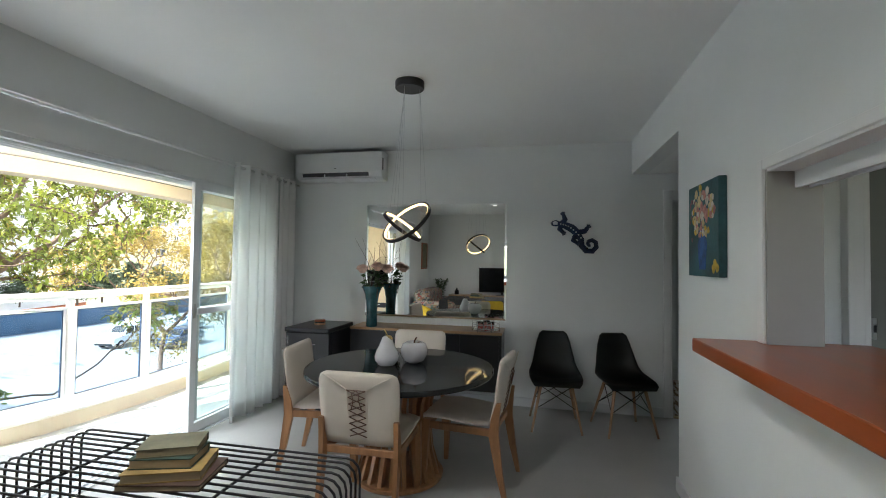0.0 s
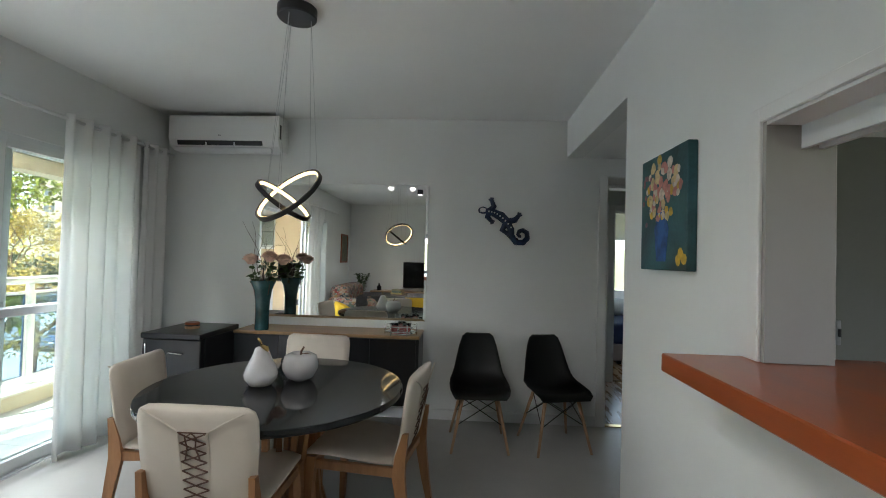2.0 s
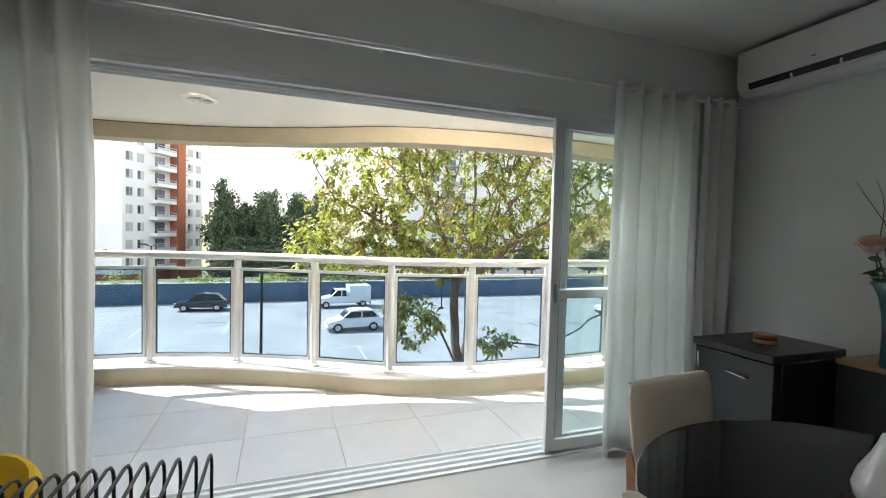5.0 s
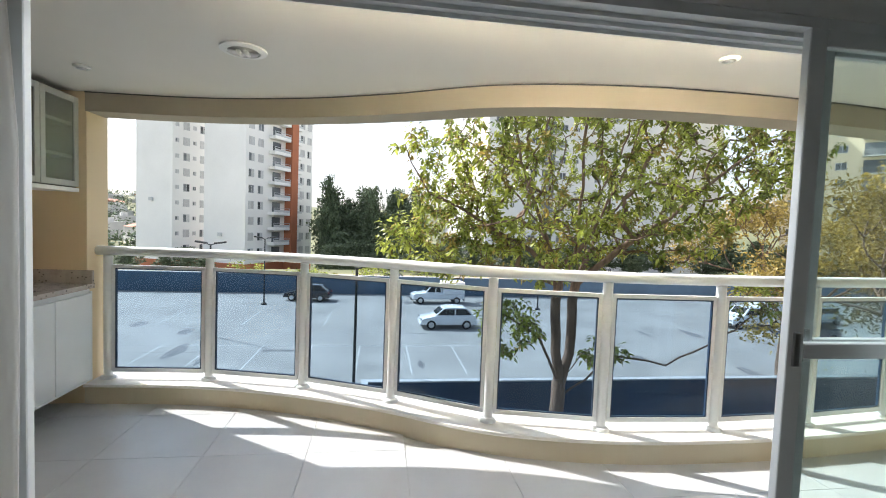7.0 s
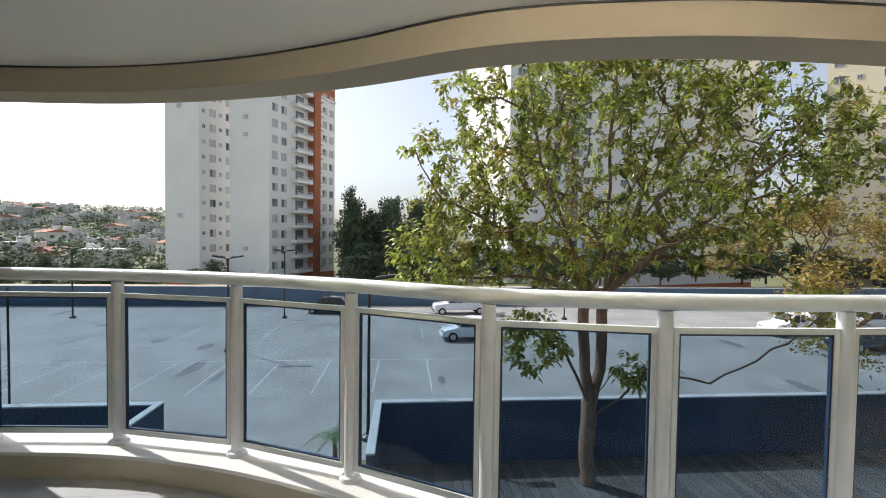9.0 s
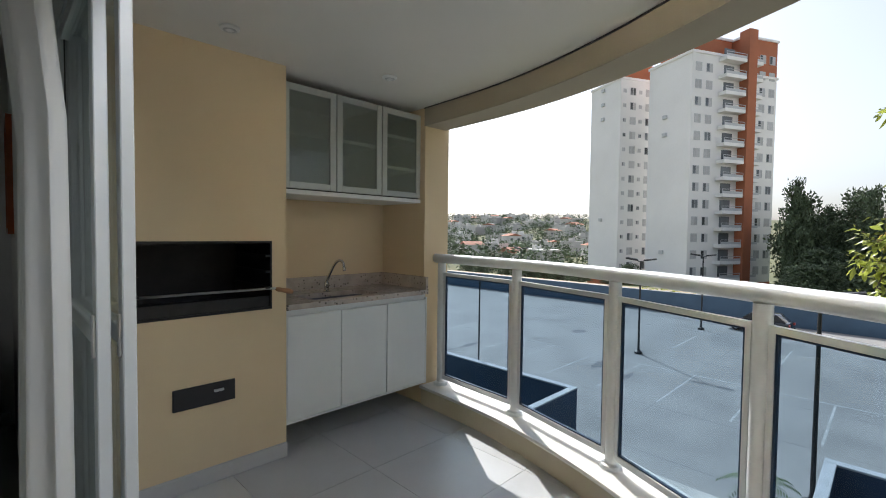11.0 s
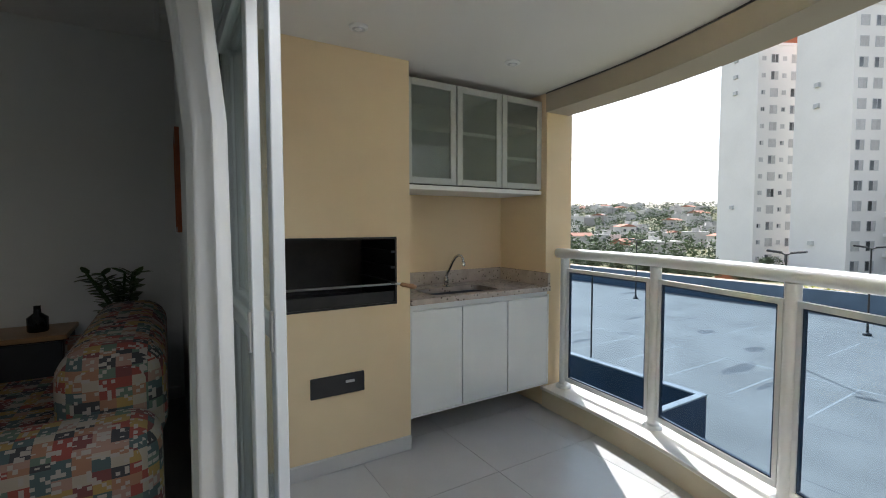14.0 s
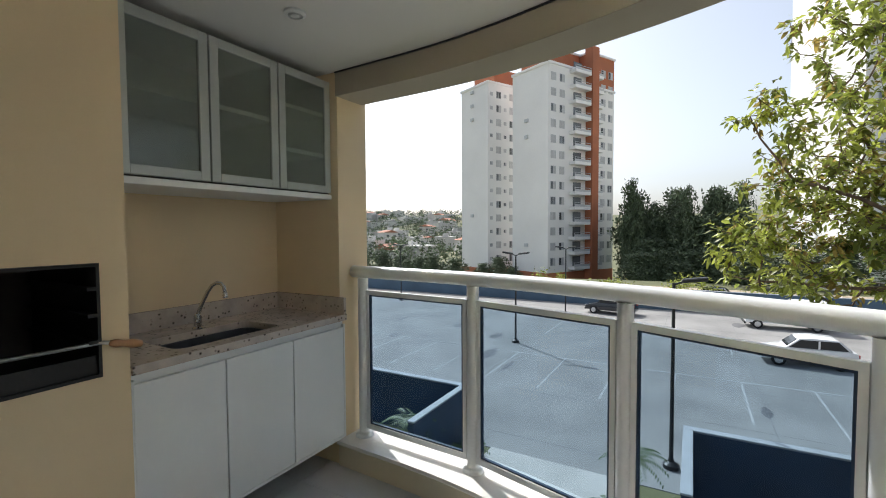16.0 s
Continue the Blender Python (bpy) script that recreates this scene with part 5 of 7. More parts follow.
# moulded shell chair on dowel legs, facing -y
def shell_chair():
    c = thing("shell_chair", (0, 0, 0), "black moulded plastic chair on pale wood dowel legs", "chair", "black chairs by the wall")
    prof = [(-0.235, 0.405, 0.19, 0.0), (-0.225, 0.43, 0.215, 0.01), (-0.15, 0.437, 0.232, 0.022), (-0.03, 0.425, 0.235, 0.045), (0.08, 0.425, 0.228, 0.06), (0.15, 0.455, 0.215, 0.07), (0.185, 0.53, 0.198, 0.06), (0.21, 0.63, 0.178, 0.045), (0.232, 0.73, 0.155, 0.035), (0.245, 0.80, 0.13, 0.03), (0.25, 0.825, 0.10, 0.025)]
    bm = bmesh.new()
    n, rows = 12, []
    for i, (y, z, hw, cup) in enumerate(prof):
        y0, z0 = prof[max(i - 1, 0)][:2]
        y1, z1 = prof[min(i + 1, len(prof) - 1)][:2]
        d = Vector((0, y1 - y0, z1 - z0)).normalized()
        nm = Vector((0, -d.z, d.y))
        rows.append([bm.verts.new(Vector((u * hw, y, z)) + nm * cup * abs(u) ** 2.4) for u in [-1 + 2 * k / n for k in range(n + 1)]])
    for a, b in zip(rows, rows[1:]):
        for k in range(n):
            bm.faces.new((a[k], a[k + 1], b[k + 1], b[k]))
    bmesh.ops.solidify(bm, geom=bm.faces[:], thickness=0.007)
    bmesh.ops.recalc_face_normals(bm, faces=bm.faces)
    part("shell", bm, BLACKP, c, "black one-piece seat and back", True)
    tops, feet = {}, {}
    for sx in (-1, 1):
        for sy in (-1, 1):
            t, f = Vector((sx * 0.13, sy * 0.11 - 0.03, 0.415)), Vector((sx * 0.215, sy * 0.21 - 0.01, 0.0))
            tops[sx, sy], feet[sx, sy] = t, f
            part("leg", tube(bmesh.new(), [t, t.lerp(f, 0.4), f], 0.015, 10, taper=0.010), BEECH, c, "pale wood dowel leg", True)
    for a, b in (((-1, -1), (1, -1)), ((-1, 1), (1, 1)), ((-1, -1), (-1, 1)), ((1, -1), (1, 1))):
        for p, q in ((a, b), (b, a)):
            part("brace", tube(bmesh.new(), [tops[p].lerp(feet[p], 0.06), tops[q].lerp(feet[q], 0.52)], 0.0038, 6), WIRE, c, "black steel brace")
    part("mount", boxes((-0.13, -0.15, 0.405, 0.13, -0.13, 0.417), (-0.13, 0.07, 0.405, 0.13, 0.09, 0.417)), WIRE, c)
    return c


sc = shell_chair()
copy_thing(sc, pose(1.06, 4.90, 0, 0, 0, 14))
sc.matrix_basis = pose(0.465, 4.86, 0, 0, 0, 3)

# wire table with books
wx0, wx1, wy0, wy1, wz = -1.462, -0.285, 1.26, 2.045, 0.80
wt2 = thing("wire_table", ((wx0 + wx1) / 2, (wy0 + wy1) / 2, 0), "long black bent wire table", "table")
nw = 22
for k in range(nw):
    y = wy0 + (wy1 - wy0) * k / (nw - 1)
    R = 0.05
    pts = [(wx0, y, 0.0), (wx0, y, wz - R)] + [(wx0 + R * (1 - math.cos(a)), y, wz - R + R * math.sin(a)) for a in (0.5, 1.05)] + [(wx0 + R, y, wz), (wx1 - R, y, wz)] + [(wx1 - R + R * math.sin(a), y, wz - R + R * math.cos(a)) for a in (0.5, 1.05)] + [(wx1, y, wz - R), (wx1, y, 0.0)]
    part("wire", tube(bmesh.new(), pts, 0.0045, 6), WIRE, wt2, "", True)
for x in (wx0 + 0.30, wx1 - 0.32):
    part("cross_wire", tube(bmesh.new(), [(x, wy0, wz - 0.008), (x, wy1, wz - 0.008)], 0.005, 6), WIRE, wt2)
for x in (wx0, wx1):
    for z in (0.012, 0.4):
        part("cross_wire", tube(bmesh.new(), [(x, wy0, z), (x, wy1, z)], 0.005, 6), WIRE, wt2)


def book(cx, cy, z, w, d, h, rz, cover, label):
    b = thing("book", (cx, cy, z), label, "book", "stacked books")
    part("pages", bx(cx - w / 2 + 0.004, cy - d / 2 + 0.003, z + 0.003, cx + w / 2 - 0.004, cy + d / 2 - 0.003, z + h - 0.003), PAGES, b, "yellowed pages")
    part("cover", boxes((cx - w / 2, cy - d / 2, z, cx + w / 2, cy + d / 2, z + 0.003), (cx - w / 2, cy - d / 2, z + h - 0.003, cx + w / 2, cy + d / 2, z + h), (cx - w / 2, cy + d / 2 - 0.003, z + 0.003, cx + w / 2, cy + d / 2, z + h - 0.003)), cover, b)
    b.matrix_basis = Matrix.Translation((cx, cy, z)) @ Matrix.Rotation(radians(rz), 4, "Z")


PAGES = mat("old_paper", (0.50, 0.40, 0.25), 0.85, var=0.1, scale=4, fine=200, stretch=(1, 1, 12))
CV = [mat("cover_" + n, c, 0.5, var=0.25, scale=9, bump=0.1) for n, c in (("umber", (0.10, 0.06, 0.045)), ("ochre", (0.42, 0.29, 0.10)), ("green", (0.05, 0.09, 0.07)), ("olive", (0.20, 0.19, 0.12)))]
z = wz + 0.005
for w, d, h, rz, dx, dy, m, lb in ((0.30, 0.23, 0.022, 14, 0.0, 0.0, 0, "brown covered old book at the bottom of the stack"), (0.27, 0.20, 0.032, 22, -0.01, 0.0, 1, "ochre covered old book"), (0.22, 0.16, 0.034, 17, -0.02, 0.005, 2, "dark green old book"), (0.21, 0.15, 0.03, 26, -0.02, 0.015, 3, "olive patterned old book on top")):
    book(-0.79 + dx, 1.785 + dy, z, w * 0.82, d * 0.82, h * 0.88, rz, CV[m], lb)
    z += h * 0.88

# yellow armchair, sofa, plant, television seen at the back and in the mirror
yc = thing("yellow_armchair", (-1.83, 1.2, 0), "yellow upholstered tub armchair", "armchair")
part("seat", bx(-2.01, 1.02, 0.2, -1.65, 1.40, 0.42, bevel=0.05, seg=3), YELLOW, yc, "", "angle")
bm = bmesh.new()
rows = []
for k in range(17):
    a = radians(-20 + 220 * k / 16) + math.pi / 2 - radians(20)
    ca, sa = math.cos(a), math.sin(a)
    h = 0.62 - 0.14 * (abs(k - 8) / 8) ** 2
    rows.append([bm.verts.new((-1.83 + r * ca, 1.22 + r * sa, zz)) for r, zz in ((0.18, 0.2), (0.19, h - 0.03), (0.205, h), (0.22, h), (0.238, h - 0.03), (0.225, 0.2))])
for a, b in zip(rows, rows[1:]):
    for j in range(6):
        bm.faces.new((a[j], b[j], b[(j + 1) % 6], a[(j + 1) % 6]))
bm.faces.new(rows[0])
bm.faces.new(rows[-1][::-1])
bmesh.ops.recalc_face_normals(bm, faces=bm.faces)
part("backrest", bm, YELLOW, yc, "", "angle")
for x, y in ((-1.98, 1.06), (-1.68, 1.06), (-1.98, 1.36), (-1.68, 1.36)):
    part("leg", tube(bmesh.new(), [(x, y, 0.22), (x, y, 0.0)], 0.018, 8, taper=0.012), BEECH, yc, "", True)
yc.matrix_basis = Matrix.Translation((0.02, 0.06, 0)) @ yc.matrix_basis


def patch_mat():
    """A woven throw of many small coloured blocks."""
    m = bpy.data.materials.new("patchwork_throw")
    m.use_nodes = True
    n, l = m.node_tree.nodes, m.node_tree.links
    b = n["Principled BSDF"]
    b.inputs["Roughness"].default_value = 0.95
    co, rp = n.new("ShaderNodeTexCoord"), n.new("ShaderNodeValToRGB")

    def blocks(x, y, z):
        """One random value for each little block of the weave."""
        mp, fl, wn_ = n.new("ShaderNodeMapping"), n.new("ShaderNodeVectorMath"), n.new("ShaderNodeTexWhiteNoise")
        mp.inputs["Scale"].default_value = (x, y, z)
        mp.inputs["Location"].default_value = (0.37, 0.41, 0.29)
        fl.operation = "FLOOR"
        l.new(co.outputs["Object"], mp.inputs["Vector"])
        l.new(mp.outputs["Vector"], fl.inputs[0])
        l.new(fl.outputs["Vector"], wn_.inputs["Vector"])
        return wn_.outputs["Value"]

    rp.color_ramp.interpolation = "CONSTANT"
    cols = [(0.22, 0.05, 0.04), (0.25, 0.13, 0.08), (0.30, 0.26, 0.21), (0.06, 0.09, 0.09), (0.27, 0.18, 0.06), (0.14, 0.045, 0.045), (0.26, 0.16, 0.13), (0.04, 0.04, 0.045), (0.09, 0.13, 0.10)]
    el = rp.color_ramp.elements
    while len(el) < len(cols):
        el.new(0.5)
    for i, c in enumerate(cols):
        el[i].position, el[i].color = i / len(cols), (*c, 1)
    l.new(blocks(19, 19, 25), rp.inputs["Fac"])
    gt, mx = n.new("ShaderNodeMath"), n.new("ShaderNodeMix")
    gt.operation, gt.inputs[1].default_value = "GREATER_THAN", 0.80
    l.new(blocks(76, 76, 75), gt.inputs[0])
    mx.data_type = "RGBA"
    l.new(gt.outputs["Value"], mx.inputs["Factor"])
    l.new(rp.outputs["Color"], mx.inputs["A"])
    mx.inputs["B"].default_value = (0.30, 0.27, 0.24, 1)
    l.new(mx.outputs["Result"], b.inputs["Base Color"])
    wv, bp = n.new("ShaderNodeTexNoise"), n.new("ShaderNodeBump")
    wv.inputs["Scale"].default_value = 160
    bp.inputs["Strength"].default_value, bp.inputs["Distance"].default_value = 0.4, 0.003
    l.new(wv.outputs["Fac"], bp.inputs["Height"])
    l.new(bp.outputs["Normal"], b.inputs["Normal"])
    return m


THROW = patch_mat()
so = thing("sofa", (-2.0, 0.0, 0), "sofa covered with a red patchwork throw of little houses", "sofa")
part("seat", bx(-2.36, -0.95, 0.1, -1.45, 0.72, 0.42, bevel=0.05, seg=3), THROW, so, "", "angle")
part("backrest", bx(-2.40, -0.95, 0.40, -2.02, 0.52, 0.86, bevel=0.13, seg=5), THROW, so, "", "angle")
part("armrest", bx(-2.38, 0.46, 0.10, -1.42, 0.78, 0.63, bevel=0.11, seg=5), THROW, so, "", "angle")
part("armrest", bx(-2.38, -1.18, 0.10, -1.45, -0.95, 0.62, bevel=0.07, seg=3), THROW, so, "", "angle")
for x in (-2.3, -1.55):
    for y in (-1.1, 0.6):
        part("foot", bx(x - 0.03, y - 0.03, 0, x + 0.03, y + 0.03, 0.11), BLACK, so)
rk = thing("tv_cabinet", (-0.6, -1.12, 0), "low dark wood television cabinet", "cabinet")
part("body", bx(-1.85, -1.33, 0.06, 0.55, -0.92, 0.64, bevel=0.004), mat("dark_walnut", (0.05, 0.035, 0.025), 0.45, var=0.2, stretch=(0.8, 5, 5)), rk)
part("top", bx(-1.87, -1.34, 0.64, 0.57, -0.90, 0.67, bevel=0.003), OAKTOP, rk, "wood top")
for i in range(3):
    part("door", bx(-1.845 + i * 0.80, -0.92, 0.08, -1.055 + i * 0.80, -0.903, 0.63, bevel=0.003), YELLOW if i == 1 else GREYLAC, rk)
for x in (-1.75, 0.45):
    for y in (-1.25, -1.0):
        part("foot", bx(x - 0.02, y - 0.02, 0, x + 0.02, y + 0.02, 0.06), BLACK, rk)
tv = thing("television", (-0.55, -1.1, 0.67), "flat black television on the cabinet", "television")
part("screen", bx(-1.14, -1.13, 0.74, 0.0, -1.09, 1.35, bevel=0.004), BLACK, tv)
part("glass", bx(-1.125, -1.09, 0.755, -0.015, -1.0885, 1.335), BLACKGLASS, tv, "glossy dark screen")
part("stand", boxes((-0.7, -1.2, 0.67, -0.42, -1.02, 0.685), (-0.59, -1.14, 0.685, -0.53, -1.11, 0.74)), BLACK, tv)
bt = thing("bottle", (-1.70, -1.1, 0.67), "dark glass bottle on the cabinet", "bottle")
part("glass", lathe(bmesh.new(), [(0.05, 0.67), (0.055, 0.68), (0.055, 0.76), (0.02, 0.79), (0.018, 0.83), (0.02, 0.835)], -1.70, -1.1, 20), BLACKGLASS, bt, "", True)
pp = thing("potted_plant", (-2.12, -1.16, 0), "dark leafy plant in a tall black pot", "plant")
part("pot", lathe(bmesh.new(), [(0.10, 0.0), (0.13, 0.5), (0.135, 0.55), (0.12, 0.55), (0.115, 0.5)], -2.12, -1.16, 24), BLACKP, pp, "", "angle")
bm = bmesh.new()
rg = random.Random(12)
for s in range(6):
    a0 = rg.uniform(0, 6.28)
    d0 = Vector((0.22 * math.cos(a0), abs(0.2 * math.sin(a0)), 1)).normalized()
    p0 = Vector((-2.12, -1.16, 0.52))
    bend = Vector((rg.uniform(-0.12, 0.12), rg.uniform(-0.05, 0.12), -0.08))
    tube(bm, [p0, p0 + d0 * 0.3, p0 + d0 * 0.45 + bend * 0.5, p0 + d0 * 0.6 + bend], 0.008, 6)
    for j in range(12):
        u = (0.12 + 0.042 * j) / 0.6
        p = p0 + d0 * 0.6 * u + bend * max(0, (u - 0.5) * 2) ** 1.3
        for sd in (-1, 1):
            d = Vector((sd * math.sin(a0 + 1), sd * math.cos(a0 + 1), 0.5)).normalized()
            leaf_verts(bm, p + Vector((rg.uniform(-0.01, 0.01), rg.uniform(-0.01, 0.01), 0)), (d + Vector((rg.uniform(-0.4, 0.4), rg.uniform(-0.4, 0.4), rg.uniform(-0.5, 0.3)))).normalized(), d0, rg.uniform(0.08, 0.12), 0.055)
part("fronds", bm, LEAFG, pp)
wp = thing("framed_print", (WX + 0.02, -0.85, 1.6), "narrow dark framed print", "picture")
part("frame", boxes((WX, -1.1, 1.30, WX + 0.025, -1.07, 1.95), (WX, -0.6, 1.30, WX + 0.025, -0.57, 1.95), (WX, -1.07, 1.30, WX + 0.025, -0.6, 1.33), (WX, -1.07, 1.92, WX + 0.025, -0.6, 1.95)), COUNTER, wp)
part("print", bx(WX, -1.07, 1.33, WX + 0.012, -0.6, 1.92), CV[3], wp, "brown printed sheet")
SPOTLENS = plain("spot_lens", (1.0, 0.92, 0.8), 0.4, emit=0.9)
for x, y in ((-0.55, 1.10), (-0.96, 1.90), (-0.60, 1.88)):
    sl = thing("ceiling_spot", (x, y, CH), "small black square surface spot, lit, on the ceiling", "spotlight", "ceiling spots")
    part("body", bx(x - 0.05, y - 0.05, CH - 0.09, x + 0.05, y + 0.05, CH, bevel=0.004), BLACK, sl)
    part("lens", bx(x - 0.035, y - 0.035, CH - 0.094, x + 0.035, y + 0.035, CH - 0.09), SPOTLENS, sl, "lit white lens")
    lp = new("spot_light", bpy.data.lights.new("spot_light", "SPOT"))
    lp.data.energy, lp.data.spot_size, lp.data.spot_blend, lp.data.shadow_soft_size, lp.data.color = 5.0, radians(165), 0.6, 0.05, (1.0, 0.95, 0.88)
    lp.matrix_basis = Matrix.Translation((x, y, CH - 0.105))

# ---- outside ----
G = -5.5
GRASS = mat("dry_grass", (0.13, 0.13, 0.06), 0.95, var=0.35, scale=0.08, fine=1.5, bump=0.3, tone=(0.05, 0.07, 0.025))
PARK = mat("parking_concrete", (0.27, 0.265, 0.255), 0.85, var=0.16, scale=0.35, fine=9, bump=0.15)
PALE = mat("pale_concrete", (0.52, 0.50, 0.46), 0.85, var=0.1, scale=0.8, fine=12)
SAND = mat("sandy_road", (0.42, 0.34, 0.25), 0.95, var=0.15, scale=0.3, fine=6)
NAVY = mat("navy_wall_paint", (0.022, 0.05, 0.10), 0.7, var=0.15, scale=0.8, fine=20)
NAVYTOP = mat("wall_coping", (0.42, 0.44, 0.46), 0.8, var=0.1, scale=2)
BLUEW = mat("blue_wall_paint", (0.075, 0.125, 0.18), 0.7, var=0.12, scale=0.5, fine=15)
TOWERW = mat("tower_white", (0.84, 0.83, 0.81), 0.85, var=0.04, scale=0.12, fine=3, bump=0.05)
TOWERC = mat("tower_cream", (0.76, 0.66, 0.48), 0.85, var=0.05, scale=0.12, fine=3, bump=0.05)
BRICKO = mat("tower_terracotta", (0.42, 0.15, 0.075), 0.85, var=0.08, scale=0.4, fine=5)
WINDARK = mat("dark_window", (0.15, 0.16, 0.17), 0.12, var=0.3, scale=0.3, bump=0.0, island=0.6)
WINFR = mat("pale_window_frame", (0.55, 0.56, 0.57), 0.5)
BARK = mat("bark", (0.18, 0.12, 0.088), 0.95, var=0.3, scale=5, fine=30, bump=0.9, stretch=(2, 2, 0.5))
LEAF = mat("mango_leaf", (0.32, 0.345, 0.065), 0.32, var=0.3, scale=0.8, fine=6, bump=0.0, tone=(0.065, 0.115, 0.03), island=-0.65)
LEAFY = mat("dry_leaf", (0.34, 0.25, 0.065), 0.5, var=0.35, scale=0.9, fine=6, bump=0.0, tone=(0.10, 0.10, 0.03), island=-0.45)
WOODS = mat("woods_leaf", (0.11, 0.145, 0.075), 0.7, var=0.35, scale=0.15, fine=2, bump=0.0, tone=(0.04, 0.06, 0.032), island=-0.5)
LAMPB = mat("black_lamp_paint", (0.02, 0.022, 0.024), 0.45, 0.2)


def add_translucent(m, amount):
    n, l = m.node_tree.nodes, m.node_tree.links
    b = n["Principled BSDF"]
    t, mx = n.new("ShaderNodeBsdfTranslucent"), n.new("ShaderNodeMixShader")
    l.new(b.inputs["Base Color"].links[0].from_socket, t.inputs["Color"])
    mx.inputs["Fac"].default_value = amount
    l.new(b.outputs["BSDF"], mx.inputs[1])
    l.new(t.outputs["BSDF"], mx.inputs[2])
    l.new(mx.outputs["Shader"], n["Material Output"].inputs["Surface"])


add_translucent(LEAF, 0.5)
add_translucent(LEAFY, 0.5)
add_translucent(ROSE, 0.3)


def from_arrays(name, verts, faces, material, parent=None, smooth=False):
    o = ORIGIN.get(parent.name, Vector()) if parent else Vector()
    me = bpy.data.meshes.new(name)
    me.from_pydata([(float(v[0] - o.x), float(v[1] - o.y), float(v[2] - o.z)) for v in verts], [], faces)
    me.materials.append(material)
    if smooth:
        me.polygons.foreach_set("use_smooth", [True] * len(me.polygons))
    ob = new(name, me)
    if parent:
        ob.parent = parent
    return ob


def smooth(d, a, b):
    t = min(max((d - a) / (b - a), 0), 1)
    return t * t * (3 - 2 * t)


def hill(d):
    """The land falls away behind the lot and climbs again to the far town."""
    return G - 0.02 - 4.6 * smooth(d, 66, 84) + 29 * smooth(d, 130, 580)


rad = [0, 8, 20, 40, 58, 66, 72, 78, 84, 100, 130, 150, 170, 200, 240, 280, 330, 390, 460, 560, 800, 1400, 2600]
vs_, fs_ = [(-2.0, 3.0, G - 0.02)], []
NA = 72
for r in rad[1:]:
    for k in range(NA):
        a = k * math.tau / NA
        vs_.append((-2.0 + r * math.cos(a), 3.0 + r * math.sin(a), hill(r) + (1.5 * math.sin(a * 9) + 1.0 * math.sin(a * 23 + r)) * min(1, max(0, r - 150) / 200)))
for k in range(NA):
    fs_.append((0, 1 + k, 1 + (k + 1) % NA))
for i in range(len(rad) - 2):
    for k in range(NA):
        a, b = 1 + i * NA, 1 + (i + 1) * NA
        fs_.append((a + k, b + k, b + (k + 1) % NA, a + (k + 1) % NA))
tagged(from_arrays("ground", vs_, fs_, GRASS, None, True), "dry green ground rising to a far hill", "ground", "", "structure")
solid("parking_lot", bx(-45.0, -75, G - 0.3, -15.65, 75, G), PARK, "grey concrete parking lot with worn markings", "parking lot")
solid("road", bx(-62, -75, G - 0.3, -46.5, 75, G - 0.005), SAND, "pale sandy road beyond the parking lot", "road")
solid("garden_path", bx(-15.65, -3.4, G - 0.3, -9.5, 0.9, G + 0.02), PALE, "pale concrete pad between the low walls", "path")
lines = bmesh.new()
for k in range(12):
    box(lines, -26.5, -22 + k * 2.6, G, -21.5, -21.92 + k * 2.6, G + 0.006)
    box(lines, -36, -22 + k * 5.2, G, -31.5, -21.92 + k * 5.2, G + 0.006)
box(lines, -26.6, -22, G, -26.5, 9, G + 0.006)
tagged(part("parking_marking", lines, mat("worn_line_paint", (0.44, 0.44, 0.43), 0.85, var=0.2, scale=3, fine=20)), "faint worn parking lines", "marking", "", "structure")
pat = bmesh.new()
rg = random.Random(2)
for k in range(26):
    x, y = rg.uniform(-43, -18), rg.uniform(-30, 25)
    w, d = rg.uniform(0.3, 1.6), rg.uniform(0.1, 0.5)
    n = 9
    c = [pat.verts.new((x + w * (0.7 + 0.4 * rg.random()) * math.cos(i * math.tau / n), y + d * (0.7 + 0.4 * rg.random()) * math.sin(i * math.tau / n), G + 0.004)) for i in range(n)]
    pat.faces.new(c)
tagged(part("tar_patch", pat, mat("tar_patch", (0.14, 0.14, 0.145), 0.8, var=0.2, scale=2)), "dark repair patches on the concrete", "marking", "", "structure")
crk = bmesh.new()
for k in range(7):
    x = -42 + k * 4.2
    box(crk, x, -60, G, x + 0.035, 60, G + 0.003)
for k in range(26):
    y = -50 + k * 4.2
    box(crk, -45, y, G, -15.7, y + 0.03, G + 0.0025)
tagged(part("concrete_joint", crk, mat("joint_dark", (0.22, 0.22, 0.22), 0.9)), "thin joints between the concrete fields", "marking", "", "structure")


def low_wall(name, x0, y0, x1, y1, h, m, label):
    w = thing(name, ((x0 + x1) / 2, (y0 + y1) / 2, G), label, "wall", kind="structure")
    part("wall", bx(x0, y0, G - 0.2, x1, y1, G + h), m, w)
    part("coping", bx(x0 - 0.02, y0 - 0.02, G + h, x1 + 0.02, y1 + 0.02, G + h + 0.05, bevel=0.01), NAVYTOP, w)


low_wall("wall_ramp_right", -15.5, 1.95, -15.3, 30, 1.85, NAVY, "dark navy painted wall of the ramp")
low_wall("wall_ramp_right_return", -15.3, 1.95, -12.2, 2.13, 1.85, NAVY, "short navy return wall")
low_wall("wall_ramp_left", -15.65, -24, -15.45, -4.2, 1.85, NAVY, "dark navy painted wall of the ramp")
low_wall("wall_ramp_left_return", -15.45, -4.38, -12.4, -4.2, 1.85, NAVY, "short navy return wall")
low_wall("wall_far", -45.3, -75, -45.1, 75, 1.75, BLUEW, "blue painted boundary wall of the parking lot")

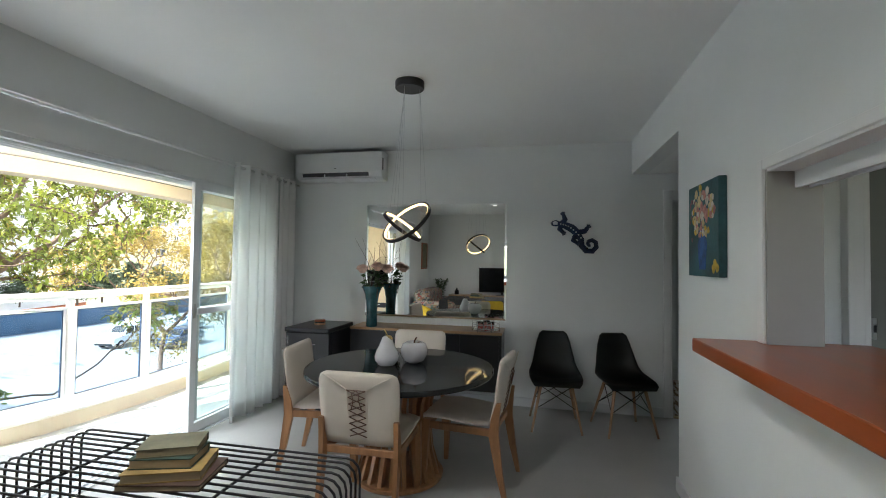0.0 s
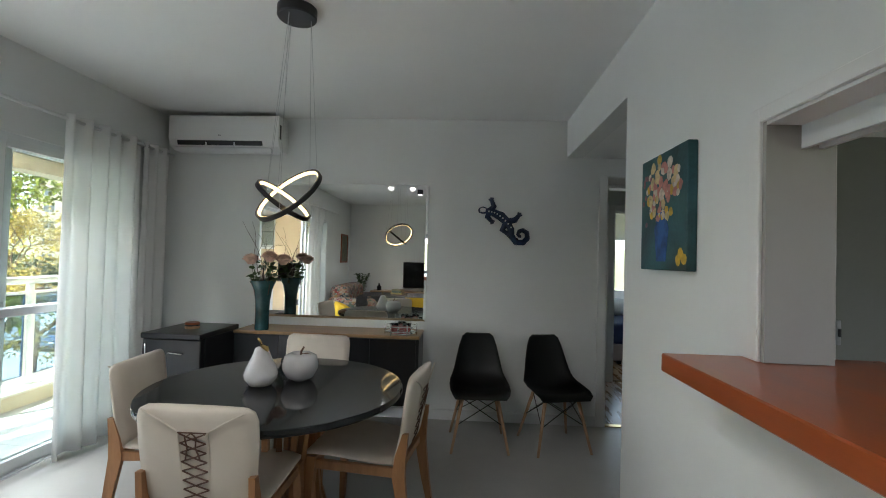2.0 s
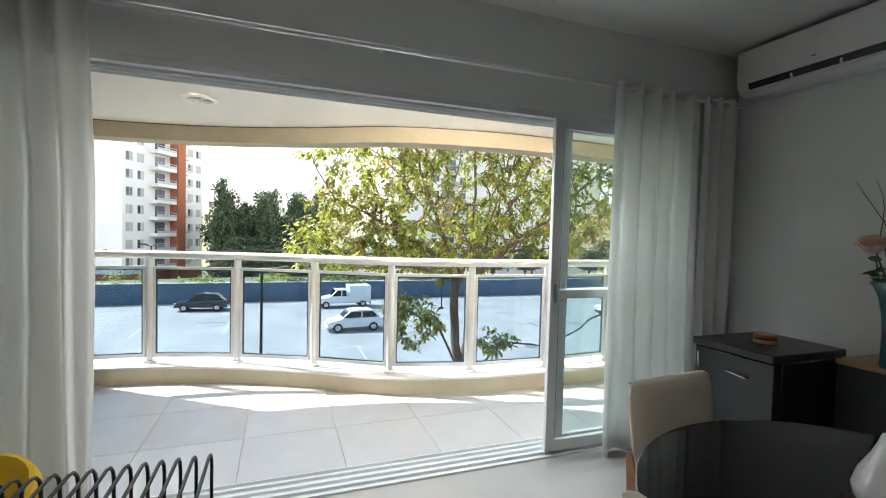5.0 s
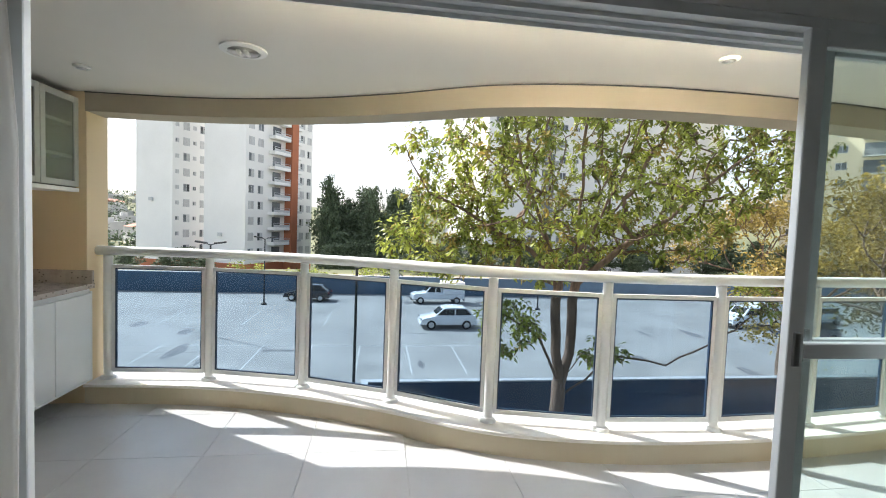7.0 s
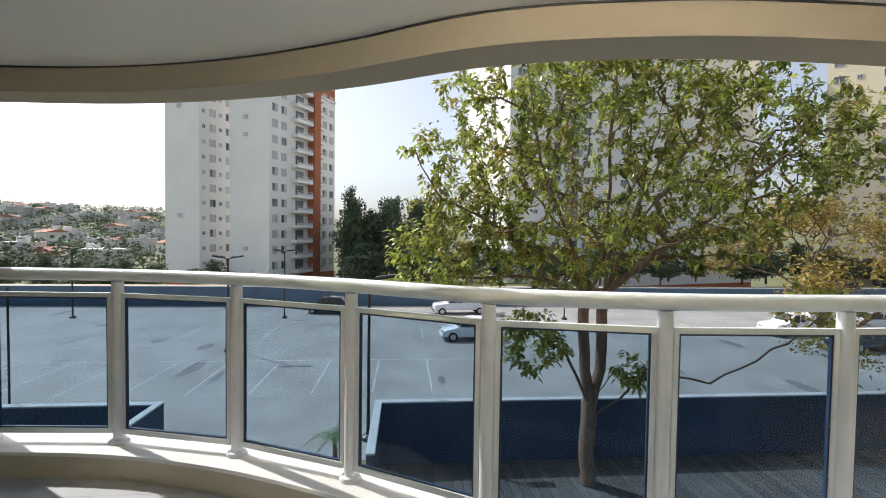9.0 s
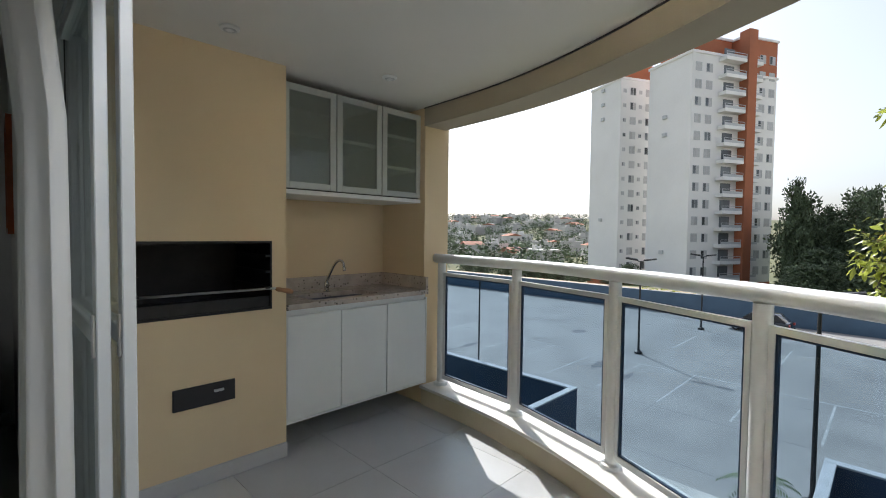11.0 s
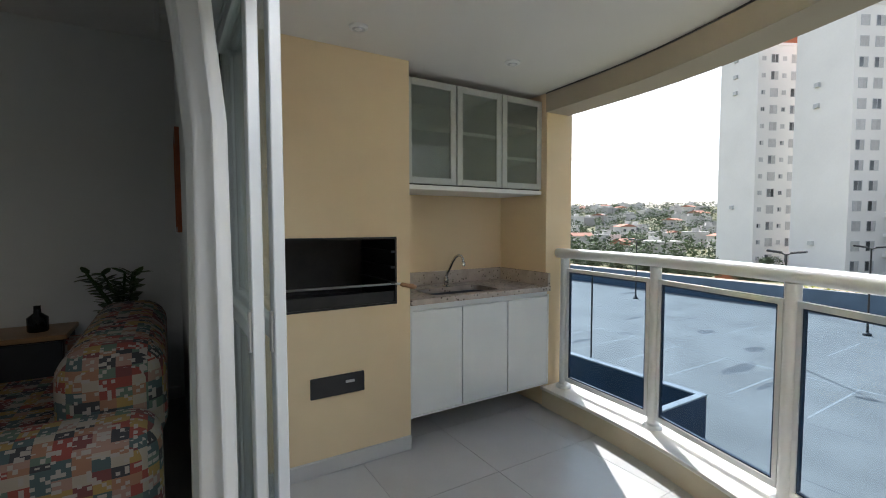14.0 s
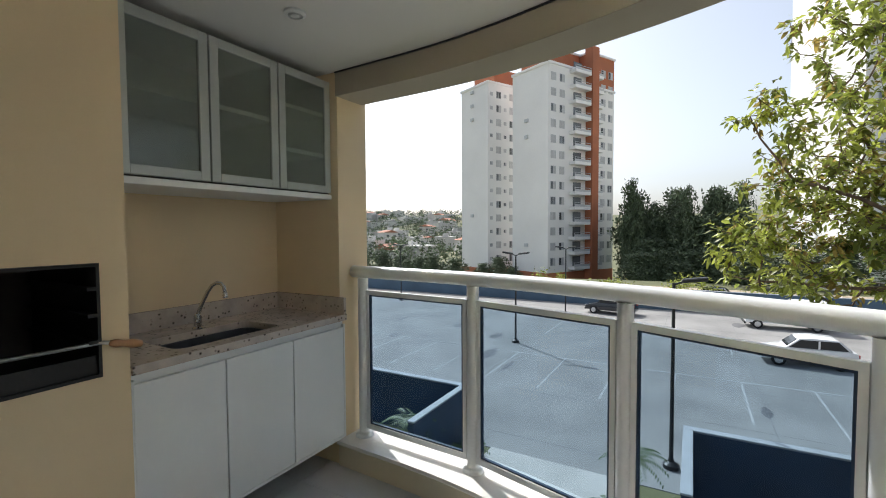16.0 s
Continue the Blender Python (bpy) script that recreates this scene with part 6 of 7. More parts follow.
# board tone lowered to carry the tree's shade over the deck
DECK = mat("shaded_deck_board", (0.085, 0.085, 0.085), 0.85, var=0.25, scale=2, fine=25, island=0.3)
deck = thing("garden_deck", (-11.5, 11.0, G), "grey weathered timber deck in the garden, tree shade put into its tone", "deck", kind="structure")
part("deck_base", bx(-15.3, 2.3, G - 0.2, -8.0, 21, G + 0.01), DARKGAP, deck)
me0 = None
for k in range(72):
    y = 2.4 + k * 0.255
    if me0 is None:
        ob = part("plank", bx(-15.25, y, G + 0.01, -8.05, y + 0.235, G + 0.045), DECK, deck)
        me0 = ob.data
    else:
        ob = new("plank", me0)
        ob.parent = deck
        ob.location = (0, k * 0.255, 0)


def street_lamp(x, y, heads, label):
    d = thing("street_lamp", (x, y, G), label, "street lamp", "parking lot lamps")
    part("base", lathe(bmesh.new(), [(0.22, G), (0.22, G + 0.12), (0.08, G + 0.2), (0.07, G + 0.3)], x, y, 12), LAMPB, d)
    part("pole", tube(bmesh.new(), [(x, y, G + 0.2), (x, y, G + 5.35)], 0.06, 10, taper=0.045), LAMPB, d)
    for s in heads:
        part("arm", tube(bmesh.new(), [(x, y, G + 5.3), (x, y + s * 0.25, G + 5.4)], 0.03, 6), LAMPB, d)
        bm = bx(-0.13, 0.2, -0.05, 0.13, 0.85, 0.06, bevel=0.03)
        if s < 0:
            bmesh.ops.rotate(bm, matrix=Matrix.Rotation(math.pi, 3, "Z"), verts=bm.verts)
        bmesh.ops.rotate(bm, matrix=Matrix.Rotation(radians(8 * s), 3, "X"), verts=bm.verts)
        bmesh.ops.translate(bm, vec=(x, y, G + 5.38), verts=bm.verts)
        part("lamp_head", bm, LAMPB, d, "flat black lamp head")


street_lamp(-28.6, -7.3, (-1, 1), "tall black parking lamp with two heads")
street_lamp(-38.8, -6.8, (-1, 1), "tall black parking lamp with two heads")
street_lamp(-39.0, -22.9, (-1, 1), "tall black parking lamp with two heads")
street_lamp(-17.0, 1.62, (1,), "black lamp pole beside the ramp wall")
street_lamp(-38.0, 16.0, (-1, 1), "tall black parking lamp with two heads")
ts = thing("traffic_sign", (-15.95, -8.63, G), "round traffic sign on a thin pole, seen from behind", "sign")
part("pole", tube(bmesh.new(), [(-15.95, -8.63, G), (-15.95, -8.63, G + 5.2)], 0.03, 8), LAMPB, ts)
part("disc", lathe(bmesh.new(), [(0.26, -0.01), (0.26, 0.01)], 0, 0, 24), LAMPB, ts).matrix_basis = Matrix.Translation((0.0, 0.0, 3.3)) @ Matrix.Rotation(radians(90), 4, "Y")


# cars
def car(x, y, rz, paint, label, kind="hatch"):
    c = thing("car", (0, 0, 0), label, "car", "parked cars")
    L = 3.85 if kind == "hatch" else 4.7
    h = L / 2
    if kind == "hatch":
        low = [(-h, 0.32), (-h + 0.05, 0.62), (-h + 0.2, 0.72), (-h + 1.0, 0.90), (h - 0.55, 0.95), (h - 0.08, 0.92), (h, 0.55), (h - 0.03, 0.30)]
        top = [(-h + 0.95, 0.88), (-h + 1.55, 1.40), (-h + 2.1, 1.47), (h - 0.75, 1.43), (h - 0.2, 0.93)]
        glass = [(-h + 1.12, 0.94), (-h + 1.60, 1.35), (h - 0.78, 1.37), (h - 0.38, 0.96)]
    else:
        low = [(-h, 0.40), (-h + 0.05, 0.78), (-h + 0.25, 0.88), (-h + 1.2, 1.0), (h, 1.0), (h, 0.42)]
        top = [(-h + 1.1, 0.98), (-h + 1.65, 1.62), (-h + 2.55, 1.62), (-h + 2.7, 0.98)]
        glass = [(-h + 1.28, 1.04), (-h + 1.72, 1.54), (-h + 2.45, 1.54), (-h + 2.55, 1.04)]
    bm = prism(bmesh.new(), low, -0.82, 0.82)
    bmesh.ops.bevel(bm, geom=list(bm.edges), offset=0.06, segments=2, affect="EDGES", profile=0.6)
    part("body", bm, paint, c, "", "angle")
    bm = prism(bmesh.new(), top, -0.70, 0.70)
    bmesh.ops.bevel(bm, geom=list(bm.edges), offset=0.07, segments=2, affect="EDGES", profile=0.6)
    part("cabin", bm, paint, c, "", "angle")
    part("side_window", prism(bmesh.new(), glass, -0.712, -0.69), CARGLASS, c, "dark glass")
    part("side_window", prism(bmesh.new(), glass, 0.69, 0.712), CARGLASS, c, "dark glass")
    mid = (glass[1][0] + glass[2][0]) / 2
    for ya in (-0.72, 0.69):
        part("pillar", bx(mid - 0.04, ya, glass[0][1], mid + 0.04, ya + 0.03, glass[1][1]), paint, c)
    (xa, za), (xb, zb) = top[0], top[1]
    bm = bmesh.new()
    v = [bm.verts.new((x2 - 0.02, yy, z2 + 0.015)) for x2, yy, z2 in ((xa + 0.12, -0.6, za + 0.1), (xa + 0.12, 0.6, za + 0.1), (xb - 0.06, 0.55, zb - 0.05), (xb - 0.06, -0.55, zb - 0.05))]
    w = [bm.verts.new(q.co + Vector((0.03, 0, -0.02))) for q in v]
    bm.faces.new(v)
    bm.faces.new(w[::-1])
    for i in range(4):
        bm.faces.new((v[i], w[i], w[(i + 1) % 4], v[(i + 1) % 4]))
    part("windscreen", bm, CARGLASS, c, "dark glass")
    if kind == "pickup":
        part("cargo_box", bx(-h + 2.75, -0.85, 0.85, h, 0.85, 1.95, bevel=0.04), paint, c, "white cargo box")
    for s in (-1, 1):
        part("headlight", bx(-h - 0.005, s * 0.55 - 0.16, 0.58, -h + 0.12, s * 0.55 + 0.16, 0.70, bevel=0.02), CHROME, c, "clear headlight")
        part("tail_light", bx(h - 0.1, s * 0.68 - 0.1, 0.68, h + 0.005, s * 0.68 + 0.1, 0.85, bevel=0.02), REDWAX, c, "red tail light")
        for xx in (-h + 0.72, h - 0.72):
            bm = bmesh.new()
            lathe(bm, [(0.29, -0.1), (0.31, -0.08), (0.31, 0.08), (0.29, 0.1)], 0, 0, 20)
            bmesh.ops.transform(bm, matrix=Matrix.Translation((xx, s * 0.76, 0.31)) @ Matrix.Rotation(radians(90), 4, "X"), verts=bm.verts)
            wh = part("wheel", bm, TYRE, c, "black tyre", "angle")
            bm = bmesh.new()
            lathe(bm, [(0.19, -0.012), (0.19, 0.0), (0.06, 0.012)], 0, 0, 10)
            bmesh.ops.transform(bm, matrix=Matrix.Translation((xx, s * 0.865, 0.31)) @ Matrix.Rotation(radians(-90 * s), 4, "X"), verts=bm.verts)
            part("rim", bm, STEEL, wh, "grey rim")
    part("bumper", boxes((-h - 0.04, -0.75, 0.28, -h + 0.06, 0.75, 0.46), (h - 0.06, -0.75, 0.28, h + 0.04, 0.75, 0.46), bevel=0.03), BLACKP if kind == "pickup" else paint, c)
    c.matrix_basis = pose(x, y, G, 0, 0, rz)
    return c


CARGLASS = mat("car_glass", (0.015, 0.018, 0.02), 0.05, var=0.05, bump=0)
TYRE = mat("tyre", (0.015, 0.015, 0.016), 0.85)
PW = mat("white_car_paint", (0.72, 0.73, 0.74), 0.25, var=0.02, coat=0.6, bump=0)
PB = mat("black_car_paint", (0.015, 0.017, 0.022), 0.2, var=0.05, coat=0.6, bump=0)
PN = mat("dark_blue_car_paint", (0.02, 0.04, 0.08), 0.2, var=0.05, coat=0.6, bump=0)
PS = mat("silver_car_paint", (0.42, 0.45, 0.48), 0.25, 0.5, var=0.05, coat=0.6, bump=0)
car(-31.3, 7.1, 92, PW, "white small hatchback parked in the lot")
car(-41.3, -3.7, 85, PB, "black hatchback parked by the blue wall")
car(-40.9, 7.6, 94, PW, "white pickup with a cargo box", "pickup")
car(-27.8, 31.6, 95, PN, "dark blue hatchback under the trees")
car(-32.0, 30.9, 95, PW, "white pickup under the trees", "pickup")
car(-33.5, 38.5, 95, PS, "silver hatchback under the trees")
car(-51.0, 3.5, 80, PB, "black hatchback on the road")
car(-49.0, 19.5, 88, PS, "silver hatchback on the road")


# trees
def leaf_cloud(rng, pts, per, spread, size, droop=0.5):
    """Many small folded leaves round the given points, as vertices and triangles."""
    n = len(pts) * per
    c = np.repeat(np.array(pts, float), per, axis=0) + rng.normal(0, 1, (n, 3)) * np.array((spread, spread, spread * 0.8))
    d = rng.normal(0, 1, (n, 3))
    d[:, 2] = d[:, 2] * 0.5 - droop
    d /= np.linalg.norm(d, axis=1)[:, None]
    s = np.cross(d, rng.normal(0, 1, (n, 3)))
    s /= np.linalg.norm(s, axis=1)[:, None] + 1e-9
    nm = np.cross(d, s)
    L = (size * rng.uniform(0.7, 1.3, n))[:, None]
    W = L * 0.22
    v = np.stack([c, c + d * L * 0.4 + s * W + nm * W * 0.4, c + d * L, c + d * L * 0.4 - s * W + nm * W * 0.4], axis=1).reshape(-1, 3)
    i = np.arange(n)[:, None] * 4
    f = np.concatenate([i + np.array([0, 1, 2]), i + np.array([0, 2, 3])], axis=0)
    return v, f.tolist()


def tree(x, y, height, seed, label, stems, leafmat, per, size, spread, reach=0.62, depth=5, lean=(0, 0), trunk_r=0.17, first=0.3, low=0, dry=0):
    rng = np.random.default_rng(seed)
    t = thing("tree", (x, y, G), label, "tree", "garden trees")
    wood, tips = bmesh.new(), []

    def grow(p, d, ln, r, lv):
        pts, q, dd = [p], p, d
        for k in range(4):
            dd = (dd + Vector(rng.normal(0, 0.10, 3)) + Vector((0, 0, 0.05))).normalized()
            q = q + dd * ln / 4
            pts.append(q)
        tube(wood, pts, r, 7 if lv < 2 else 5, taper=r * 0.66)
        if lv >= depth:
            tips.append(tuple(q))
            tips.append(tuple(pts[2]))
            return
        if lv >= depth - 1:
            tips.append(tuple(q))
        n = 2 if rng.random() < 0.45 else 3
        a0 = rng.uniform(0, 6.28)
        for k in range(n):
            a = a0 + k * math.tau / n + rng.uniform(-0.4, 0.4)
            o = dd.orthogonal().normalized()
            o2 = dd.cross(o)
            nd = (dd * 0.9 + (o * math.cos(a) + o2 * math.sin(a)) * rng.uniform(0.45, 0.85)).normalized()
            nd.z = nd.z * 0.8 + 0.08
            grow(q, nd.normalized(), (height * 0.2 if lv == 0 else ln) * rng.uniform(0.72, 0.88), r * 0.64, lv + 1)

    for k in range(stems):
        a = k * math.tau / max(stems, 1) + 1.2
        grow(Vector((x + 0.12 * math.cos(a) * (stems > 1), y + 0.16 * math.sin(a) * (stems > 1), G - 0.1)), Vector((0.035 * math.cos(a) + lean[0], 0.035 * math.sin(a) + lean[1], 1)).normalized(), height * first, trunk_r, 0)
    for k in range(low):
        a = rng.uniform(0, 6.28)
        z = G + height * rng.uniform(0.26, 0.42)
        p = Vector((x + 0.15 * math.cos(a), y + 0.15 * math.sin(a), z))
        q = p + Vector((math.cos(a) * 0.9, math.sin(a) * 0.9, rng.uniform(-0.1, 0.5)))
        tube(wood, [p, p.lerp(q, 0.5) + Vector((0, 0, 0.12)), q], 0.035, 5, taper=0.012)
        tips.extend([tuple(q), tuple(p.lerp(q, 0.7)), tuple(q + Vector((0, 0, -0.25)))])
    part("trunk", wood, BARK, t, "grey brown trunk and limbs", True)
    v, f = leaf_cloud(rng, tips, per, spread, size)
    from_arrays("crown", v, f, leafmat, t)["label"] = "drooping green leaves"
    if dry:
        v, f = leaf_cloud(rng, tips[::2], dry, spread, size * 0.9)
        from_arrays("dry_leaves", v, f, LEAFY, t)["label"] = "yellowing leaves"
    return t


def mango_tree(x, y, seed):
    """A forked tree: set limbs, then twigs that each reach from the nearest wood to a point of the crown."""
    rng = np.random.default_rng(seed)
    t = thing("tree", (x, y, G), "spreading green mango tree with a forked trunk", "tree", "garden trees")
    pos, par = [np.array((x, y, G - 0.1))], [-1]

    def limb(start, pts):
        at = start
        for p in pts:
            a, b = pos[at], np.array((x + p[0], y + p[1], p[2]))
            n = max(1, int(np.linalg.norm(b - a) / 0.45))
            for k in range(1, n + 1):
                pos.append(a + (b - a) * k / n + rng.normal(0, 0.035, 3))
                par.append(at)
                at = len(pos) - 1
        return at

    fork = limb(0, [(0.02, -0.04, -4.2), (0, 0.0, -3.2)])
    left = limb(fork, [(0.1, -0.2, -2.2), (0.0, -0.15, -0.2)])
    right = limb(fork, [(-0.1, 0.30, -2.3), (-0.2, 0.5, -0.2)])
    limb(left, [(0.6, -1.2, 0.8), (0.8, -2.9, 1.6), (0.7, -4.2, 2.3), (0.6, -4.9, 3.5)])
    limb(left, [(0.3, -0.9, 1.7), (0.2, -1.7, 3.8), (0.1, -2.0, 6.4)])
    limb(left, [(-0.9, -0.5, 1.6), (-1.6, -1.6, 3.2), (-1.9, -2.9, 4.3)])
    limb(left, [(1.2, 0.2, 1.4), (2.2, 0.6, 3.2), (2.6, 1.2, 5.6)])
    limb(left, [(0.2, -1.8, 0.3), (0.4, -3.6, 0.3), (0.2, -5.2, 0.4)])
    limb(right, [(0.0, 0.4, 2.2), (0.2, 0.3, 4.4), (0.1, 0.6, 7.6)])
    limb(right, [(0.5, 1.5, 1.0), (0.9, 2.7, 1.9), (0.8, 4.1, 3.1), (0.6, 5.6, 4.1), (0.5, 7.0, 4.7)])
    limb(right, [(-0.4, 1.0, 1.8), (-0.5, 1.8, 3.7), (-0.8, 2.7, 6.8)])
    limb(right, [(-1.3, 1.6, 1.2), (-2.2, 3.0, 2.6), (-2.4, 4.0, 4.8)])
    limb(fork - 1, [(0.6, 1.4, -2.2), (0.9, 2.9, -2.4), (1.0, 4.9, -1.3), (0.9, 6.3, -0.2)])
    limb(fork, [(0.5, -0.9, -1.7), (0.7, -1.7, -1.2)])
    limb(fork, [(0.4, 0.6, -2.1), (0.6, 1.0, -1.9)])
    want = []
    lobes = [((0, 0.6, 3.7), (3.4, 5.5, 4.3), 1250), ((0.3, -3.6, 1.2), (1.6, 2.0, 1.5), 150), ((0.6, -4.9, 3.5), (0.5, 0.5, 0.5), 8), ((0.5, -1.9, -1.3), (0.9, 1.0, 0.9), 55), ((0.6, 1.1, -2.0), (0.7, 0.6, 0.6), 26), ((0.5, 6.6, 4.2), (1.2, 1.6, 1.5), 110), ((0.8, 5.8, -0.3), (1.0, 1.2, 0.6), 26), ((0.3, 3.2, 0.9), (0.8, 1.0, 0.5), 16)]
    for c, r, n in lobes:
        got = 0
        while got < n:
            q = rng.uniform(-1, 1, 3)
            d = np.linalg.norm(q)
            if d > 1 or (n > 500 and (d < 0.35 or q[2] < -0.8 + 0.25 * math.sin(3 * q[1] + 2 * q[0]))):
                continue
            got += 1
            want.append(np.array((x, y, 0)) + np.array(c) + q * np.array(r))
    want.sort(key=lambda p: float(np.linalg.norm(p - pos[right])))
    tips, twig = [], []
    for w in want:
        arr = np.array(pos[fork:])
        k = fork + int(np.argmin(np.linalg.norm(arr - w, axis=1) + 0.5 * np.maximum(0, arr[:, 2] - w[2])))
        ln = float(np.linalg.norm(w - pos[k]))
        if ln < 0.2:
            continue
        n, at = max(2, int(ln / 0.35)), k
        side = rng.normal(0, 0.10 * ln, 3) + np.array((0, 0, -0.06 * ln))
        for i in range(1, n + 1):
            f = i / n
            pos.append(pos[k] + (w - pos[k]) * f + side * math.sin(math.pi * f))
            par.append(at)
            at = len(pos) - 1
        tips.append(at)
        twig.append(pos[at] - pos[at - 1])
    load = np.zeros(len(pos))
    for k in tips:
        load[k] = 1
    for k in range(len(pos) - 1, 0, -1):
        load[par[k]] += load[k]
    rad_ = 0.0065 * np.maximum(load, 1) ** 0.48
    kids = collections.defaultdict(list)
    for k in range(1, len(pos)):
        kids[par[k]].append(k)
    verts, faces, stack = [], [], [(0, kids[0][0])]
    while stack:
        a, b = stack.pop()
        chain = [a, b]
        while kids[chain[-1]]:
            ks = sorted(kids[chain[-1]], key=lambda m: -load[m])
            stack.extend((chain[-1], m) for m in ks[1:])
            chain.append(ks[0])
        sg = 9 if rad_[chain[1]] > 0.04 else 4
        prev = None
        for i, k in enumerate(chain):
            d = Vector(pos[chain[min(i + 1, len(chain) - 1)]] - pos[chain[max(i - 1, 0)]]).normalized()
            o = (Vector((0.9, 0.1, 0.2)) - d * d.dot(Vector((0.9, 0.1, 0.2)))).normalized()
            o2, r = d.cross(o), rad_[chain[1]] if i == 0 else rad_[k]
            base = len(verts)
            for j in range(sg):
                a_ = j * math.tau / sg
                verts.append(Vector(pos[k]) + (o * math.cos(a_) + o2 * math.sin(a_)) * r)
            if prev is not None:
                for j in range(sg):
                    faces.append((prev + j, prev + (j + 1) % sg, base + (j + 1) % sg, base + j))
            prev = base
    from_arrays("trunk", verts, faces, BARK, t, True)["label"] = "grey brown trunk and limbs"

    def rosettes(at, aim, per, size):
        """Tufts of long leaves that fan from a twig's end and hang."""
        n = len(at) * per
        c = np.repeat(np.array(at), per, axis=0) - np.repeat(np.array(aim), per, axis=0) * rng.uniform(-0.3, 1.2, n)[:, None] + rng.normal(0, 0.06, (n, 3))
        d = rng.normal(0, 1, (n, 3)) + np.repeat(np.array(aim), per, axis=0) * 1.2
        d[:, 2] = d[:, 2] * 0.6 - 0.25
        d /= np.linalg.norm(d, axis=1)[:, None]
        s_ = np.cross(d, np.array((0, 0, 1.0)) + rng.normal(0, 0.45, (n, 3)))
        s_ /= np.linalg.norm(s_, axis=1)[:, None] + 1e-9
        nm = np.cross(s_, d)
        L = (size * rng.uniform(0.6, 1.25, n))[:, None]
        W, sag = L * 0.21, np.array((0, 0, 1.0)) * L * rng.uniform(0.05, 0.45, n)[:, None]
        ring = [c, c + d * L * 0.4 + s_ * W + nm * W * 0.35 - sag * 0.2, c + d * L * 0.75 + s_ * W * 0.7 - sag * 0.6, c + d * L - sag, c + d * L * 0.75 - s_ * W * 0.7 - sag * 0.6, c + d * L * 0.4 - s_ * W + nm * W * 0.35 - sag * 0.2, c + d * L * 0.45 - sag * 0.22]
        v = np.stack(ring, axis=1).reshape(-1, 3)
        i = np.arange(n)[:, None] * 7
        f = np.concatenate([i + np.array(q) for q in ((0, 1, 6), (1, 2, 6), (2, 3, 6), (3, 4, 6), (4, 5, 6), (5, 0, 6))], axis=0)
        return v, f.tolist()

    twig = [w / max(np.linalg.norm(w), 1e-6) * 0.3 for w in twig]
    pos = np.array(pos)
    old = [k for k in range(len(tips)) if rng.random() < 0.22]
    live = [k for k in range(len(tips)) if k not in set(old) or rng.random() < 0.5]
    v, f = rosettes([pos[tips[k]] for k in live], [twig[k] for k in live], 19, 0.19)
    from_arrays("crown", v, f, LEAF, t)["label"] = "drooping green leaves"
    mid = [k for k in range(0, len(tips), 2)]
    v, f = rosettes([pos[par[tips[k]]] for k in mid], [twig[k] for k in mid], 9, 0.16)
    from_arrays("inner_leaves", v, f, LEAF, t)["label"] = "shorter green leaves along the twigs"
    v, f = rosettes([pos[tips[k]] for k in old], [twig[k] for k in old], 15, 0.17)
    from_arrays("dry_leaves", v, f, LEAFY, t)["label"] = "yellowing leaves"
    return t


mango_tree(-13.9, 7.88, 11)
tree(-17.5, 19.0, 10.4, 23, "smaller yellowing tree beside the wall", 1, LEAFY, 44, 0.17, 0.34, depth=5, trunk_r=0.15, first=0.33, low=4)
tree(-12.0, 18.0, 10.0, 31, "bushy tree with yellowing leaves", 1, LEAFY, 40, 0.17, 0.32, depth=5, trunk_r=0.14, first=0.33, lean=(-0.1, 0.05), low=4)

# palms and shrubs in the garden
PALM = mat("palm_leaf", (0.07, 0.12, 0.03), 0.5, var=0.2, scale=2)


def palm(x, y, h, s, seed):
    rng = random.Random(seed)
    p = thing("palm", (x, y, G), "small garden palm with arching fronds", "palm", "garden palms")
    part("trunk", tube(bmesh.new(), [(x, y, G), (x + 0.04, y, G + h)], 0.09, 8, taper=0.06), BARK, p)
    bm = bmesh.new()
    for k in range(13):
        a = k * 2.4
        el = rng.uniform(0.3, 1.2)
        prev = None
        for j in range(15):
            t = j / 14
            q = Vector((x + 0.04 + s * t * math.cos(a) * math.cos(el * (1 - 0.3 * t)), y + s * t * math.sin(a) * math.cos(el * (1 - 0.3 * t)), G + h + s * (math.sin(el) * t - 0.75 * t * t)))
            if prev is not None:
                d = (q - prev).normalized()
                sd = d.cross(Vector((0, 0, 1))).normalized()
                for sg in (-1, 1):
                    leaf_verts(bm, q, (d * 0.6 + sd * sg - Vector((0, 0, 0.25))).normalized(), Vector((0, 0, 1)), s * 0.28 * (1 - 0.6 * t), 0.035)
            prev = q
    part("fronds", bm, PALM, p)


for i, (x, y, h, s) in enumerate(((-14.6, 0.9, 1.2, 0.9), (-13.2, 0.6, 0.5, 0.8), (-14.4, -3.7, 0.4, 0.9), (-12.9, -3.8, 0.4, 0.8), (-13.3, -4.85, 1.45, 1.0))):
    palm(x, y, h, s, i)

# dark woods behind the lot
rngw = np.random.default_rng(7)
blob = []
for k in range(150):
    h = rngw.uniform(0.25, 1.0)
    a = rngw.uniform(0, 6.28)
    r = 0.24 * math.sqrt(rngw.random()) * (1.15 - 0.75 * abs(h - 0.55) / 0.5) * (1 + 0.5 * math.sin(5 * h + 3 * a))
    blob.append((r * math.cos(a), r * math.sin(a), h))
WV, WF = leaf_cloud(rngw, blob, 26, 0.035, 0.055, 0.1)
CROWN = None
TR_ME = None


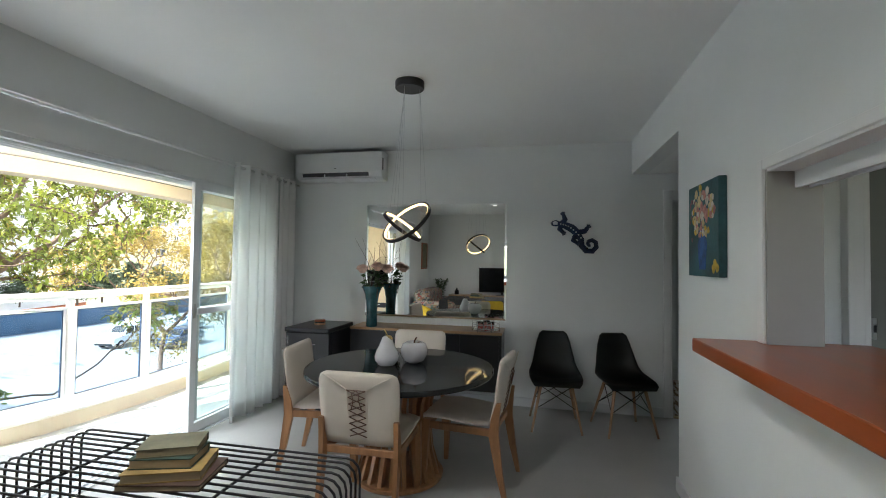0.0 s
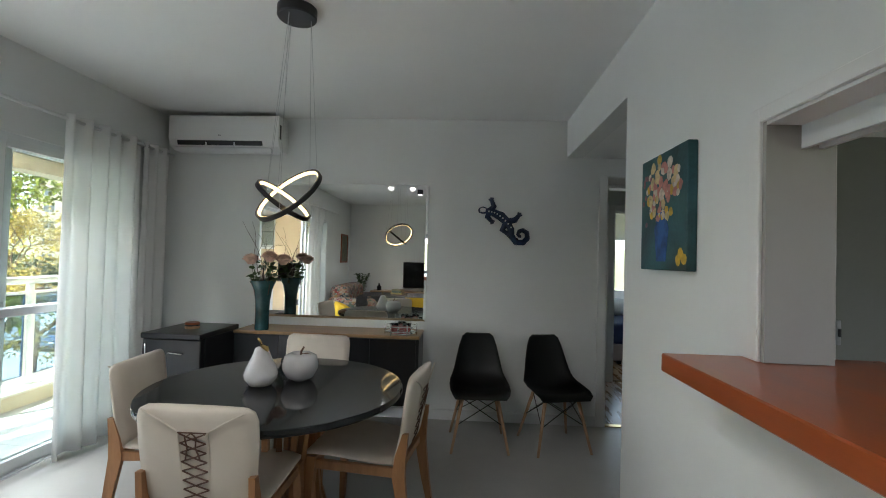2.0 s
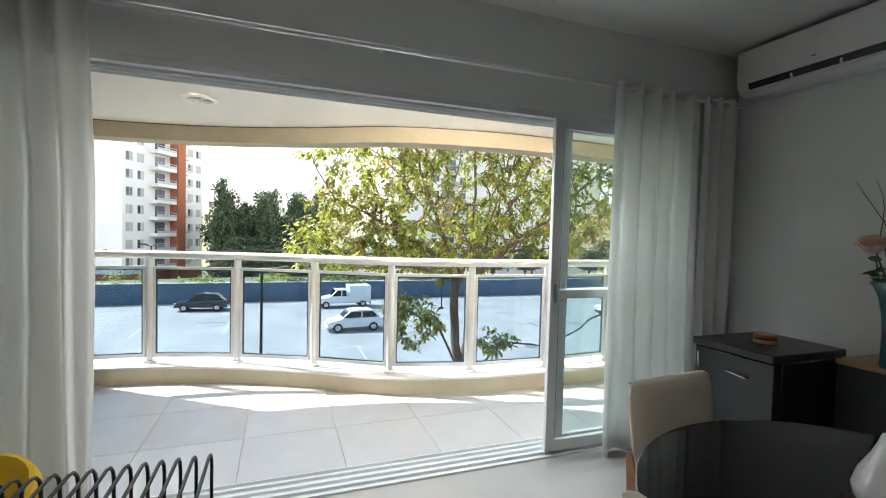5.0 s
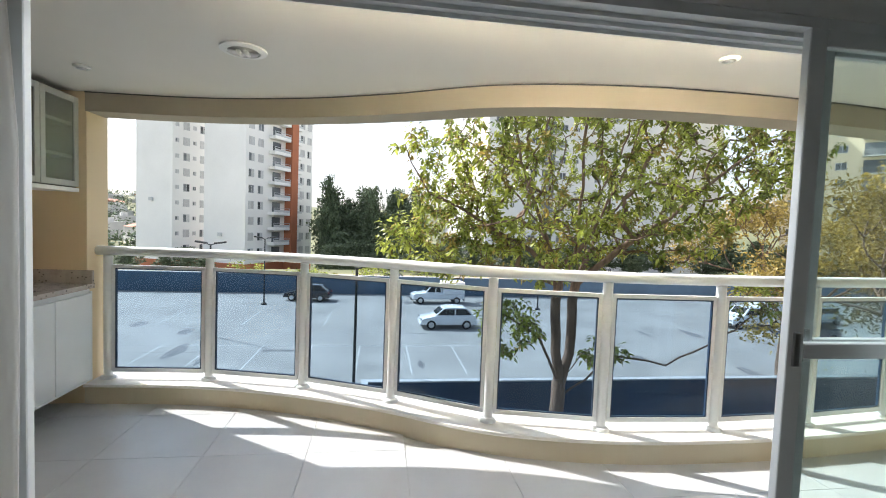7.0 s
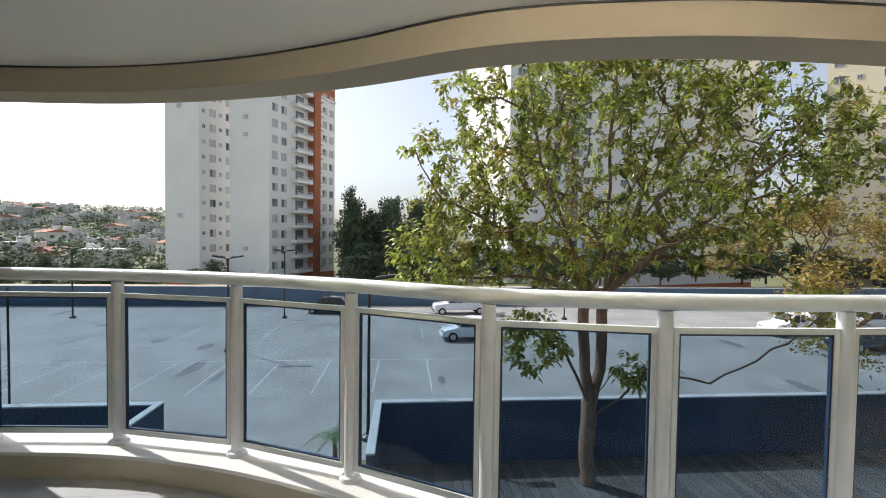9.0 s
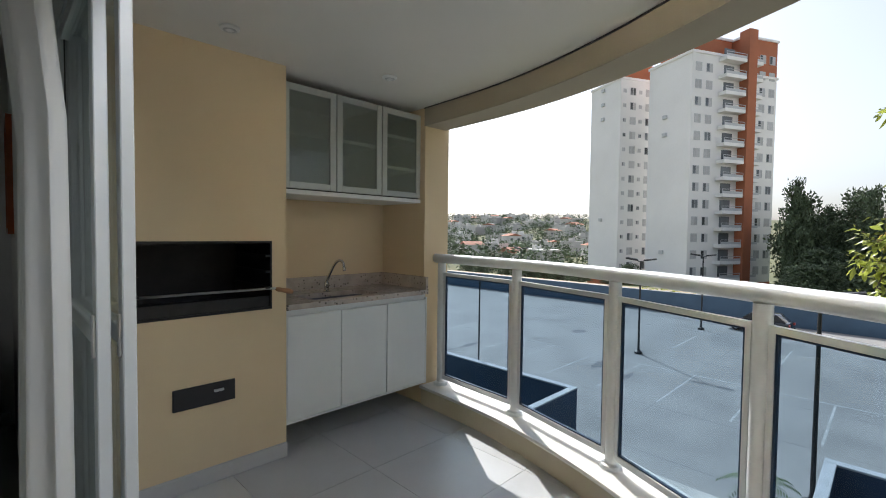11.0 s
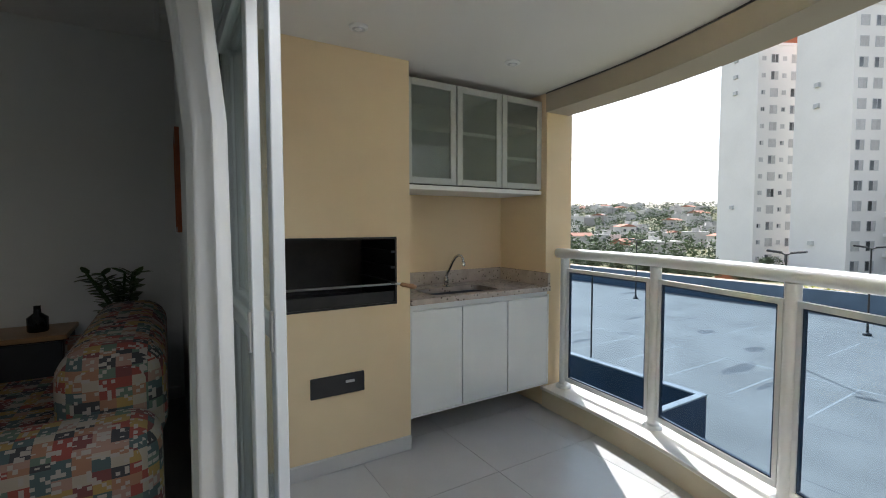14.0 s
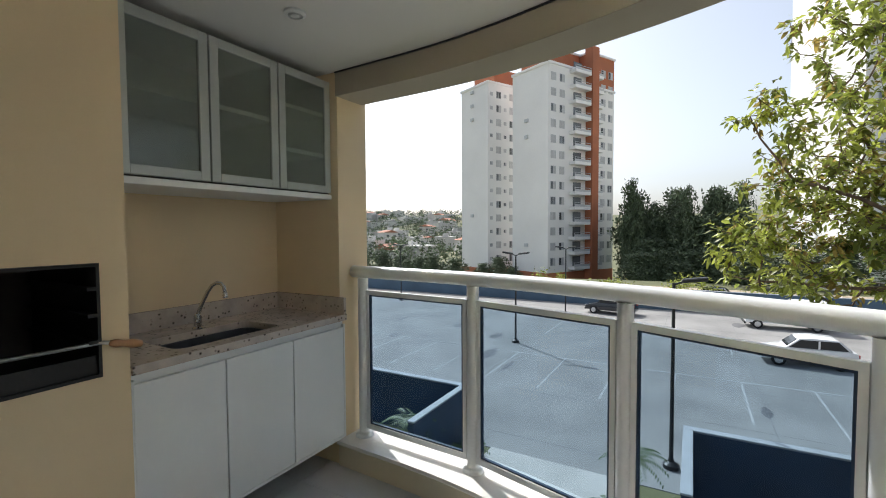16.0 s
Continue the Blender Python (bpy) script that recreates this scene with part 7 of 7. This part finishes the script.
def wood_tree(x, y, h, w, rz, z0=None):
    global CROWN, TR_ME
    base = G if z0 is None else z0
    t = thing("tree", (x, y, base), "tall dark tree in the woods behind the lot", "tree", "woods")
    if CROWN is None:
        c = from_arrays("crown", WV, WF, WOODS)
        k = part("trunk", tube(bmesh.new(), [(0, 0, 0), (0.01, 0, 0.5), (0, 0.01, 0.9)], 0.018, 6, taper=0.006), BARK)
        CROWN, TR_ME = c.data, k.data
    else:
        c, k = new("crown", CROWN), new("trunk", TR_ME)
    for o in (c, k):
        o.parent = t
    t.matrix_basis = Matrix.LocRotScale((x, y, base), Euler((0, 0, rz)), (w, w, h))


rg = random.Random(11)
for k in range(44):
    f = k / 43
    wood_tree(-90 + rg.uniform(-12, 4), -8.2 + 18 * f + rg.uniform(-1.2, 1.2), rg.choice((10, 13, 15, 17, 19)) * rg.uniform(0.92, 1.06), rg.uniform(6, 11), rg.uniform(0, 6.28), G - 4.6)
for k in range(22):
    wood_tree(-82 + rg.uniform(-2, 3), -5.6 + 0.7 * k, rg.uniform(6, 9), rg.uniform(7, 10), rg.uniform(0, 6.28), G - 5.5)
for k in range(16):
    wood_tree(-66 + rg.uniform(-3, 3), 8 + k * 4.5, rg.uniform(3.5, 6.5), rg.uniform(7, 11), rg.uniform(0, 6.28))
for k in range(12):
    wood_tree(-84 + rg.uniform(-6, 4), -72 + k * 4.0, rg.uniform(4.5, 7.0), rg.uniform(6, 9), rg.uniform(0, 6.28), G - 5)

# hedge along the far wall
v, f = leaf_cloud(np.random.default_rng(3), [(-47.5 + rg.uniform(-1, 1), y, G + rg.uniform(0.2, 1.9 + 0.8 * math.sin(y))) for y in np.linspace(-16, 12, 90)], 60, 0.4, 0.3, 0.1)
tagged(from_arrays("hedge", v, f, LEAF), "yellow green shrubs behind the boundary wall", "hedge", "", "stuff")


# towers
TG = G - 4.6

def window_mesh(name, w, h):
    bm = bmesh.new()
    box(bm, -w / 2, -0.08, -h / 2, w / 2, 0.04, -h / 2 + 0.09)
    box(bm, -w / 2, -0.08, h / 2 - 0.09, w / 2, 0.04, h / 2)
    for x in (-w / 2, -0.045, w / 2 - 0.09):
        box(bm, x, -0.08, -h / 2 + 0.09, x + 0.09, 0.04, h / 2 - 0.09)
    me = bpy.data.meshes.new(name)
    bm.to_mesh(me)
    bm.free()
    me.materials.append(WINFR)
    bm = bx(-w / 2 + 0.09, -0.02, -h / 2 + 0.09, w / 2 - 0.09, 0.03, h / 2 - 0.09)
    pm = bpy.data.meshes.new("pane")
    bm.to_mesh(pm)
    bm.free()
    pm.materials.append(WINDARK)
    return me, pm


WB, WS = window_mesh("window", 1.5, 1.25), window_mesh("window", 0.75, 0.75)
BALC = boxes((-1.5, -0.9, -0.1, 1.5, 0.0, 0.05), (-1.5, -0.9, 0.95, 1.5, -0.86, 1.0), (-1.5, -0.9, 0.05, -1.46, 0, 1.0), (1.46, -0.9, 0.05, 1.5, 0, 1.0))
for k in range(14):
    box(BALC, -1.42 + k * 0.215, -0.89, 0.05, -1.39 + k * 0.215, -0.87, 0.95)
BALC_ME = bpy.data.meshes.new("balcony")
BALC.to_mesh(BALC_ME)
BALC.free()
BALC_ME.materials.append(WINFR)
BDOOR_ME = bpy.data.meshes.new("balcony_door")
_b = bx(-1.3, -0.03, 0.05, 1.3, 0.03, 2.2)
_b.to_mesh(BDOOR_ME)
_b.free()
BDOOR_ME.materials.append(WINDARK)


def tower(corner, along, back, L, B, H, floors, cols, label, wallm, stripe=None, balconies=(), blank=(), topm=None):
    """A block with a windowed face from the corner along one way and a mostly blank face along the other."""
    u, v = Vector((*along, 0)), Vector((*back, 0))
    t = thing("apartment_building", (corner[0], corner[1], TG), label, "building", "apartment towers")
    o = Vector((corner[0], corner[1], 0))

    def block(a0, a1, b0, b1, z0, z1):
        bm = bmesh.new()
        q = [o + u * a + v * b for a, b in ((a0, b0), (a1, b0), (a1, b1), (a0, b1))]
        lo, hi = [bm.verts.new((p.x, p.y, z0)) for p in q], [bm.verts.new((p.x, p.y, z1)) for p in q]
        bm.faces.new(lo[::-1])
        bm.faces.new(hi)
        for i in range(4):
            bm.faces.new((lo[i], lo[(i + 1) % 4], hi[(i + 1) % 4], hi[i]))
        bmesh.ops.recalc_face_normals(bm, faces=bm.faces)
        return bm

    fh = 2.8
    zt = TG + fh * floors + 0.6
    part("wall", block(0, L, 0, B, TG + 2.6, zt - 2.9 if topm else zt), wallm, t)
    part("base_storey", block(0, L, 0, B, TG - 1, TG + 2.6), BRICKO if topm else wallm, t, "terracotta ground storey" if topm else "")
    if topm:
        part("top_storey", block(0, L, 0, B, zt - 2.9, zt), topm, t, "terracotta top storey")
    part("roof", block(-0.25, L + 0.25, -0.25, B + 0.25, zt, zt + 0.5), wallm, t)
    part("tank_house", block(L * 0.3, L * 0.7, B * 0.3, B * 0.7, zt + 0.5, zt + 3.2), wallm, t)
    for a in stripe or ():
        part("stripe", block(a - 0.75, a + 0.75, -0.25, 0.3, TG, zt), BRICKO, t, "terracotta stripe")
    ru = Matrix.Rotation(math.atan2(along[1], along[0]), 4, "Z")
    rv = Matrix.Rotation(math.atan2(-back[1], -back[0]), 4, "Z")

    def put(meshes, at, rot):
        a = new("window", meshes[0])
        a.parent = t
        a.matrix_basis = Matrix.Translation(at - Vector((corner[0], corner[1], TG))) @ rot
        b = new("pane", meshes[1])
        b.parent = a

    for k in range(floors):
        z = TG + fh * k + 1.5
        for a, big in cols:
            put(WB if big else WS, o + u * a + Vector((0, 0, z)), ru)
        for a in balconies:
            for nm, me in (("balcony", BALC_ME), ("balcony_door", BDOOR_ME)):
                ob = new(nm, me)
                ob.parent = t
                ob.matrix_basis = Matrix.Translation(o + u * a + Vector((0, 0, z - 1.35)) - Vector((corner[0], corner[1], TG))) @ ru
    for b, z in blank:
        put(WS, o + v * b + Vector((0, 0, TG + z)), rv)


s2 = math.sqrt(0.5)
FW, RT = Vector((-0.996, 0.086)), Vector((0.086, 0.996))
al, bk = (RT + FW) * s2, (FW - RT) * s2
E0 = Vector((-2.117, 2.808))
SHUTTER = mat("grey_shutter", (0.50, 0.50, 0.50), 0.6, var=0.08, scale=4, island=0.12)


def sash_meshes(w, h):
    """A frame with two leaves, and the two fillings of a leaf: dark glass or a slatted shutter."""
    fr = boxes((-w / 2 - 0.06, -0.07, -h / 2 - 0.08, w / 2 + 0.06, 0.04, -h / 2), (-w / 2 - 0.06, -0.05, h / 2, w / 2 + 0.06, 0.04, h / 2 + 0.06), (-w / 2 - 0.06, -0.05, -h / 2, -w / 2, 0.04, h / 2), (w / 2, -0.05, -h / 2, w / 2 + 0.06, 0.04, h / 2), (-0.03, -0.04, -h / 2, 0.03, 0.04, h / 2))
    gl = bx(0.0, -0.012, -h / 2, w / 2 - 0.03, 0.03, h / 2)
    sh = bx(0.0, -0.03, -h / 2 + 0.012, w / 2 - 0.03, 0.03, h / 2)
    out = []
    for nm, bm, m in (("window", fr, WINFR), ("pane", gl, WINDARK), ("shutter", sh, SHUTTER)):
        me = bpy.data.meshes.new(nm)
        bm.to_mesh(me)
        bm.free()
        me.materials.append(m)
        out.append(me)
    return out


def mesh_of(name, bm, m):
    me = bpy.data.meshes.new(name)
    bm.to_mesh(me)
    bm.free()
    me.materials.append(m)
    return me


SASH, VENT = sash_meshes(1.25, 1.35), sash_meshes(0.62, 0.62)


def loggia_meshes(w, deep):
    """A white balcony slab with its parapet strip, rails and posts, and the dark recess doors behind."""
    slab = bx(-w / 2, -deep - 0.02, -0.3, w / 2, 0.0, 0.28)
    rail = holed(bmesh.new(), [(-w / 2, 0.29), (w / 2, 0.29), (w / 2, 1.08), (-w / 2, 1.08)], [(-w / 2 + 0.05, 0.72), (w / 2 - 0.05, 0.72), (w / 2 - 0.05, 1.0), (-w / 2 + 0.05, 1.0)], -deep, -deep + 0.05, "y")
    return mesh_of("balcony", slab, TOWERW), mesh_of("balcony_rail", rail, WINFR), mesh_of("balcony_door", bx(-w / 4, -0.03, 0.12, w / 4, 0.03, 2.2), WINDARK)


def stripe_tower():
    """White slabs with blank gables, a taller terracotta core, a stripe and two columns of balconies."""
    u, v = Vector((-0.889, 0.458, 0)), Vector((-0.458, -0.889, 0))
    C, W = Vector((-85.78, -21.78, 0)), Vector((-90.47, -35.98, 0))
    fh, z0, rows = 2.9, -4.78, 13
    t = thing("apartment_building", (C.x, C.y, TG), "white apartment tower with a terracotta stripe and balconies", "building", "apartment towers")
    base = Vector((C.x, C.y, TG))
    rnd = random.Random(6)

    def block(o, a0, a1, b0, b1, lo, hi, name, m, label=""):
        bm = bmesh.new()
        q = [o + u * a + v * b for a, b in ((a0, b0), (a1, b0), (a1, b1), (a0, b1))]
        l_, h_ = [bm.verts.new((p.x, p.y, lo)) for p in q], [bm.verts.new((p.x, p.y, hi)) for p in q]
        bm.faces.new(l_[::-1])
        bm.faces.new(h_)
        for i in range(4):
            bm.faces.new((l_[i], l_[(i + 1) % 4], h_[(i + 1) % 4], h_[i]))
        bmesh.ops.recalc_face_normals(bm, faces=bm.faces)
        return part(name, bm, m, t, label)

    ru, rv = Matrix.Rotation(math.atan2(u.y, u.x), 4, "Z"), Matrix.Rotation(math.atan2(-v.y, -v.x), 4, "Z")

    def put(kind, at, rot):
        fr = new("window", kind[0])
        fr.parent = t
        fr.matrix_basis = Matrix.Translation(at - base) @ rot
        pick = rnd.random()
        for side, shut in ((0, pick < 0.55), (1, pick < 0.9)):
            leaf_ = new("shutter" if shut else "pane", kind[2] if shut else kind[1])
            leaf_.parent = fr
            if not side:
                leaf_.matrix_basis = Matrix.Rotation(math.pi, 4, "Z")

    # gable slab, wing slab, their feet and eaves
    for o, a1, b1, top in ((C, 11.4, 9.7, 32.2), (W, 12.0, 9.4, 32.2)):
        block(o, 0, a1, 0, b1, -6.9, top, "wall", TOWERW)
        block(o, -0.04, a1, -0.04, b1 + 0.04, TG - 1, -6.9, "base_storey", BRICKO, "terracotta ground storey")
        block(o, -0.2, a1, -0.2, b1 + 0.2, top, top + 0.45, "eave", TOWERW)
    block(C, 11.4, 19.3, -0.15, 9.7, -6.9, 29.6, "wall", TOWERW)
    block(C, 11.36, 19.34, -0.19, 9.74, TG - 1, -6.9, "base_storey", BRICKO, "terracotta ground storey")
    block(C, 11.3, 19.5, -0.35, 9.9, 29.6, 30.0, "eave", TOWERW)
    block(C, 11.4, 19.3, -0.1, 9.7, 30.0, 36.2, "top_storey", BRICKO, "terracotta top storeys")
    block(C, 11.2, 19.5, -0.3, 9.9, 36.2, 36.6, "roof", TOWERW)
    block(C, 2.4, 11.2, 2.2, 9.7, 32.65, 36.2, "top_storey", BRICKO, "terracotta top storeys")
    block(C, 2.2, 11.2, 2.0, 9.9, 36.2, 36.6, "roof", TOWERW)
    block(W, 3.0, 12.0, 1.5, 8.5, 32.65, 36.2, "top_storey", BRICKO, "terracotta top storeys")
    block(C, 10.55, 12.45, -1.7, 0.2, TG, 37.0, "stripe", BRICKO, "terracotta stripe")
    wide, narrow = loggia_meshes(4.6, 1.5), loggia_meshes(1.9, 1.1)
    for k in range(rows + 1):
        z = z0 + fh * k
        for a in (1.35, 3.7):
            if k < rows:
                put(SASH, C + u * a + Vector((0, 0, z)), ru)
        for a in (15.75, 18.05):
            put(SASH, C + u * a - v * 0.15 + Vector((0, 0, z)), ru)
        if k < rows:
            for a, kind in ((0.95, VENT), (2.95, SASH), (4.75, VENT), (6.7, SASH)):
                put(kind, W + u * a + Vector((0, 0, z)), ru)
        for a, meshes, inset in ((8.05, wide, 0.0), (13.5, narrow, 0.15)):
            for nm, me in zip(("balcony", "balcony_rail", "balcony_door"), meshes):
                ob = new(nm, me)
                ob.parent = t
                ob.matrix_basis = Matrix.Translation(C + u * a - v * inset + Vector((0, 0, z - 1.35)) - base) @ ru
    box_me = mesh_of("cooling_unit", boxes((-0.4, -0.35, -0.3, 0.4, 0.0, 0.3), (-0.45, -0.3, -0.36, 0.45, 0.0, -0.3)), WINFR)
    for o, b, z in ((C, 5.6, -1.65), (C, 5.6, 22.67), (C, 5.6, 19.5), (W, 5.27, 4.49), (W, 5.27, 28.44), (W, 5.27, 25.47), (W, 5.27, 31.4)):
        ob = new("cooling_unit", box_me)
        ob.parent = t
        ob.matrix_basis = Matrix.Translation(o + v * b + Vector((0, 0, z)) - base) @ rv
    return t


stripe_tower()
c20, s20 = math.cos(radians(20)), math.sin(radians(20))
tower(E0 + FW * 72.5 + RT * 10.4, RT * c20 + FW * s20, FW * c20 - RT * s20, 56.2, 17.5, 56, 20, ((2.0, True), (5.0, False), (9.0, True), (15.0, True), (18.0, False), (23.0, True), (27.0, False), (41.0, False)), "white apartment tower behind the mango tree", TOWERW, None, (12.0,), ((6.0, 8.0), (10.0, 8.0), (6.0, 20.0), (10.0, 20.0), (6.0, 31.0), (10.0, 31.0)), BRICKO)
tower(E0 + FW * 76 + RT * 64.0, -bk, al, 17.0, 20.0, 58, 21, ((1.5, True), (4.0, False), (7.5, True), (14.5, True)), "cream apartment tower at the lot's far side", TOWERC, None, (11.5,), ((5.0, 6.0), (10.0, 6.0), (5.0, 18.0), (10.0, 18.0)), None)

# distant town on the hill
TILE_R = mat("far_roof_tile", (0.36, 0.17, 0.11), 0.9, var=0.2, scale=0.3, fine=3, island=0.3)
HOUSEW = mat("far_house_wall", (0.62, 0.60, 0.57), 0.9, var=0.08, scale=0.3, fine=3, island=0.25)
rg = random.Random(21)
HOUSE_KINDS = []
for w, d, h, red in ((9, 7, 3.0, True), (12, 8, 3.2, False), (7, 9, 6.0, False), (14, 9, 3.0, True), (8, 7, 6.2, True), (20, 10, 4.5, False)):
    bm = bx(-w / 2, -d / 2, -3, w / 2, d / 2, h)
    if red:
        rf = prism(bmesh.new(), [(-w / 2 - 0.5, h), (w / 2 + 0.5, h), (0, h + 0.16 * w)], -d / 2 - 0.4, d / 2 + 0.4)
    else:
        rf = boxes((-w / 2 - 0.15, -d / 2 - 0.15, h, w / 2 + 0.15, d / 2 + 0.15, h + 0.5), (-1.2, -1.2, h + 0.5, 1.2, 1.2, h + 2.0))
    wn_ = [mesh_of("window", bx(x - 0.7, -d / 2 - 0.05, z, x + 0.7, -d / 2 + 0.03, z + 1.1), WINDARK) for x in (-w / 4, w / 4) for z in ((0.9,) if h < 5 else (0.9, 3.9))]
    HOUSE_KINDS.append((mesh_of("wall", bm, HOUSEW), mesh_of("roof", rf, TILE_R if red else HOUSEW), wn_, red))
for k in range(170):
    d = 150 + 380 * rg.random() ** 0.8
    a = math.pi + rg.uniform(0.30, 1.15)
    x, y = -2 + d * math.cos(a), 3 + d * math.sin(a)
    wl, rf, wns, red = HOUSE_KINDS[rg.choice((0, 1, 2, 2, 3, 1, 4, 5, 1, 2))]
    h = thing("house", (x, y, hill(d)), "far pale house with a tiled roof" if red else "far pale house with a flat roof", "house", "houses on the hill")
    for nm, me in [("wall", wl), ("roof", rf)] + [("window", m) for m in wns]:
        new(nm, me).parent = h
    h.matrix_basis = Matrix.LocRotScale((x, y, hill(d)), Euler((0, 0, rg.uniform(0, 6.28))), (1, 1, 1))
pts = []
for k in range(620):
    d = rg.uniform(135, 560)
    a = math.pi + rg.uniform(0.25, 1.25)
    for j in range(5):
        pts.append((-2 + d * math.cos(a) + rg.gauss(0, 2.5), 3 + d * math.sin(a) + rg.gauss(0, 2.5), hill(d) + rg.uniform(0.5, 6.0)))
v, f = leaf_cloud(np.random.default_rng(8), pts, 16, 1.3, 1.5, 0.0)
tagged(from_arrays("far_woods", v, f, WOODS), "dark trees scattered among the far houses", "woods", "", "stuff")

# ---- balcony floor tiles ----
bf = tagged(new("balcony_floor"), "grey porcelain balcony floor of large tiles", "floor", "", "structure")
tile_me = None
for i in range(4):
    for j in range(16):
        x0, y0 = -2.72 - 0.6 * (i + 1), -0.4 + 0.6 * j
        y1 = min(y0 + 0.6, 8.6)
        cut = [max(x0 + 0.0015, edge_x(y0 + (y1 - y0) * k / 6)) for k in range(7)]
        if y1 - y0 < 0.1 or max(cut) > x0 + 0.55:
            continue
        whole = max(cut) <= x0 + 0.0016 and y1 - y0 > 0.599
        if whole and tile_me is not None:
            ob = new("tile", tile_me)
        else:
            bm = bmesh.new()
            rim = [(c - x0, 0.0015 + (y1 - y0 - 0.003) * k / 6) for k, c in enumerate(cut)] + [(0.5985, y1 - y0 - 0.0015), (0.5985, 0.0015)]
            lo, hi = [bm.verts.new((x, y, -0.014)) for x, y in rim], [bm.verts.new((x, y, 0.0)) for x, y in rim]
            bm.faces.new(lo)
            bm.faces.new(hi[::-1])
            for k in range(len(rim)):
                m = (k + 1) % len(rim)
                bm.faces.new((lo[k], lo[m], hi[m], hi[k]))
            bmesh.ops.recalc_face_normals(bm, faces=bm.faces)
            ob = part("tile", bm, TILE)
            if whole:
                tile_me = ob.data
        ob.parent = bf
        ob.location = (x0, y0, 0)
